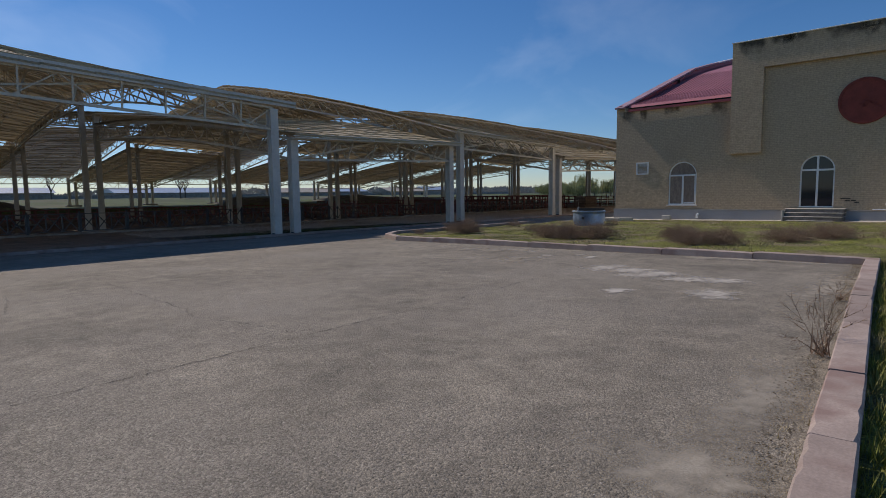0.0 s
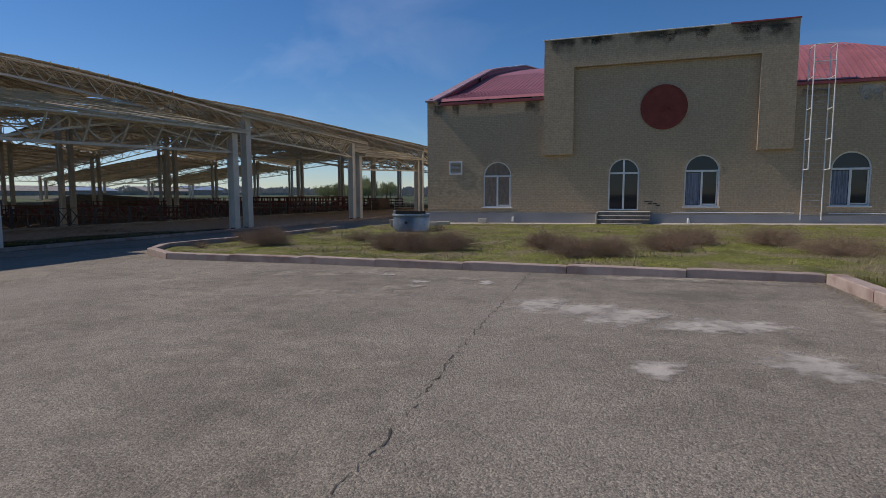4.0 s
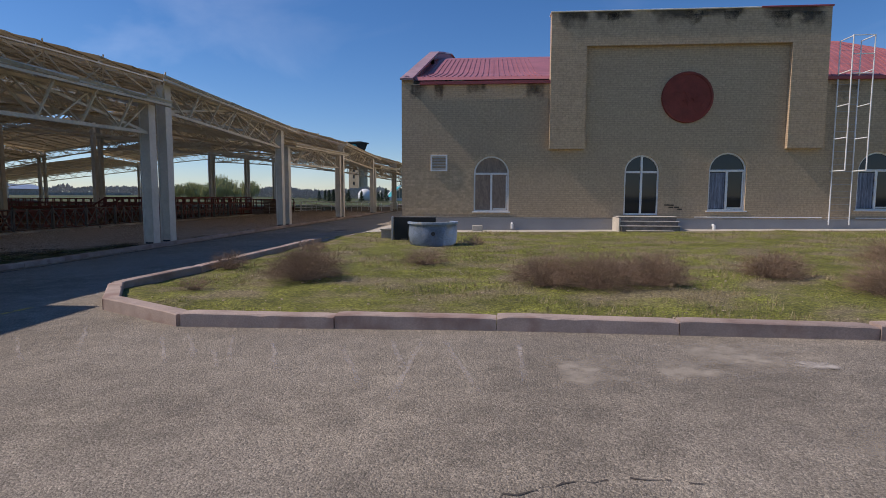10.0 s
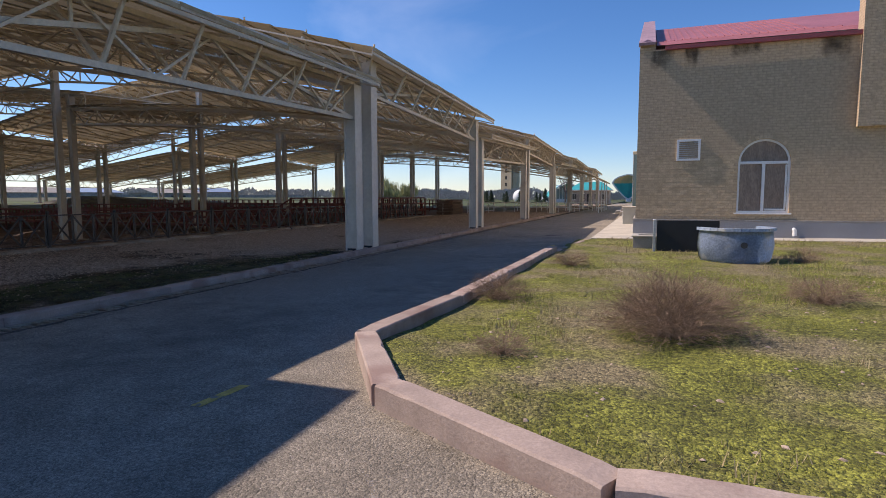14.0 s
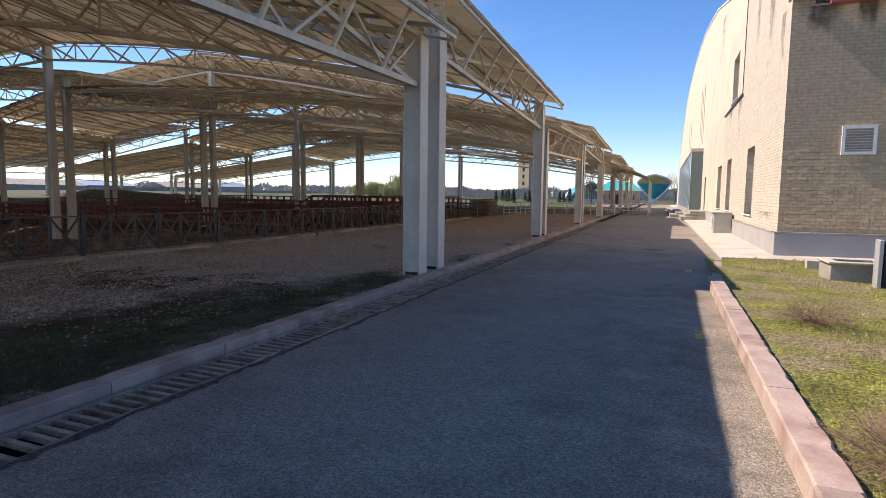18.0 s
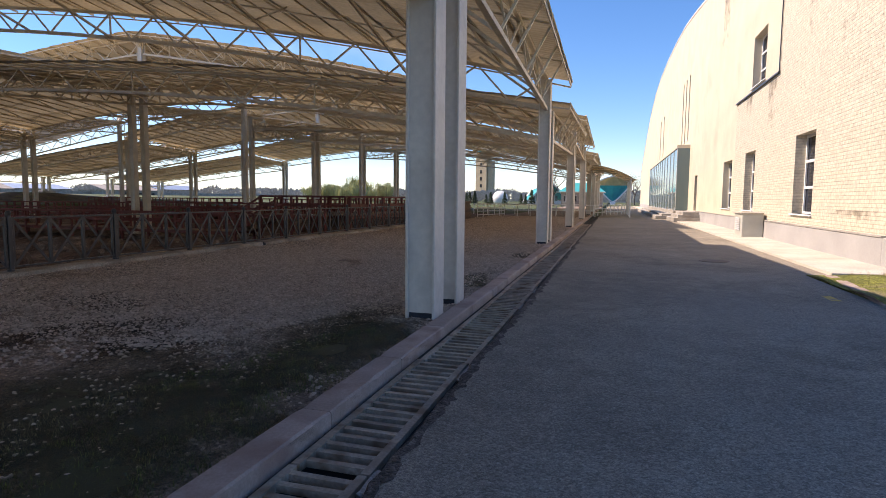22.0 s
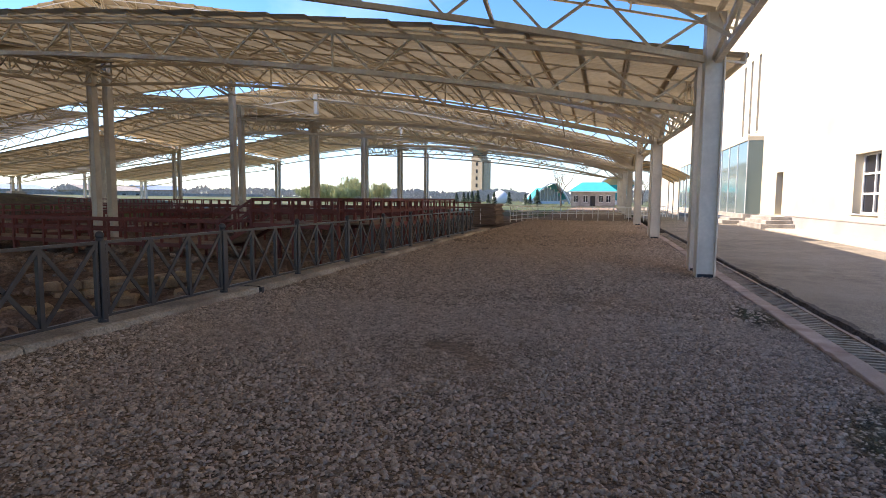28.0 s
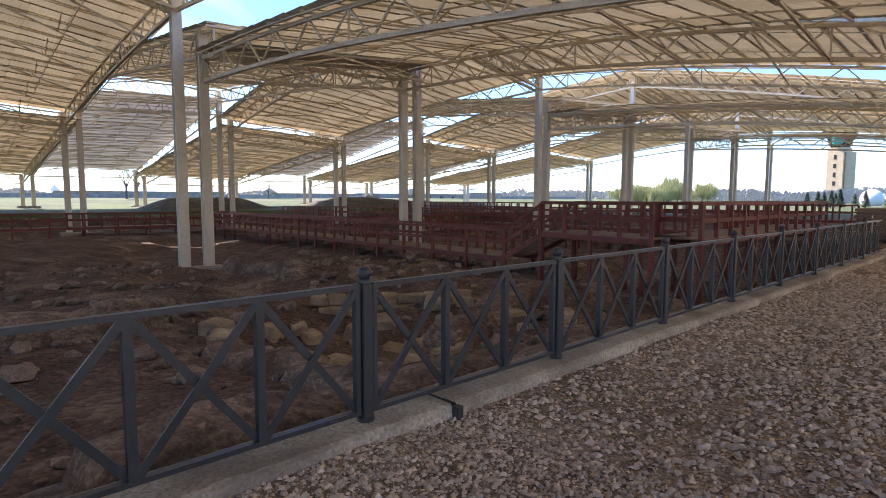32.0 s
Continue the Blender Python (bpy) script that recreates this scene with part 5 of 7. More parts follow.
# ---- red timber walkways over the pit ----
def rail_run(pts, z, width, label, near):
    """A boardwalk on short posts with a three-rail balustrade on both sides."""
    owner = thing("boardwalk", label, "boardwalk", "boardwalks")
    for (x0, y0, z0), (x1, y1, z1) in zip(pts, pts[1:]):
        a, b = Vector((x0, y0, z0)), Vector((x1, y1, z1))
        d = (b - a)
        L = d.length
        u = d.normalized()
        side = Vector((-u.y, u.x, 0)).normalized()
        n = max(1, round(L / (0.16 if near else 0.5)))
        bm = bmesh.new()
        for i in range(n):
            c = a + d * ((i + 0.5) / n)
            w = L / n * 0.92
            beam(bm, c - side * width / 2, c + side * width / 2, w, 0.04)
        tagged(part("deck_planks", bm, DECK, owner), kind="stuff")
        for s in (-1, 1):
            off = side * (width / 2 * s)
            for h, t in ((1.05, 0.11), (0.55, 0.13)):
                bm = bmesh.new()
                beam(bm, a + off + Vector((0, 0, h)), b + off + Vector((0, 0, h)), 0.05, t)
                part("rail", bm, REDWOOD, owner)
            bm = bmesh.new()
            beam(bm, a + off + Vector((0, 0, -0.1)), b + off + Vector((0, 0, -0.1)), 0.06, 0.18)
            part("edge_beam", bm, REDWOOD, owner)
            m = max(1, round(L / 1.15))
            for i in range(m + 1):
                c = a + off + d * (i / m)
                piece("baluster_post", POSTM, owner, Matrix.Translation((c.x, c.y, c.z + 0.5)) @ Matrix.Diagonal((0.11, 0.11, 1.08, 1)))
                g = pit_z(c.x, c.y)
                if i % 2 == 0 and c.z - g > 0.3:
                    piece("leg", POSTM, owner, Matrix.Translation((c.x, c.y, (c.z + g) / 2)) @ Matrix.Diagonal((0.12, 0.12, c.z - g + 0.2, 1)))
    return owner


POSTM = unit_mesh("timber_post", REDWOOD, 0.03)
rail_run([(-41.8, 52.43, 0.4), (-37.1, 51.53, 0.4), (-37.1, 65.33, 0.4)], 0, 1.8, "dark red timber platform raised beside the iron fence", True)
rail_run([(-43.9, 52.73, -0.68), (-41.8, 52.43, 0.38)], 0, 1.7, "dark red timber stair down to the lower walkway", True)
rail_run([(-43.9, 52.73, -0.7), (-79, 54.73, -0.7)], 0, 1.7, "long dark red timber walkway across the pit", True)
rail_run([(-80.5, 56.33, -0.7), (-86, 7.33, -0.7)], 0, 1.7, "long dark red timber walkway across the pit", False)
rail_run([(-60, 55.83, -0.7), (-60, 83.33, -0.6)], 0, 1.6, "long dark red timber walkway across the pit", False)
rail_run([(-38, 68.33, -0.2), (-92, 68.33, -0.4)], 0, 1.6, "long dark red timber walkway across the pit", False)
rail_run([(-38.5, 83.33, 0.1), (-92, 85.33, 0.1)], 0, 1.6, "long dark red timber walkway beyond the pit", False)


# ---- surface marks on the asphalt ----
def patch(name, outline, material, label, category, lift=0.004):
    cx, cy = sum(p[0] for p in outline) / len(outline), sum(p[1] for p in outline) / len(outline)
    n = len(outline)
    verts = [(cx, cy, ground_z(cx) + lift)]
    for k in (0.4, 1.0):
        verts += [(cx + (x - cx) * k, cy + (y - cy) * k, ground_z(x) + lift) for x, y in outline]
    faces = [(0, 1 + i, 1 + (i + 1) % n) for i in range(n)] + [(1 + i, 1 + n + i, 1 + n + (i + 1) % n, 1 + (i + 1) % n) for i in range(n)]
    ob = raw(name, verts, faces, material)
    fade = ob.data.attributes.new("cover", "FLOAT", "POINT")
    fade.data.foreach_set("value", [0.8] + [0.62] * n + [0.0] * n)
    return tagged(ob, label, category, kind="structure")


def blob(cx, cy, rx, ry, seed, n=26, rough=0.35):
    random.seed(seed)
    ph = [random.uniform(0, 6.28) for _ in range(5)]
    out = []
    for i in range(n):
        a = 2 * math.pi * i / n
        k = 1 + rough * (0.5 * math.sin(2 * a + ph[0]) + 0.4 * math.sin(3 * a + ph[1]) + 0.35 * math.sin(5 * a + ph[2]) + 0.3 * math.sin(8 * a + ph[3]))
        out.append((cx + rx * k * math.cos(a), cy + ry * k * math.sin(a)))
    return out


def crack(pts, width, seed):
    """A jagged crack line in the asphalt."""
    random.seed(seed)
    line = []
    for (x0, y0), (x1, y1) in zip(pts, pts[1:]):
        n = max(2, int(math.hypot(x1 - x0, y1 - y0) / 0.07))
        for i in range(n):
            s = i / n
            line.append((x0 + (x1 - x0) * s + random.uniform(-0.03, 0.03), y0 + (y1 - y0) * s + random.uniform(-0.03, 0.03)))
    bm = bmesh.new()
    prev = None
    for (xa, ya), (xb, yb) in zip(line, line[1:]):
        d = Vector((xb - xa, yb - ya)).normalized()
        w = width * random.uniform(0.08, 0.75) ** 1.3
        l = bm.verts.new((xa - d.y * w, ya + d.x * w, ground_z(xa) + 0.005))
        r = bm.verts.new((xa + d.y * w, ya - d.x * w, ground_z(xa) + 0.005))
        if prev and random.random() > 0.14:
            bm.faces.new((prev[0], prev[1], r, l))
        prev = (l, r)
    return tagged(part("crack", bm, CRACK), "dark crack in the asphalt", "crack", kind="structure")


crack([(-5.2, 0.5), (-5.15, 2.4), (-5.2, 4.0), (-5.25, 5.2), (-5.3, 6.7), (-5.35, 8.1), (-5.45, 9.2), (-5.6, 10.8), (-5.75, 12.9), (-6.0, 16.6)], 0.015, 1)
crack([(-14.8, 5.35), (-11.3, 5.1), (-8.3, 4.9), (-7.55, 4.7), (-6.45, 4.95), (-5.6, 5.02), (-5.25, 5.0)], 0.013, 2)
crack([(-13.5, 3.6), (-10.3, 3.0), (-10.0, 4.2), (-9.7, 4.9)], 0.01, 3)
crack([(-6.0, 15.4), (-5.4, 15.9), (-4.9, 16.5)], 0.01, 4)
crack([(-12.7, 12.38), (-12.29, 12.59), (-11.87, 12.86), (-11.25, 13.11), (-10.6, 13.1)], 0.016, 5)
crack([(-21.5, 18.0), (-20.6, 20.0), (-19.6, 20.6)], 0.012, 6)
for i, (cx, cy, rx, ry) in enumerate([(-5.25, 13.1, 0.5, 0.5), (-4.6, 12.9, 0.55, 0.5), (-4.0, 12.55, 0.55, 0.55), (-3.15, 12.2, 0.42, 0.42), (-2.6, 12.35, 0.45, 0.42), (-2.25, 10.75, 0.42, 0.42), (-3.63, 10.25, 0.26, 0.24), (-7.77, 14.72, 0.2, 0.2), (-7.62, 14.2, 0.14, 0.13), (-6.5, 14.87, 0.14, 0.3), (-8.78, 15.5, 0.18, 0.13)]):
    patch("spill", blob(cx, cy, rx * 1.6, ry * 1.5, i, 40, 0.28), CHALK, "pale dried cement spill on the asphalt", "spill", 0.004 + 0.001 * i)
for i, (cx, cy, rx, ry) in enumerate([(-11.2, 15.2, 0.6, 0.5), (-10.2, 15.3, 0.6, 0.45), (-9.2, 13.25, 0.75, 0.65), (-8.1, 13.8, 0.55, 0.5), (-9.6, 15.9, 1.1, 0.45), (-7.9, 13.3, 0.6, 0.6), (-0.45, 6.0, 0.36, 1.1), (-0.45, 4.4, 0.65, 0.5), (-0.85, 12.6, 0.4, 2.6), (-4.0, 16.2, 2.4, 0.4), (-7.0, 15.3, 0.4, 0.25)]):
    patch("sand_drift", blob(cx, cy, rx * 1.5, ry * 1.4, 20 + i, 40, 0.4), SAND, "thin drift of sand and fine grit", "sand", 0.002 + 0.0007 * i)
random.seed(31)
for i, (x0, y0, x1, y1) in enumerate(((-17.91, 16.28, -16.94, 15.23), (-17.46, 16.93, -16.49, 15.47), (-16.15, 16.51, -15.33, 15.22), (-15.82, 16.53, -15.12, 15.43), (-15.16, 15.89, -14.73, 15.15), (-15.24, 16.56, -14.7, 15.35), (-14.62, 16.3, -14.05, 15.01), (-13.7, 16.09, -13.11, 14.57), (-13.18, 16.38, -12.84, 15.26), (-12.79, 16.26, -12.81, 14.31), (-12.54, 16.41, -12.06, 14.49), (-11.66, 16.45, -11.66, 14.74))):
    line = [(x0 + (x1 - x0) * k / 7 + random.uniform(-0.02, 0.02), y0 + (y1 - y0) * k / 7) for k in range(8)]
    w = [random.uniform(0.02, 0.05) for _ in line]
    pts = [(x - e, y) for (x, y), e in zip(line, w)] + [(x + e, y) for (x, y), e in reversed(list(zip(line, w)))]
    ob = patch("tyre_scuff", pts, SCUFF, "pale scuff mark on the asphalt", "scuff mark", 0.003)
    ob.data.attributes["cover"].data.foreach_set("value", [0.6] + [0.58] * 16 + [0.3] * 16)
for i, (cx, cy, rx, ry) in enumerate([(-26.0, 19, 2.4, 3.6), (-26.2, 22.5, 2.6, 3.6), (-26.1, 25.6, 2.2, 3.0), (-25.2, 28.6, 1.2, 2.6), (-24.8, 33.5, 0.5, 2.0), (-24.7, 38.5, 0.4, 1.5), (-25.8, 14, 1.9, 3.6), (-25.1, 17.5, 1.0, 3.2), (-25.15, 21.5, 1.05, 3.4), (-25.1, 25.0, 1.0, 3.2), (-24.95, 28.0, 0.8, 2.4)]):
    patch("mossy_soil", blob(cx, cy, rx, ry, 60 + i, 40, 0.3), MOSS, "dark mossy soil among the gravel", "soil", 0.045 + 0.001 * i)
for i, (cx, cy, rx, ry) in enumerate([(-28.2, 28.2, 1.5, 1.3), (-27.0, 27.6, 0.9, 0.9), (-29.6, 29.4, 1.3, 0.9), (-28.9, 26.6, 1.6, 1.2), (-30.6, 27.6, 1.3, 1.4)]):
    patch("damp_soil", blob(cx, cy, rx, ry, 90 + i, 40, 0.35), DAMP, "dark brown damp soil between the stones", "soil", 0.039 + 0.001 * i)
patch("paint_mark", [(-19.34, 17.5), (-19.24, 17.5), (-19.2, 18.05), (-19.3, 18.04)], YELLOW, "worn yellow paint mark on the lane", "paint mark")
patch("paint_mark", [(-19.13, 26.05), (-19.03, 26.05), (-19.02, 26.55), (-19.12, 26.55)], YELLOW, "worn yellow paint mark on the lane", "paint mark")
patch("paint_mark", [(-19.0, 32.9), (-18.85, 32.9), (-18.86, 33.4), (-19.0, 33.4)], YELLOW, "worn yellow paint mark on the lane", "paint mark")
bm = bmesh.new()
tube(bm, (-19.75, 38.7, ground_z(-19.75) - 0.02), (-19.75, 38.7, ground_z(-19.75) + 0.007), 0.36, 28)
tagged(part("manhole_cover", bm, RUST), "rusty round manhole cover in the lane", "manhole cover")


# ---- loose stones, grass and shrubs ----
def scatter(name, spots, base_v, base_f, material, label, category, squash=0.6, tilt=0.5, seed=0):
    rng = np.random.default_rng(seed)
    n = len(spots)
    bv = np.array(base_v, float)
    pos = np.array([s[:3] for s in spots])
    size = np.array([s[3] for s in spots])
    a = rng.uniform(0, 6.283, n)
    b = rng.uniform(-tilt, tilt, n)
    ca, sa, cb, sb = np.cos(a), np.sin(a), np.cos(b), np.sin(b)
    stretch = rng.uniform(0.65, 1.35, (n, 1, 3)) * np.array([1, 1, squash])
    v = bv[None] * stretch + rng.uniform(-0.14, 0.14, (n, len(bv), 3)) * 1.0
    y2 = v[..., 1] * cb[:, None] - v[..., 2] * sb[:, None]
    z2 = v[..., 1] * sb[:, None] + v[..., 2] * cb[:, None]
    x3 = v[..., 0] * ca[:, None] - y2 * sa[:, None]
    y3 = v[..., 0] * sa[:, None] + y2 * ca[:, None]
    out = np.stack([x3, y3, z2], -1) * size[:, None, None] + pos[:, None]
    f = np.array(base_f)
    faces = (f[None] + (np.arange(n) * len(bv))[:, None, None]).reshape(-1, f.shape[1])
    me = bpy.data.meshes.new(name)
    me.from_pydata(out.reshape(-1, 3).tolist(), [], faces.tolist())
    me.update()
    me.materials.append(material)
    return tagged(new(name, me), label, category, kind="stuff")


bm = bmesh.new()
bmesh.ops.create_icosphere(bm, subdivisions=1, radius=1)
ICO_V = [tuple(v.co) for v in bm.verts]
ICO_F = [[v.index for v in f.verts] for f in bm.faces]
bm.free()
# a blunt chip of stone: four-sided below, with a small slanting top
OCT_V = [(1, 0.1, 0), (0.1, 1, 0.1), (-1, -0.1, 0), (-0.1, -1, -0.1), (0.45, 0.3, 0.8), (-0.5, 0.25, 0.65), (0.0, -0.55, 0.75)]
OCT_F = [(0, 1, 4), (1, 5, 4), (1, 2, 5), (2, 3, 6), (2, 6, 5), (3, 0, 6), (0, 4, 6), (4, 5, 6)]
rng = np.random.default_rng(3)
GZ = -0.1525
rub = np.random.default_rng(21)



def gravel_z(x, y):
    """The gravel banks up a little against the fence's upstand."""
    return GZ + 0.115 * max(0.0, min(1.0, (-31.4 - x) / 0.9)) ** 1.4 * (1 + 0.35 * noise.noise(Vector((x, y * 0.9, 2.0))))


cols = [-32.32 + 0.115 * i for i in range(9)]
rows = [-38 + 1.5 * i for i in range(44)] + [28 + 0.25 * i for i in range(65)] + [45 + 1.5 * i for i in range(18)]
verts = [(x, y, gravel_z(x, y) + 0.004) for y in rows for x in cols]
faces = [(j * 9 + i, j * 9 + i + 1, j * 9 + i + 10, j * 9 + i + 9) for j in range(len(rows) - 1) for i in range(8)]
tagged(raw("gravel_bank", verts, faces, GRAVEL, smooth=True), "gravel banked against the fence upstand", "gravel", kind="structure")


def gravel_spots(x0, x1, y0, y1, per, lo, hi, bare=-0.72):
    n = int((x1 - x0) * (y1 - y0) * per)
    out = []
    for x, y, r in zip(rng.uniform(x0, x1, n), rng.uniform(y0, y1, n), lo + (hi - lo) * rng.random(n) ** 2.4):
        dusty = noise.noise(Vector((x * 0.55, y * 0.55, 1.0))) + 0.5 * noise.noise(Vector((x * 2.2, y * 2.2, 4.0)))
        mossy = y < 30 and x > -27.6 + max(0.0, y - 25) * 0.4 + 0.8 * noise.noise(Vector((x * 0.9, y * 0.9, 7.0)))
        trodden = 25.5 < y < 30.5 - 0.5 * (x + 29) and -31.5 < x < -26.4 and noise.noise(Vector((x * 1.1, y * 1.1, 9.0))) > -0.15
        if dusty > bare and not (mossy and rng.random() < (0.8 if y < 24 else 0.4)) and not (trodden and rng.random() < 0.5):
            out.append((x, y, gravel_z(x, y) + r * 0.18, r * (0.74 if mossy else 0.7 if dusty < -0.35 else 1.0)))
    return out


scatter("gravel_stones", gravel_spots(-32.3, -24.4, 27.5, 38, 1750, 0.008, 0.028), OCT_V, OCT_F, STONE, "loose crushed grey-brown gravel stones", "gravel", 0.78, seed=1)
scatter("gravel_stones", gravel_spots(-32.3, -24.4, 38, 50, 480, 0.012, 0.04), OCT_V, OCT_F, STONE, "loose crushed grey-brown gravel stones", "gravel", 0.78, seed=2)
scatter("gravel_stones", gravel_spots(-32.3, -24.4, 50, 75, 100, 0.02, 0.055), OCT_V, OCT_F, STONE, "loose crushed grey-brown gravel stones", "gravel", 0.78, seed=4)
scatter("gravel_stones", gravel_spots(-32.3, -24.4, 12, 27.5, 420, 0.011, 0.034), OCT_V, OCT_F, STONE, "loose crushed grey-brown gravel stones", "gravel", 0.78, seed=3)


def blades(name, spots, material, label, seed):
    """Tufts of thin blades: each spot is x, y, z, height."""
    rng = np.random.default_rng(seed)
    n = len(spots)
    p = np.array([s[:3] for s in spots])
    h = np.array([s[3] for s in spots])
    k = 6
    p, h = np.repeat(p, k, 0), np.repeat(h, k) * rng.uniform(0.5, 1.2, n * k)
    a = rng.uniform(0, 6.283, n * k)
    w = 0.03 * h + 0.0022
    lean = rng.uniform(0.1, 0.8, n * k) * h
    d = np.stack([np.cos(a), np.sin(a)], -1)
    s = np.stack([-d[:, 1], d[:, 0]], -1)
    jit = rng.normal(0, 0.03, (n * k, 2))
    base = p.copy()
    base[:, :2] += jit
    v0, v1, v2 = base.copy(), base.copy(), base.copy()
    v0[:, :2] += s * w[:, None]
    v1[:, :2] -= s * w[:, None]
    v2[:, :2] += d * lean[:, None]
    v2[:, 2] += h
    verts = np.stack([v0, v1, v2], 1).reshape(-1, 3)
    faces = np.arange(n * k * 3).reshape(-1, 3)
    me = bpy.data.meshes.new(name)
    me.from_pydata(verts.tolist(), [], faces.tolist())
    me.update()
    me.materials.append(material)
    return tagged(new(name, me), label, "grass", kind="stuff")


def lawn_spots(n, x0, x1, y0, y1, lo, hi, seed, thresh=-0.2, freq=0.6):
    rng = np.random.default_rng(seed)
    out = []
    while len(out) < n:
        x, y = rng.uniform(x0, x1), rng.uniform(y0, y1)
        if inside(x, y, ISLAND) and inside(x - 0.2, y - 0.2, ISLAND) and noise.noise(Vector((x * freq, y * freq, seed))) + 0.4 * noise.noise(Vector((x * freq * 4, y * freq * 4, seed))) > thresh:
            out.append((x, y, lawn_z(x, y) - 0.01, rng.uniform(lo, hi)))
    return out


blades("grass", lawn_spots(27000, -18.5, -8, 16.7, 27, 0.01, 0.034, 1, -0.1), BLADE, "low mossy spring grass", 1)
blades("grass", lawn_spots(17000, -18.4, 8, 16.6, 36, 0.015, 0.05, 2, -0.05), BLADE, "low spring grass", 2)
blades("dry_grass", lawn_spots(9000, -17.8, 14, 17.3, 36, 0.03, 0.13, 3, 0.0, 0.35), DRY_GRASS, "dry straw-coloured grass tufts", 3)
rg = np.random.default_rng(8)
blades("grass", [(x, y, GZ, h) for x, y, h in zip(rg.uniform(-27.0, -24.45, 17000), rg.uniform(14, 29, 17000), rg.uniform(0.012, 0.055, 17000)) if x > -27.1 + max(0.0, y - 22) * 0.27 + 0.7 * noise.noise(Vector((x * 0.7, y * 0.7, 7.0))) and noise.noise(Vector((x * 1.6, y * 1.6, 3.0))) > -0.3], WEED, "thin weeds among the gravel by the kerb", 4)
blades("grass", [(x, y, ground_z(x) + 0.02, h) for x, y, h in zip(rg.uniform(0.55, 5, 2500), rg.uniform(1, 16.8, 2500), rg.uniform(0.05, 0.16, 2500))], BLADE, "rough grass on the verge", 5)
blades("dry_grass", [(x, y, ground_z(x), h) for x, y, h in zip(rg.uniform(-0.5, -0.15, 260) + 0.42 - 0.0635 * (np.linspace(3, 16.5, 260) - 3), np.linspace(3, 16.5, 260), rg.uniform(0.012, 0.04, 260))], DRY_GRASS, "dry weeds along the foot of the kerb", 6)
# litter of dead stems along the foot of the kerb, and the grass edge behind it
ky = rg.uniform(2.5, 16.5, 4000)
scatter("kerb_litter", [(0.42 - 0.0635 * y - 0.18 - abs(d), y, ground_z(0) + 0.006, r) for y, d, r in zip(ky, rg.normal(0, 0.13, 4000), rg.uniform(0.003, 0.009, 4000))], OCT_V, OCT_F, LITTER, "brown litter and grit along the foot of the kerb", "litter", 0.4, seed=12)
ky = rg.uniform(1.0, 16.8, 5200)
blades("grass", [(0.42 - 0.0635 * y + 0.17 + d, y, ground_z(0) + 0.03, h) for y, d, h in zip(ky, rg.uniform(0, 1.3, 5200), rg.uniform(0.05, 0.16, 5200))], BLADE, "rough grass right behind the kerb", 15)
verge = bmesh.new()
vr = [[verge.verts.new((x, y, ground_z(x) + 0.028)) for x in (0.42 - 0.0635 * y + 0.12, 0.9)] for y in (0, 4, 8, 12, 17.0)]
for a, b in zip(vr, vr[1:]):
    verge.faces.new((a[0], a[1], b[1], b[0]))
tagged(part("verge_soil", verge, GRASS_SOIL), "mossy soil strip right behind the kerb", "soil", kind="structure")
scatter("lawn_stones", [(s[0], s[1], s[2] + 0.01, r) for s, r in zip(lawn_spots(500, -18.3, -6, 17.3, 27, 0.1, 0.2, 9, -0.5), np.random.default_rng(2).uniform(0.008, 0.03, 500))], OCT_V, OCT_F, STONE, "small pale stones in the grass", "stones", 0.6, seed=5)


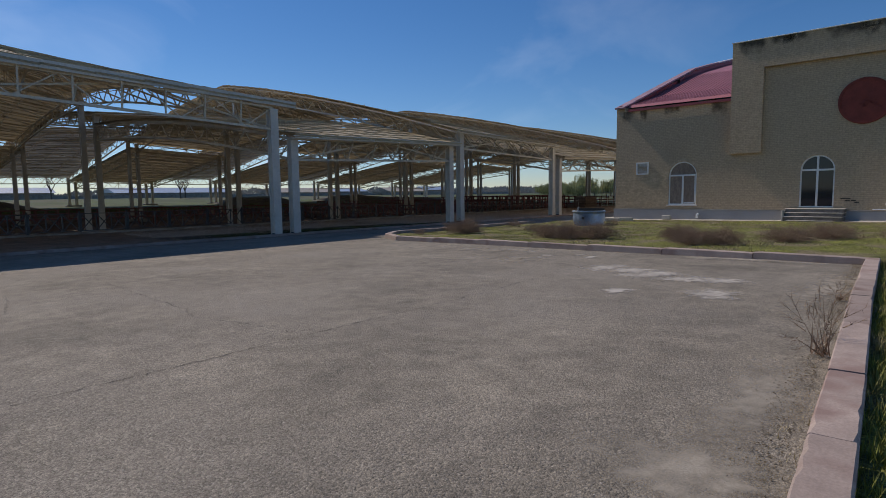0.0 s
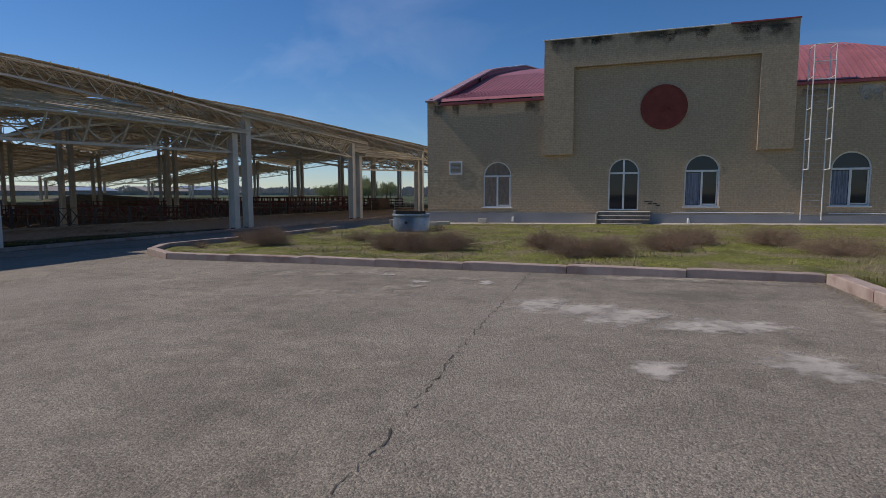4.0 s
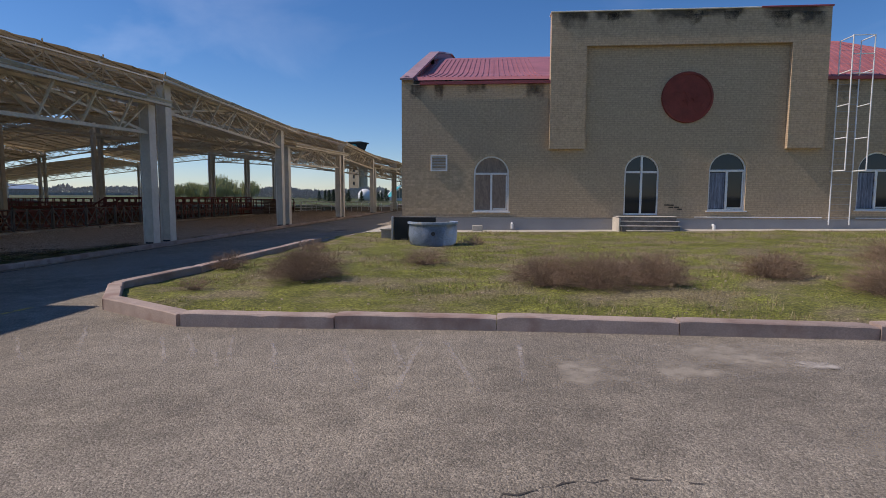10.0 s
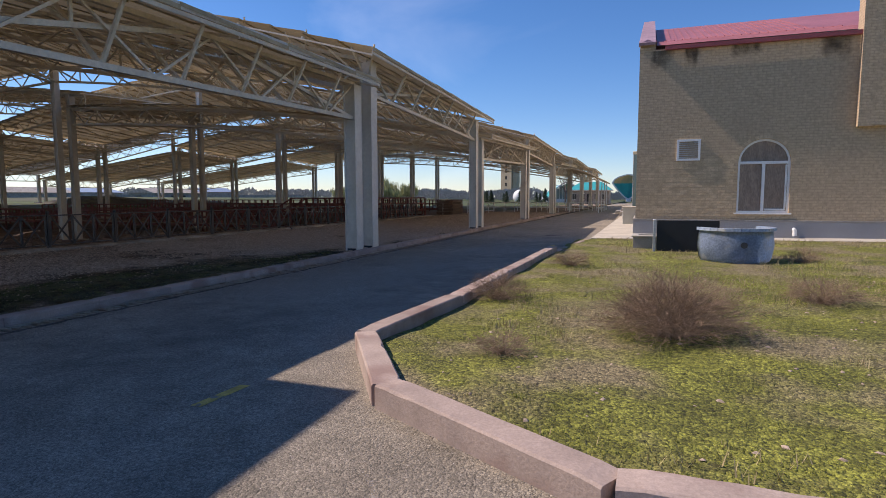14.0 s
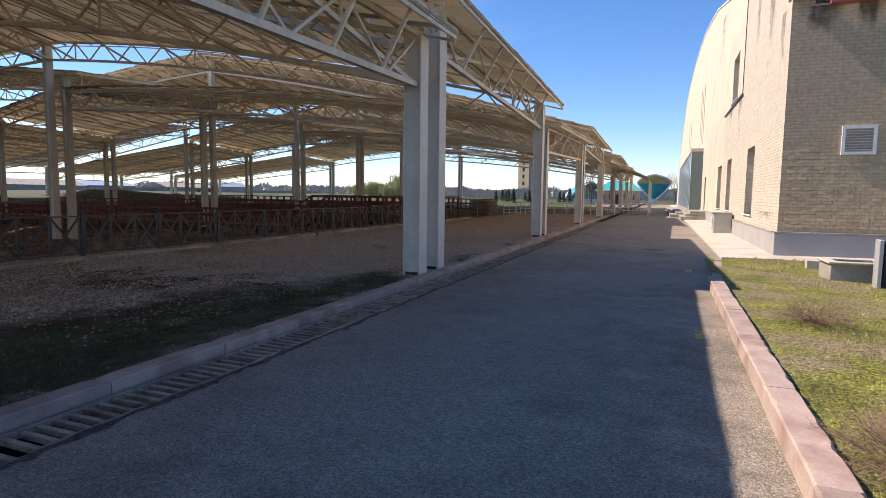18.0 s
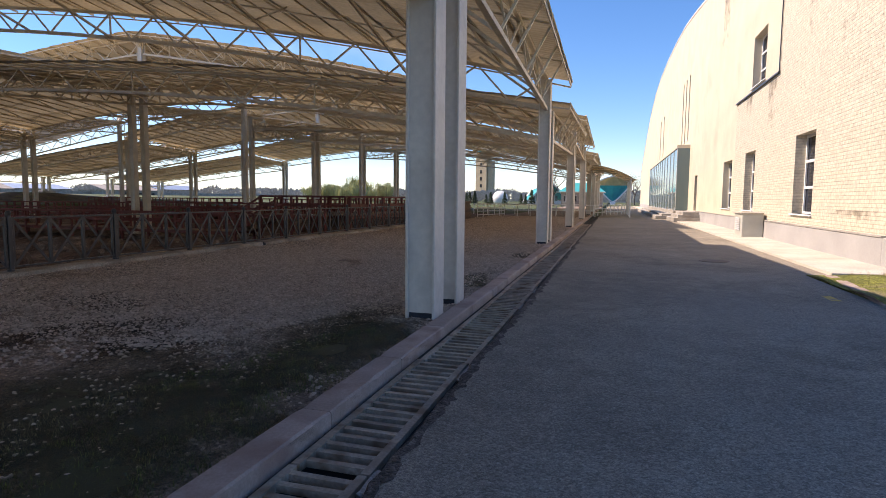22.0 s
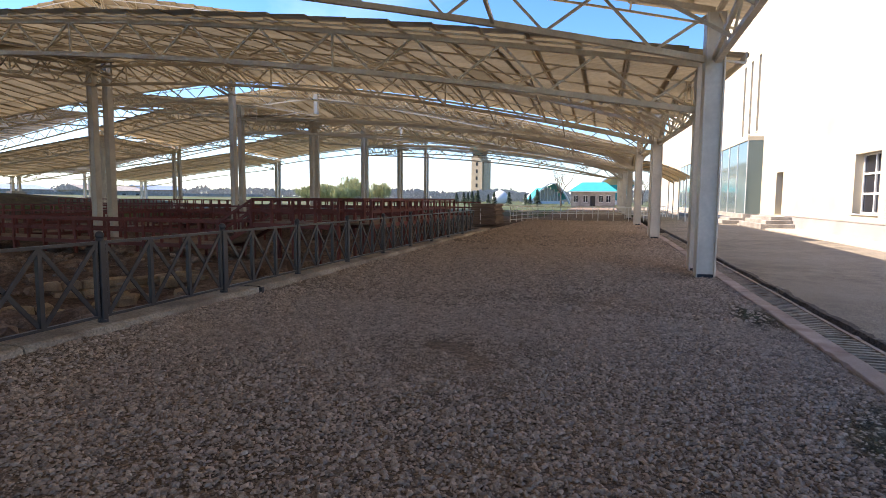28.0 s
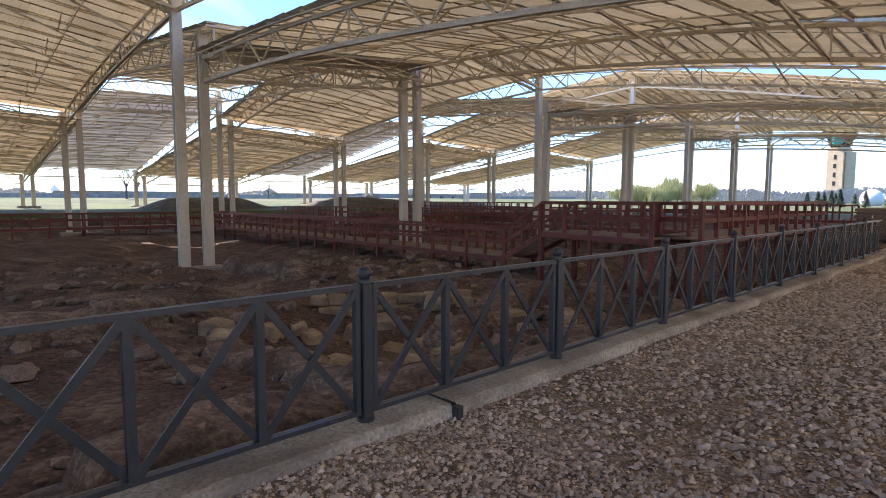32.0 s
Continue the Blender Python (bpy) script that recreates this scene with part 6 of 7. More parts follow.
def shrub(x, y, r, h, n, seed, label, thick=0.0016):
    """A dry bush: a rounded haze of fine branching twigs that fan out from the root."""
    rng = np.random.default_rng(seed)
    z0 = lawn_z(x, y) - 0.02
    a, e = rng.uniform(0, 6.283, n), np.arcsin(rng.uniform(0.02, 1.0, n))
    k = rng.uniform(0.5, 1.0, n) ** 0.6
    lump = 1 + 0.13 * np.sin(3 * a + seed) + 0.1 * np.sin(5 * a + 2 * seed) * np.cos(e)
    root = np.stack([x + rng.normal(0, r * 0.1, n), y + rng.normal(0, r * 0.1, n), np.full(n, z0)], -1)
    tip = np.stack([x + np.cos(a) * np.cos(e) * r * k * lump, y + np.sin(a) * np.cos(e) * r * k * lump, z0 + 0.06 + np.sin(e) * h * k * lump], -1)
    mid = root * 0.45 + tip * 0.55 + np.array([0, 0, 0.1 * h]) + rng.normal(0, 0.05 * r, (n, 3))
    P, Q, W = [root, mid], [mid, tip], [np.full(n, thick * 2.2), np.full(n, thick * 1.4)]
    for _ in range(8):
        b = mid + (tip - mid) * rng.uniform(-0.2, 1.0, (n, 1))
        P.append(b), Q.append(b + (tip - root) * rng.uniform(0.05, 0.16, (n, 1)) + rng.normal(0, 0.075 * r, (n, 3))), W.append(np.full(n, thick))
    owner = thing("dry_shrub", label, "shrub", "dry shrubs", (0, 0, 0))
    for name, lo, hi in (("stem_mass", 0, 2), ("twig_mass", 2, 10)):
        p, q, w = np.concatenate(P[lo:hi]), np.concatenate(Q[lo:hi]), np.concatenate(W[lo:hi])[:, None]
        q[:, 2] = np.maximum(q[:, 2], z0)
        d = q - p
        s = np.cross(d, rng.normal(size=d.shape))
        s = s / (np.linalg.norm(s, axis=1, keepdims=True) + 1e-9) * w
        u = np.cross(d, s)
        u = u / (np.linalg.norm(u, axis=1, keepdims=True) + 1e-9) * w
        verts = np.stack([p + s, p - 0.5 * s + 0.87 * u, p - 0.5 * s - 0.87 * u, q], 1).reshape(-1, 3)
        faces = (np.array([(0, 1, 3), (1, 2, 3), (2, 0, 3)])[None] + (np.arange(len(p)) * 4)[:, None, None]).reshape(-1, 3)
        tagged(raw(name, verts.tolist(), faces.tolist(), TWIG, owner), kind="stuff")
    return owner


SHRUBS = [(-15.7, 20.8, 0.85, 0.72, 560), (-18.1, 22.6, 0.55, 0.45, 150), (-10.95, 20.3, 0.75, 0.6, 400), (-10.05, 20.1, 0.8, 0.68, 440), (-9.05, 20.3, 0.78, 0.64, 420), (-6.45, 21.35, 0.75, 0.58, 380),
          (-5.45, 19.6, 0.72, 0.56, 360), (-4.6, 19.7, 0.75, 0.56, 360), (-3.2, 21.6, 0.85, 0.58, 340), (-2.4, 23.8, 1.0, 0.6, 360), (-0.2, 23.8, 1.0, 0.55, 320), (0.9, 21.4, 1.1, 0.5, 300), (-13.6, 23.4, 0.6, 0.4, 150), (-17.6, 27.3, 0.5, 0.35, 120), (-12.6, 29.0, 0.5, 0.35, 100), (-17.3, 19.5, 0.35, 0.22, 70), (4.2, 23, 1.0, 0.6, 220)]
for i, (x, y, r, h, n) in enumerate(SHRUBS):
    shrub(x, y, r * 1.12, h * 0.98, int(n * 2.1), 40 + i, "round dry brown tumbleweed bush in the grass" if n > 200 else "small dry twiggy weed in the grass")
shrub(-0.28, 7.65, 0.5, 0.75, 26, 71, "tall thin dry weed beside the kerb", 0.003)
shrub(-0.55, 11.2, 0.3, 0.3, 22, 72, "small dry twiggy weed in the grass", 0.002)

# ---- half tank and panel in the grass ----
tank = thing("broken_tank", "half of a broken blue-grey steel tank standing in grass", "tank")
bm = bmesh.new()
cx, cy, R = -14.0, 29.2, 0.85
ring = [(cx + R * math.cos(a), cy + R * math.sin(a)) for a in [math.radians(195 + i * 11) for i in range(20)]]
for j, (z, k) in enumerate(((-0.1, 0.84), (0.1, 0.95), (0.36, 1.0), (0.6, 0.98), (0.74, 0.95))):
    for i, (x, y) in enumerate(ring):
        bm.verts.new((cx + (x - cx) * k, cy + (y - cy) * k, z))
bm.verts.ensure_lookup_table()
for j in range(4):
    for i in range(19):
        bm.faces.new((bm.verts[j * 20 + i], bm.verts[j * 20 + i + 1], bm.verts[(j + 1) * 20 + i + 1], bm.verts[(j + 1) * 20 + i]))
bmesh.ops.solidify(bm, geom=bm.faces[:], thickness=0.04)
part("shell", bm, RING, tank, smooth=True)
bm = bmesh.new()
for (x0, y0), (x1, y1) in zip(ring, ring[1:]):
    beam(bm, (cx + (x0 - cx) * 0.96, cy + (y0 - cy) * 0.96, 0.76), (cx + (x1 - cx) * 0.96, cy + (y1 - cy) * 0.96, 0.76), 0.12, 0.07)
part("rim", bm, RING, tank, "rolled rim of the tank")
bm = bmesh.new()
tube(bm, (cx + 0.1, cy - R - 0.04, 0.42), (cx + 0.1, cy - R + 0.04, 0.42), 0.07, 14)
part("lug", bm, IRON, tank)
bm = bmesh.new()
box(bm, (-15.7, 31.2, -0.05), (-14.1, 31.26, 0.86), 0.008)
panel = tagged(part("steel_panel", bm, DARK_IN), "dark steel panel standing behind the broken tank", "panel")
bm = bmesh.new()
box(bm, (-15.8, 31.15, -0.05), (-15.73, 31.4, 0.88), 0.008)
part("edge_strip", bm, GALV, panel)
bm = bmesh.new()
box(bm, (-12.9, 36.6, 0.02), (-12.4, 36.9, 0.28), 0.02)
tagged(part("concrete_block", bm, APRON), "small pale concrete block by the brick wall", "block")
for x in (-11.0, -1.6):
    bm = bmesh.new()
    tube(bm, (x, 37.3, 0.12), (x, 37.3, 0.34), 0.07, 12)
    tube(bm, (x, 37.3, 0.3), (x, 37.5, 0.36), 0.06, 12)
    tagged(part("drain_pipe", bm, WHITE), "short pale pipe bend at the foot of the wall", "pipe")
trough = thing("concrete_trough", "grey concrete trough with a pale rim by the hall corner", "trough")
for lo, hi in (((-16.35, 31.95, -0.15), (-15.3, 32.05, 0.32)), ((-16.35, 32.75, -0.15), (-15.3, 32.85, 0.32)), ((-16.35, 32.05, -0.15), (-16.25, 32.75, 0.32)), ((-15.4, 32.05, -0.15), (-15.3, 32.75, 0.32))):
    bm = bmesh.new()
    box(bm, lo, hi, 0.01)
    part("side", bm, CONCRETE, trough)
for lo, hi in (((-16.4, 31.9, 0.32), (-15.24, 32.1, 0.37)), ((-16.4, 32.7, 0.32), (-15.24, 32.9, 0.37)), ((-16.4, 32.1, 0.32), (-16.2, 32.7, 0.37)), ((-15.44, 32.1, 0.32), (-15.24, 32.7, 0.37))):
    bm = bmesh.new()
    box(bm, lo, hi, 0.012)
    part("rim", bm, APRON, trough, "pale worn rim")
for x0, x1, y in ((-16.3, -14.6, 34.2), (-15.4, -14.2, 35.2)):
    bm = bmesh.new()
    box(bm, (x0, y, -0.05), (x1, y + 0.16, 0.16), 0.012)
    tagged(part("concrete_beam", bm, APRON), "short pale concrete beam lying by the hall corner", "beam", "loose beams")

# ---- things by the cream wall ----
unit = thing("equipment_box", "grey rendered equipment box with a louvred grille", "equipment box")
bm = bmesh.new()
box(bm, (-17.27, 48.25, -0.1), (-16.5, 49.75, 0.9), 0.015)
part("body", bm, ACBOX, unit)
bm = bmesh.new()
box(bm, (-17.33, 48.19, 0.9), (-16.5, 49.81, 0.96), 0.01)
part("lid", bm, APRON, unit)
for i in range(7):
    bm = bmesh.new()
    beam(bm, (-17.29, 48.6, 0.25 + i * 0.075), (-17.29, 49.4, 0.25 + i * 0.075), 0.03, 0.05)
    part("louvre_slat", bm, LOUVRE, unit)
side_steps = thing("side_steps", "dark grey stone steps up to the side door", "steps")
for i in range(3):
    bm = bmesh.new()
    box(bm, (-18.2 + 0.32 * i, 65.4 + 0.3 * i, -0.1), (-16.49 - 0.004 * i, 70.8 - 0.05 * i, 0.2 * (i + 1)), 0.015)
    part("step", bm, CONCRETE, side_steps)
bay_steps = thing("bay_steps", "long low stone steps before the glazed bay", "steps")
for i in range(2):
    bm = bmesh.new()
    box(bm, (-18.9 + 0.5 * i, 72.5 + 0.3 * i, -0.1), (-17.52 - 0.01 * i, 107 - 0.3 * i, 0.16 * (i + 1)), 0.02)
    part("step", bm, CONCRETE, bay_steps)

def stone_mesh(seed):
    """A weathered, roughly squared block."""
    rng_s = random.Random(seed)
    bm = bmesh.new()
    bmesh.ops.create_cube(bm, size=1)
    bmesh.ops.bevel(bm, geom=bm.edges[:], offset=0.13, segments=1, affect="EDGES")
    for v in bm.verts:
        v.co += Vector((rng_s.uniform(-0.07, 0.07), rng_s.uniform(-0.07, 0.07), rng_s.uniform(-0.07, 0.07)))
    me = bpy.data.meshes.new("stone_block")
    bm.to_mesh(me)
    bm.free()
    me.materials.append(LIMESTONE)
    return me


# remains of a dug-out stone wall in the pit
BLOCKS = [stone_mesh(i) for i in range(6)]
remains = thing("excavated_wall", "remains of a pale limestone wall in the dug earth", "stone wall", "", (0, 0, 0))
rng_w = random.Random(31)
foot, head = Vector((-43.9, 43.0, 0)), Vector((-40.9, 48.2, 0))
run = (head - foot).normalized()
out_ = Vector((run.y, -run.x, 0))
for row in range(4):
    u = rng_w.uniform(0, 0.3)
    while u < (head - foot).length - 0.5 * row * rng_w.uniform(0.3, 1.0):
        l, h = rng_w.uniform(0.45, 0.95), 0.3
        c = foot + run * (u + l / 2) + out_ * (0.16 * (3 - row) + rng_w.uniform(-0.08, 0.08))
        m = Matrix.Translation((c.x, c.y, -2.25 + row * 0.29 + rng_w.uniform(-0.03, 0.03))) @ Matrix.Rotation(math.atan2(run.y, run.x) + rng_w.uniform(-0.1, 0.1), 4, "Z") @ Matrix.Diagonal((l, rng_w.uniform(0.45, 0.65), h, 1))
        piece("stone_block", rng_w.choice(BLOCKS), remains, m)
        u += l + 0.02
fallen = thing("fallen_stone", "pale limestone block lying on the dug earth", "stone", "fallen stones", (-42, 42, pit_z(-42, 42)))
piece("block", BLOCKS[0], fallen, Matrix.Diagonal((0.6, 0.5, 0.4, 1)))
for _ in range(34):
    x, y, k = rng_w.uniform(-42.6, -36.5), rng_w.uniform(38.8, 46.4), rng_w.uniform(0.4, 1.25)
    copy_thing(fallen, Matrix.Translation((x, y, pit_z(x, y) + 0.06 * k)) @ Matrix.Rotation(rng_w.uniform(0, 6.28), 4, "Z") @ Matrix.Rotation(rng_w.uniform(-0.3, 0.3), 4, "X") @ Matrix.Scale(k, 4))

scatter("pit_rubble", [(x, y, pit_z(x, y) + r * 0.2, r) for x, y, r in zip(rub.uniform(-58, -33.2, 7000), rub.uniform(8, 60, 7000), 0.03 + 0.24 * rub.random(7000) ** 6)], ICO_V, ICO_F, RUBBLE, "lumps of earth and rubble on the pit floor", "rubble", 0.6, seed=7)


# ---- eroded earth walls left standing in the dig ----
def baulk(pts, h, w, seed):
    """A worn bank of earth: a swept mound with steep ragged sides and a flattish top."""
    verts, faces = [], []
    rows = []
    for (x0, y0), (x1, y1) in zip(pts, pts[1:]):
        n = max(3, int(math.hypot(x1 - x0, y1 - y0) / 0.16))
        d = Vector((x1 - x0, y1 - y0, 0)).normalized()
        rows += [(x0 + (x1 - x0) * i / n, y0 + (y1 - y0) * i / n, d) for i in range(n)]
    prof = ((-0.62, 0.0), (-0.52, 0.3), (-0.47, 0.62), (-0.4, 0.9), (-0.2, 1.0), (0.1, 1.03), (0.34, 0.95), (0.44, 0.7), (0.5, 0.35), (0.62, 0.0))
    for j, (x, y, d) in enumerate(rows):
        end = min(1.0, j / 3, (len(rows) - 1 - j) / 3)
        base = pit_z(x, y) - 0.15
        for u, k in prof:
            v = Vector((x * 1.3, y * 1.3, u * 2 + k * 2 + seed))
            r = noise.noise(v) + 0.5 * noise.noise(v * 3.3)
            px, py = x - d.y * u * w * (1 + 0.35 * r), y + d.x * u * w * (1 + 0.35 * r)
            verts.append((px + 0.1 * noise.noise(v * 2.1), py + 0.1 * noise.noise(v * 2.7), base + k * h * end * (0.8 + 0.3 * noise.noise(Vector((x * 0.7, y * 0.7, seed)))) + 0.07 * r * k))
    m = len(prof)
    for j in range(len(rows) - 1):
        for i in range(m - 1):
            a = j * m + i
            faces.append((a, a + 1, a + m + 1, a + m))
    return tagged(raw("earth_bank", verts, faces, BANK, smooth=True), "eroded brown earth bank remaining in the dig", "earth bank", "earth banks")


for i, (pts, h, w) in enumerate(((((-34.3, 34.0), (-34.6, 37.5), (-34.2, 41.5), (-34.6, 45.0)), 0.85, 1.0), (((-34.4, 38.6), (-37.5, 39.3), (-40.5, 38.8)), 0.75, 0.9), (((-38.6, 43.0), (-39.2, 47.0), (-38.4, 50.5)), 0.8, 1.2), (((-36.4, 30.0), (-39.5, 31.2), (-43.5, 30.6)), 0.8, 1.1), (((-42.5, 34.5), (-43.0, 38.0), (-46.5, 40.0)), 0.9, 1.3), (((-47.5, 44.8), (-51.0, 46.0), (-55.0, 45.4)), 0.8, 1.1), (((-35.0, 47.5), (-36.4, 50.4)), 0.7, 0.9))):
    baulk(pts, h, w, i * 3.7)

# ---- lane end: canopy, barriers, ticket house ----
canopy = thing("entrance_canopy", "small arched cream canopy on thin posts over the lane edge", "canopy")
bm = bmesh.new()
rows = []
for y in (76.0, 89.0):
    rows.append([bm.verts.new((-24.6 + 4.2 * i / 10, y, 4.55 - 1.35 * (i / 10) ** 2)) for i in range(11)])
for i in range(10):
    bm.faces.new((rows[0][i], rows[0][i + 1], rows[1][i + 1], rows[1][i]))
bmesh.ops.solidify(bm, geom=bm.faces[:], thickness=0.08)
part("roof_sheet", bm, SHEET, canopy)
for y in (76.4, 80.6, 84.6, 88.6):
    bm = bmesh.new()
    tube(bm, (-20.8, y, -0.15), (-20.8, y, 3.3), 0.05, 10)
    part("post", bm, UPVC, canopy)
    bm = bmesh.new()
    for i in range(10):
        beam(bm, (-24.6 + 4.2 * i / 10, y, 4.47 - 1.35 * (i / 10) ** 2), (-24.6 + 4.2 * (i + 1) / 10, y, 4.47 - 1.35 * ((i + 1) / 10) ** 2), 0.06, 0.08)
    part("rib", bm, STEEL, canopy)


def barrier(p, q, n, label, rails=(1.05, 0.72, 0.4)):
    """A pale tubular railing between two points of the gravel."""
    owner = thing("pipe_railing", label, "railing", "pipe railings")
    p, q = Vector((*p, -0.15)), Vector((*q, -0.15))
    for h in rails:
        bm = bmesh.new()
        tube(bm, p + Vector((0, 0, h)), q + Vector((0, 0, h)), 0.025, 6)
        part("rail", bm, UPVC, owner)
    for i in range(n + 1):
        c = p + (q - p) * i / n
        bm = bmesh.new()
        tube(bm, c, c + Vector((0, 0, rails[0])), 0.03, 6)
        part("post", bm, UPVC, owner)
    return owner


barrier((-33.2, 69.6), (-31.8, 74.6), 5, "white tubular railing at the gravel's end", (1.1, 0.8, 0.5, 0.2))
barrier((-31.8, 74.6), (-23.8, 76.0), 7, "white tubular railing across the gravel's end", (1.05, 0.55))
barrier((-36, 80), (-25, 82), 8, "white tubular railing across the gravel's end", (1.05, 0.55))
barrier((-34.6, 66.0), (-33.9, 68.5), 3, "white tubular railing beside the walkway", (1.0, 0.6, 0.25))
barrier((-24.0, 78), (-21.0, 88.5), 8, "white tubular railing under the canopy", (1.05, 0.7, 0.35))
timber = thing("timber_stack", "stack of dark weathered timber by the walkway", "timber stack")
random.seed(12)
for i in range(9):
    bm = bmesh.new()
    z = -0.15 + 0.15 * i
    box(bm, (-35.2 + random.uniform(-0.1, 0.1), 66.0 + random.uniform(-0.1, 0.1), z), (-33.6 + random.uniform(-0.1, 0.1), 69.0, z + 0.13), 0.01)
    part("beam", bm, DECK, timber)

house = thing("ticket_house", "low grey house with a turquoise sheet roof", "house")
bm = bmesh.new()
box(bm, (-33.6, 155, -0.3), (-24.5, 162, 3.0))
part("wall", bm, CONCRETE, house)
bm = bmesh.new()
box(bm, (-34.2, 154.3, 3.0), (-24, 162.6, 3.2), 0.02)
part("eave", bm, WHITE, house)
bm = bmesh.new()
v = [bm.verts.new(c) for c in ((-34.2, 154.3, 3.2), (-24, 154.3, 3.2), (-24, 162.6, 3.2), (-34.2, 162.6, 3.2), (-31.5, 158.4, 5.2), (-26.5, 158.4, 5.2))]
for f in ((0, 1, 5, 4), (1, 2, 5), (2, 3, 4, 5), (3, 0, 4)):
    bm.faces.new([v[i] for i in f])
part("roof", bm, TEAL, house)
for x in (-32.6, -30.6, -27.4, -25.9):
    bm = bmesh.new()
    box(bm, (x - 0.4, 154.94, 0.9), (x + 0.4, 155.02, 2.3))
    w = part("window", bm, GLASS, house)
    bm = bmesh.new()
    for lo, hi in (((x - 0.45, 154.9, 0.85), (x + 0.45, 154.95, 0.92)), ((x - 0.45, 154.9, 2.28), (x + 0.45, 154.95, 2.35)), ((x - 0.03, 154.9, 0.9), (x + 0.03, 154.95, 2.3))):
        box(bm, lo, hi)
    part("frame", bm, UPVC, w)
bm = bmesh.new()
box(bm, (-29.6, 154.93, -0.2), (-28.6, 155.02, 2.2))
part("door", bm, DARK_IN, house)

# ---- far buildings ----
def vault(cx, cy, w, h, turn, label):
    """A pavilion of two leaning white arches with a turquoise sheet stretched between them and glazing below."""
    owner = thing("arched_pavilion", label, "pavilion", "arched pavilions", (cx, cy, -0.3))
    owner.rotation_euler = (0, 0, turn)
    rows = []
    for lean, y, k in ((-0.55, -1.5, 1.0), (0.55, 4.0, 0.85)):
        pts = []
        for i in range(25):
            u = i / 12 - 1
            z = h * k * (1 - abs(u) ** 1.7)
            pts.append(Vector((w / 2 * u, y + lean * z * 0.6, z)))
        rows.append(pts)
        for i, (p, q) in enumerate(zip(pts, pts[1:])):
            bm = bmesh.new()
            beam(bm, p, q + (q - p) * 0.05, 0.55, 0.4)
            part("arch_segment", bm, WHITE, owner)
    for i in range(2, 22):
        if i in (11, 12):
            continue
        bm = bmesh.new()
        p, q, r, t_ = rows[0][i], rows[0][i + 1], rows[1][i + 1], rows[1][i]
        dip = Vector((0, 0, -0.25))
        m0, m1 = (p + t_) / 2 + dip, (q + r) / 2 + dip
        vs = [bm.verts.new(c) for c in (p, q, m1, m0, r, t_)]
        bm.faces.new((vs[0], vs[1], vs[2], vs[3])), bm.faces.new((vs[3], vs[2], vs[4], vs[5]))
        part("roof_sheet", bm, TEAL if i % 9 else WHITE, owner)
    for i in range(4, 20, 2):
        p, q = rows[0][i], rows[0][i + 2]
        bm = bmesh.new()
        vs = [bm.verts.new(c) for c in ((p.x + 0.1, 0.8, 0), (q.x - 0.1, 0.8, 0), (q.x - 0.1, 0.8, min(p.z, q.z) * 0.82), (p.x + 0.1, 0.8, min(p.z, q.z) * 0.82))]
        bm.faces.new(vs)
        part("glass_panel", bm, GLASS_T, owner)
        bm = bmesh.new()
        box(bm, (p.x - 0.12, 0.6, 0), (p.x + 0.12, 0.85, p.z * 0.86))
        part("mullion", bm, WHITE, owner)
    bm = bmesh.new()
    box(bm, (-w * 0.42, 0.3, 0), (w * 0.42, 0.9, 1.1))
    part("base_wall", bm, WHITE, owner)
    return owner


vault(-45.5, 230, 15, 7.2, 0.5, "white and turquoise pavilion of leaning arches")


def sail_canopy(cx, cy, w, h):
    """A tall entrance canopy: white arms that curve up from one foot, a turquoise sail between them and a cream head."""
    owner = thing("sail_canopy", "white-armed entrance canopy with a turquoise sail and cream head", "canopy", at=(cx, cy, -0.3))
    arm = [Vector((w / 2 * (i / 12) ** 0.9, 0.4 - 1.6 * (i / 12), 1.0 + h * 0.55 * (i / 12) ** 1.25)) for i in range(13)]
    top = [Vector((w / 2 * math.cos(math.pi / 2 * i / 10), -1.2, h * 0.64 + h * 0.3 * (math.sin(math.pi / 2 * i / 10) * 0.6 + 0.4 * i / 10))) for i in range(11)]
    for side in (-1, 1):
        flip = lambda p: Vector((p.x * side, p.y, p.z))
        for name, line in (("arm", arm), ("top_arch", top)):
            bm = bmesh.new()
            for p, q in zip(line, line[1:]):
                beam(bm, flip(p), flip(q) + (flip(q) - flip(p)) * 0.05, 0.5, 0.4)
            part(name, bm, WHITE, owner)
    for name, material, rows in (("sail", TEAL, [(p.x, p.y + 0.3 + 0.5 * math.sin(3 * i / 12), p.z) for i, p in enumerate(arm)]), ("head", CREAM_SAIL, [(p.x, p.y + 0.15, p.z) for p in top])):
        bm = bmesh.new()
        edge = [[bm.verts.new((x * k, y + 0.9 * (1 - k * k), z)) for k in (-1, -0.5, 0, 0.5, 1)] for x, y, z in rows if x > 0.05]
        for a, b in zip(edge, edge[1:]):
            for i in range(4):
                bm.faces.new((a[i], a[i + 1], b[i + 1], b[i]))
        bmesh.ops.solidify(bm, geom=bm.faces[:], thickness=0.12)
        part(name, bm, material, owner)
    bm = bmesh.new()
    box(bm, (-0.9, -0.3, 0), (0.9, 1.2, 0.9), 0.08)
    part("foot", bm, WHITE, owner)
    return owner


sail_canopy(-22.3, 230, 11.0, 10.4)

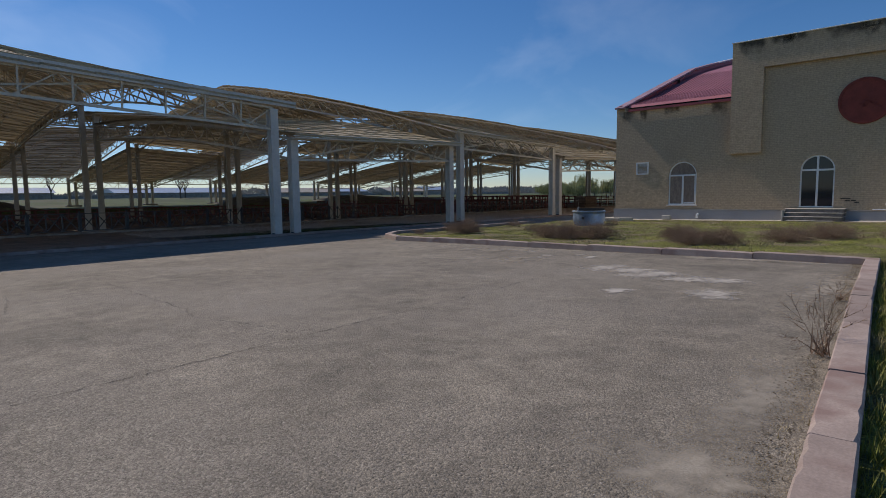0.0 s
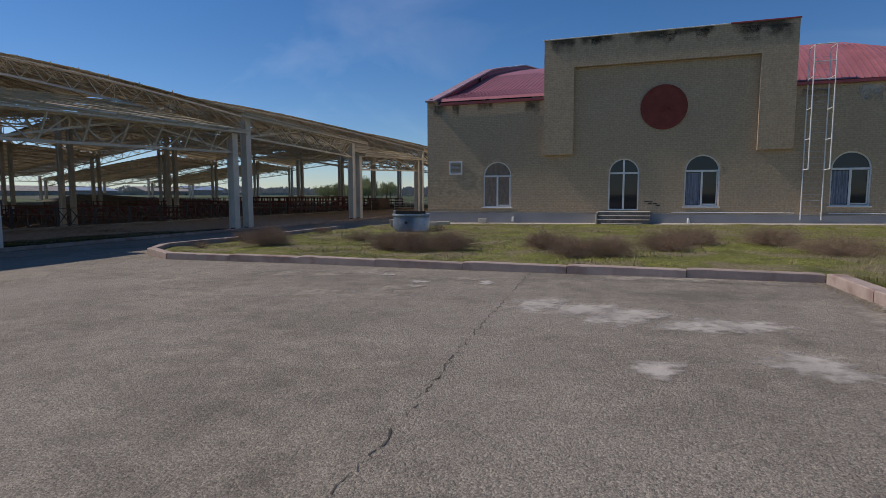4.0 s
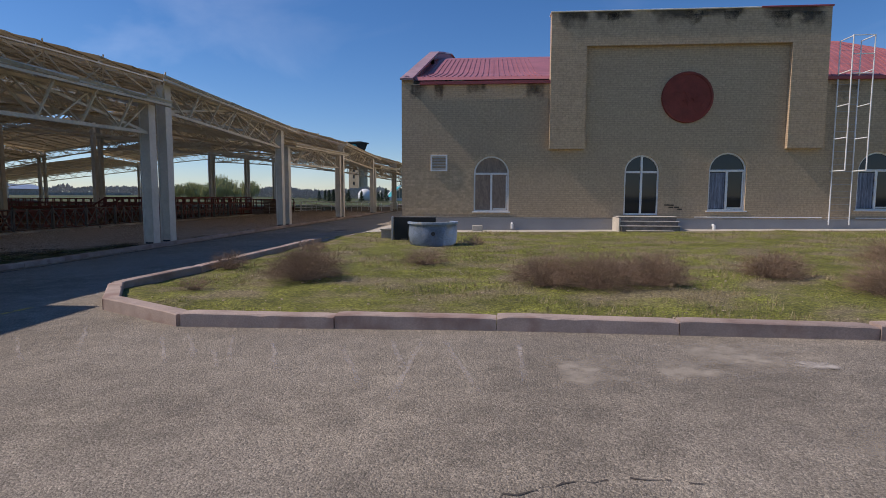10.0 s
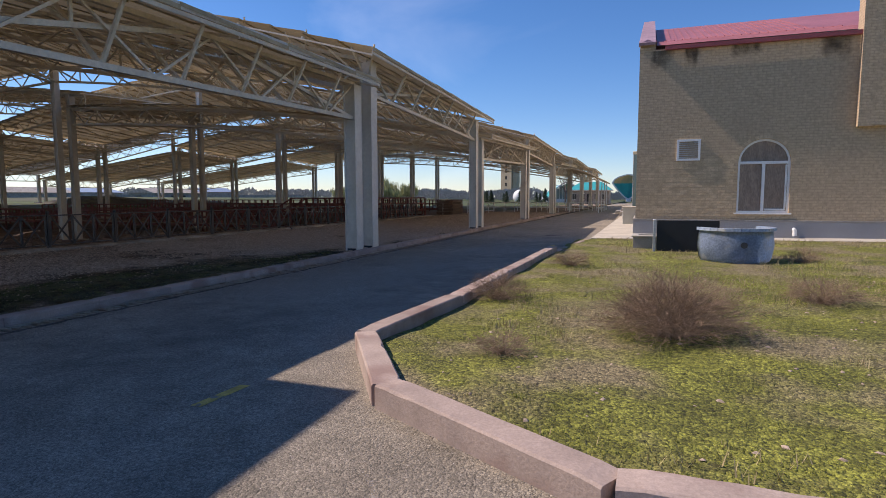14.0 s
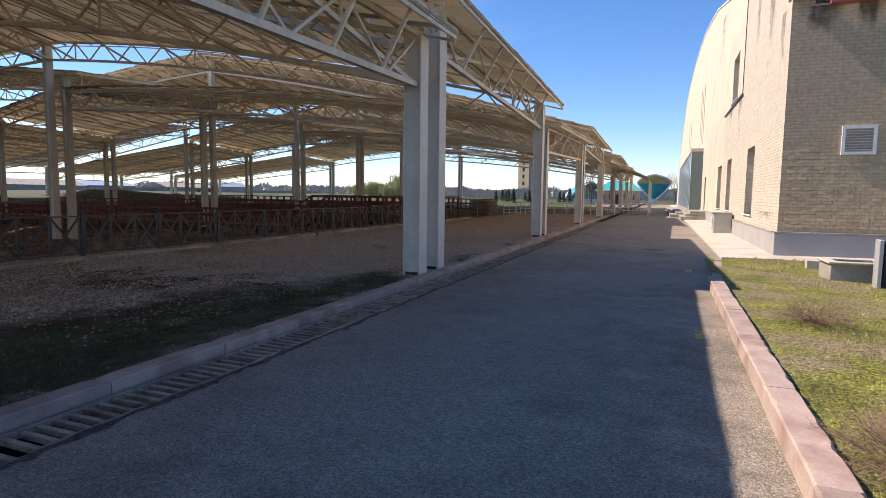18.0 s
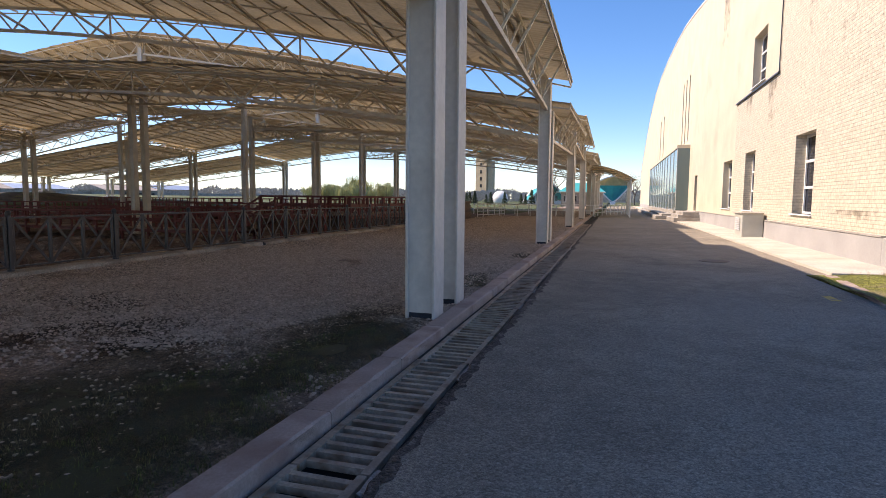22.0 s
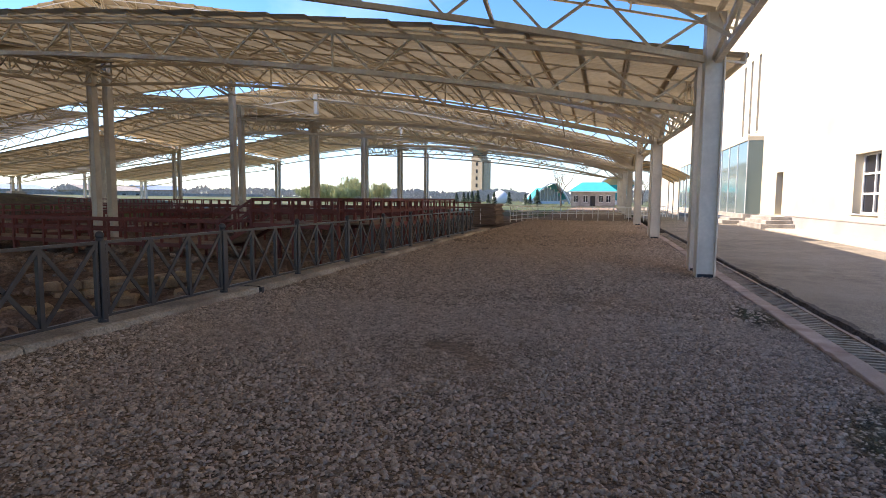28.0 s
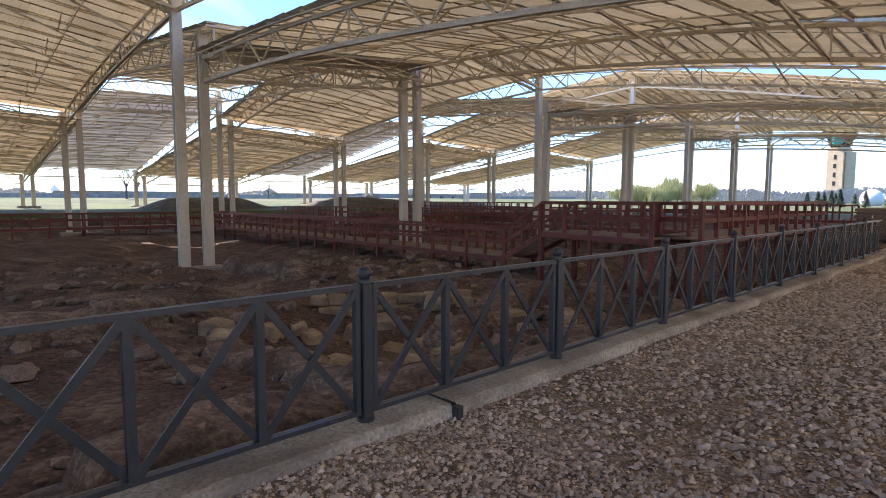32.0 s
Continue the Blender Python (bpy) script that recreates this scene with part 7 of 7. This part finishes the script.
tower = thing("brick_tower", "tall tan brick tower with a flared dark top", "tower")
bm = bmesh.new()
box(bm, (-69.5, 232, -0.3), (-63, 238.5, 17.5), 0.1)
part("shaft", bm, FAR_BRICK, tower)
bm = bmesh.new()
box(bm, (-62.9, 233, -0.3), (-60.5, 237, 16.0), 0.1)
part("stair_shaft", bm, FAR_BRICK, tower)
for i in range(5):
    bm = bmesh.new()
    box(bm, (-66.8, 231.9, 2.5 + i * 2.8), (-65.8, 232.05, 3.9 + i * 2.8))
    part("window", bm, DARK_IN, tower)
bm = bmesh.new()
bmesh.ops.create_cone(bm, cap_ends=True, segments=4, radius1=3.6, radius2=6.2, depth=5.0, matrix=Matrix.Translation((-66, 235, 20)) @ Matrix.Rotation(math.pi / 4, 4, "Z"))
top = part("flared_top", bm, DARK_IN, tower, "dark flared tower top")
bm = bmesh.new()
bmesh.ops.create_uvsphere(bm, u_segments=16, v_segments=10, radius=2.2, matrix=Matrix.Translation((-65.5, 231.6, 20)))
part("blue_dome", bm, TEAL, top, "blue glazed ornament", True)
bm = bmesh.new()
box(bm, (-71, 230, 22.5), (-61, 240, 23.0))
part("cap", bm, DARK_IN, top)
tower.matrix_world = Matrix.Translation((-112.8, 430, 0)) @ Matrix.Rotation(math.radians(-14), 4, "Z") @ Matrix.Diagonal((1.36, 1.36, 1.79, 1)) @ Matrix.Translation((66, -235, 0))

bm = bmesh.new()
bmesh.ops.create_uvsphere(bm, u_segments=28, v_segments=16, radius=3.0, matrix=Matrix.Translation((-65, 245, 1.6)))
tagged(part("white_dome", bm, WHITE, smooth=True), "round white dome behind conifers", "dome")


def shed_building(x0, x1, y0, y1, h, roofm, label):
    owner = thing("low_building", label, "building", "low far buildings")
    bm = bmesh.new()
    box(bm, (x0, y0, -0.4), (x1, y1, h))
    part("wall", bm, CONCRETE, owner)
    bm = bmesh.new()
    ym = (x0 + x1) / 2
    v = [bm.verts.new(c) for c in ((x0 - 0.5, y0 - 0.5, h), (x1 + 0.5, y0 - 0.5, h), (x1 + 0.5, y1 + 0.5, h), (x0 - 0.5, y1 + 0.5, h), (ym, y0 - 0.5, h + 1.6), (ym, y1 + 0.5, h + 1.6))]
    for f in ((0, 4, 5, 3), (1, 2, 5, 4), (0, 1, 4), (2, 3, 5)):
        bm.faces.new([v[i] for i in f])
    part("roof", bm, roofm, owner)
    for i in range(4):
        y = y0 + (y1 - y0) * (i + 0.5) / 4
        bm = bmesh.new()
        box(bm, (x1 - 0.05, y - 0.6, 1.0), (x1 + 0.04, y + 0.6, 2.2))
        part("window", bm, DARK_IN, owner)
    return owner


for i, (x0, x1, y0, y1, h) in enumerate([(-190, -178, 60, 95, 3.2), (-185, -175, 110, 135, 3.0), (-200, -190, 20, 48, 3.4), (-210, -196, 140, 170, 3.4), (-170, -160, 150, 170, 3.0), (-195, -186, -10, 10, 3.0), (-176, -168, 178, 196, 3.6)]):
    shed_building(x0, x1, y0, y1, h, [RING, CONCRETE, RING][i % 3], ["low grey building with a blue-grey roof", "low grey building with a dull roof", "low building with a blue-grey roof"][i % 3])
wall = tagged(new("boundary_wall"), "long low grey boundary wall beyond the meadow", "wall", kind="structure")
for i in range(30):
    bm = bmesh.new()
    box(bm, (-165.2, -60 + i * 10, -0.4), (-165, -50.1 + i * 10, 2.5), 0.01)
    part("wall_panel", bm, CONCRETE, wall)


# ---- trees ----
def tree(name, x, y, h, spread, seed, leaf, label, n_leaf=900, leafy=1.0, size=0.35):
    """Tapered trunk, forked limbs and a crown of many small leaf cards in uneven clumps."""
    rng = random.Random(seed)
    owner = thing(name, label, "tree", "trees", (x, y, -0.3))
    bm = bmesh.new()
    tips = []
    def limb(p, d, l, r, depth):
        q = p + d * l
        tube(bm, p, q, r, 5, r * 0.65)
        tips.append((q, depth))
        if depth < 4:
            for _ in range(2 if depth else 4):
                nd = (d + Vector((rng.uniform(-0.7, 0.7), rng.uniform(-0.7, 0.7), rng.uniform(-0.1, 0.45)))).normalized()
                limb(q - d * l * rng.uniform(0, 0.3), nd, l * rng.uniform(0.6, 0.8), r * 0.6, depth + 1)
    limb(Vector((0, 0, 0)), Vector((rng.uniform(-0.06, 0.06), rng.uniform(-0.06, 0.06), 1)), h * 0.32, h * 0.022, 0)
    part("trunk", bm, BARK, owner)
    if leafy:
        ends = [t for t, dd in tips if dd >= 2]
        verts, faces = [], []
        for _ in range(n_leaf):
            c = rng.choice(ends) + Vector((rng.gauss(0, 1), rng.gauss(0, 1), rng.gauss(0, 1))) * spread * 0.11
            a = Vector((rng.gauss(0, 1), rng.gauss(0, 1), rng.gauss(0, 1))).normalized() * size * rng.uniform(0.5, 1.2)
            b = a.cross(Vector((rng.gauss(0, 1), rng.gauss(0, 1), rng.gauss(0, 1)))).normalized() * a.length * 0.6
            i = len(verts)
            verts += [c - a, c + b, c + a, c - b]
            faces.append((i, i + 1, i + 2, i + 3))
        raw("crown", [tuple(v) for v in verts], faces, leaf, owner)
    return owner


def conifer(x, y, h, seed):
    rng = random.Random(seed)
    owner = thing("conifer", "small dark green conifer on the lawn", "tree", "conifers", (x, y, -0.3))
    bm = bmesh.new()
    tube(bm, (0, 0, 0), (0, 0, h * 0.95), 0.1, 6, 0.02)
    part("trunk", bm, BARK, owner)
    verts, faces = [], []
    for _ in range(420):
        t = rng.random() ** 0.8
        z = h * (0.08 + 0.92 * t)
        r = h * 0.26 * (1 - t) * rng.uniform(0.5, 1.1) + 0.05
        a = rng.uniform(0, 6.283)
        c = Vector((math.cos(a) * r, math.sin(a) * r, z))
        d = Vector((math.cos(a), math.sin(a), -0.4)) * 0.35
        s = Vector((-math.sin(a), math.cos(a), rng.uniform(-0.3, 0.3))) * 0.16
        i = len(verts)
        verts += [c - d * 0.6 - s, c - d * 0.6 + s, c + d]
        faces.append((i, i + 1, i + 2))
    raw("crown", [tuple(v) for v in verts], faces, CONIFER, owner)
    return owner


def weeping_tree(x, y, h, seed):
    """A willow in bud: trunk, forked limbs and many thin hanging strands."""
    rng = random.Random(seed)
    owner = thing("willow", "budding yellow-green willow beyond the sheds", "tree", "trees", (x, y, -0.3))
    bm = bmesh.new()
    tube(bm, (0, 0, 0), (0.1, 0, h * 0.34), h * 0.026, 7, h * 0.017)
    ends = []
    for k in range(9):
        a, r = k * 2.4 + rng.uniform(-0.4, 0.4), h * rng.uniform(0.06, 0.24)
        q = Vector((math.cos(a) * r, math.sin(a) * r, h * rng.uniform(0.6, 0.86)))
        tube(bm, (0.1, 0, h * rng.uniform(0.24, 0.33)), q, h * 0.011, 5, h * 0.004)
        for _ in range(5):
            e = q + Vector((rng.gauss(0, 0.11), rng.gauss(0, 0.11), rng.uniform(-0.1, 0.16))) * h
            tube(bm, q, e, h * 0.004, 3, h * 0.0015)
            ends.append(e)
    part("trunk", bm, BARK, owner)
    verts, faces = [], []
    for e in ends:
        for _ in range(30):
            c = e + Vector((rng.gauss(0, 0.05), rng.gauss(0, 0.05), rng.gauss(0, 0.035))) * h
            long = min(c.z * 0.9, h * rng.uniform(0.08, 0.5))
            a, w = rng.uniform(0, 6.283), rng.uniform(0.025, 0.06)
            side, sway = Vector((math.cos(a) * w, math.sin(a) * w, 0)), Vector((rng.gauss(0, 0.12), rng.gauss(0, 0.12), 0))
            i = len(verts)
            mid = c + sway - Vector((0, 0, long * 0.5))
            low = c + sway * 1.5 - Vector((0, 0, long))
            verts += [c - side * 0.4, c + side * 0.4, mid - side, mid + side, low]
            faces += [(i, i + 1, i + 3, i + 2), (i + 2, i + 3, i + 4)]
    raw("crown", [tuple(v) for v in verts], faces, LEAF, owner)
    return owner


willow = weeping_tree(-112, 212, 9.5, 3)
second = weeping_tree(-106, 205, 8.2, 4)
rng2 = random.Random(6)
for i in range(16):
    x = -122 + i * 1.45 + rng2.uniform(-1.0, 1.0)
    copy = copy_thing((willow, second)[i % 2], Matrix.Translation((x, 198 + rng2.uniform(-12, 16), -0.3)) @ Matrix.Rotation(rng2.uniform(0, 6.28), 4, "Z"))
    k = rng2.uniform(0.75, 1.05)
    copy.scale = (k, k, k * rng2.uniform(0.65, 0.9))
bare = tree("bare_tree", -16, 205, 11, 8, 5, TWIG, "bare grey spring tree", 1300, 1, 0.1)
for x, y in ((-37, 172), (-12, 190), (-8, 232), (-8, 170)):
    copy_thing(bare, Matrix.Translation((x, y, -0.3)) @ Matrix.Rotation(x, 4, "Z"))
for x, y, k in ((-146, 64.5, 0.85), (-150, 67.5, 0.8), (-156, 97.5, 0.62), (-160, 40, 0.8)):
    copy_thing(bare, Matrix.Translation((x, y, 1.2)) @ Matrix.Rotation(y, 4, "Z") @ Matrix.Scale(k, 4))
first_c = conifer(-60, 175, 3.6, 1)
for i in range(11):
    x, y = -70 + i * 2.7 + rng2.uniform(-1, 1), 178 + rng2.uniform(-12, 22)
    c = copy_thing(first_c, Matrix.Translation((x, y, -0.3)) @ Matrix.Rotation(i, 4, "Z"))
    k = rng2.uniform(0.75, 1.25)
    c.scale = (k, k, k)
# far belt of bare trees along the horizon, one uneven mass of twigs, haze in its colour
rngf = np.random.default_rng(11)
verts, faces = [], []
for i in range(34000):
    a = rngf.uniform(-0.15, 2.15)
    R = rngf.uniform(300, 380)
    x, y = -R * math.sin(a) * 1.0, R * math.cos(a)
    top = 5.0 + 2.4 * noise.noise(Vector((a * 14, 0, 0))) + 1.2 * noise.noise(Vector((a * 55, 3, 0)))
    z = rngf.uniform(0, 1) ** 0.8 * top
    s = rngf.uniform(0.2, 0.65)
    d = np.array([math.cos(a), math.sin(a), 0]) * s
    i0 = len(verts)
    verts += [(x - d[0], y - d[1], z - 0.2), (x + d[0], y + d[1], z - 0.3), (x + rngf.uniform(-0.5, 0.5), y, z + s * 1.6)]
    faces.append((i0, i0 + 1, i0 + 2))
tagged(raw("far_trees", verts, faces, HAZED_TREES), "far belt of bare trees, their grey-brown paled for distance haze", "trees", kind="stuff")


# ---- single bricks proud of the front near its corner ----
bm = bmesh.new()
bmesh.ops.create_cube(bm, size=1)
bmesh.ops.bevel(bm, geom=[e for e in bm.edges if e.verts[0].co.y < 0 and e.verts[1].co.y < 0], offset=0.04, segments=1, affect="EDGES")
BRICKM = bpy.data.meshes.new("brick")
bm.to_mesh(BRICKM)
bm.free()
BRICKM.materials.append(BRICK_PIECE)
random.seed(77)
wall_owner = next(o for o in hall.children if o.name.startswith("wall_front"))
for r in range(8, 31):
    shift = 0.13 if r % 2 == 0 else 0.0
    for c in range(-64, -49):
        x, z = c * 0.26 + shift + 0.13, (r + 0.5) * 0.098
        if SX + 0.16 < x < -12.98 and not (-15.13 < x < -14.02 and 2.8 < z < 3.75) and z > 0.73:
            piece("brick", BRICKM, wall_owner, Matrix.Translation((x, FY + 0.003 - random.uniform(0, 0.004), z)) @ Matrix.Diagonal((0.25, 0.024, 0.088, 1)))
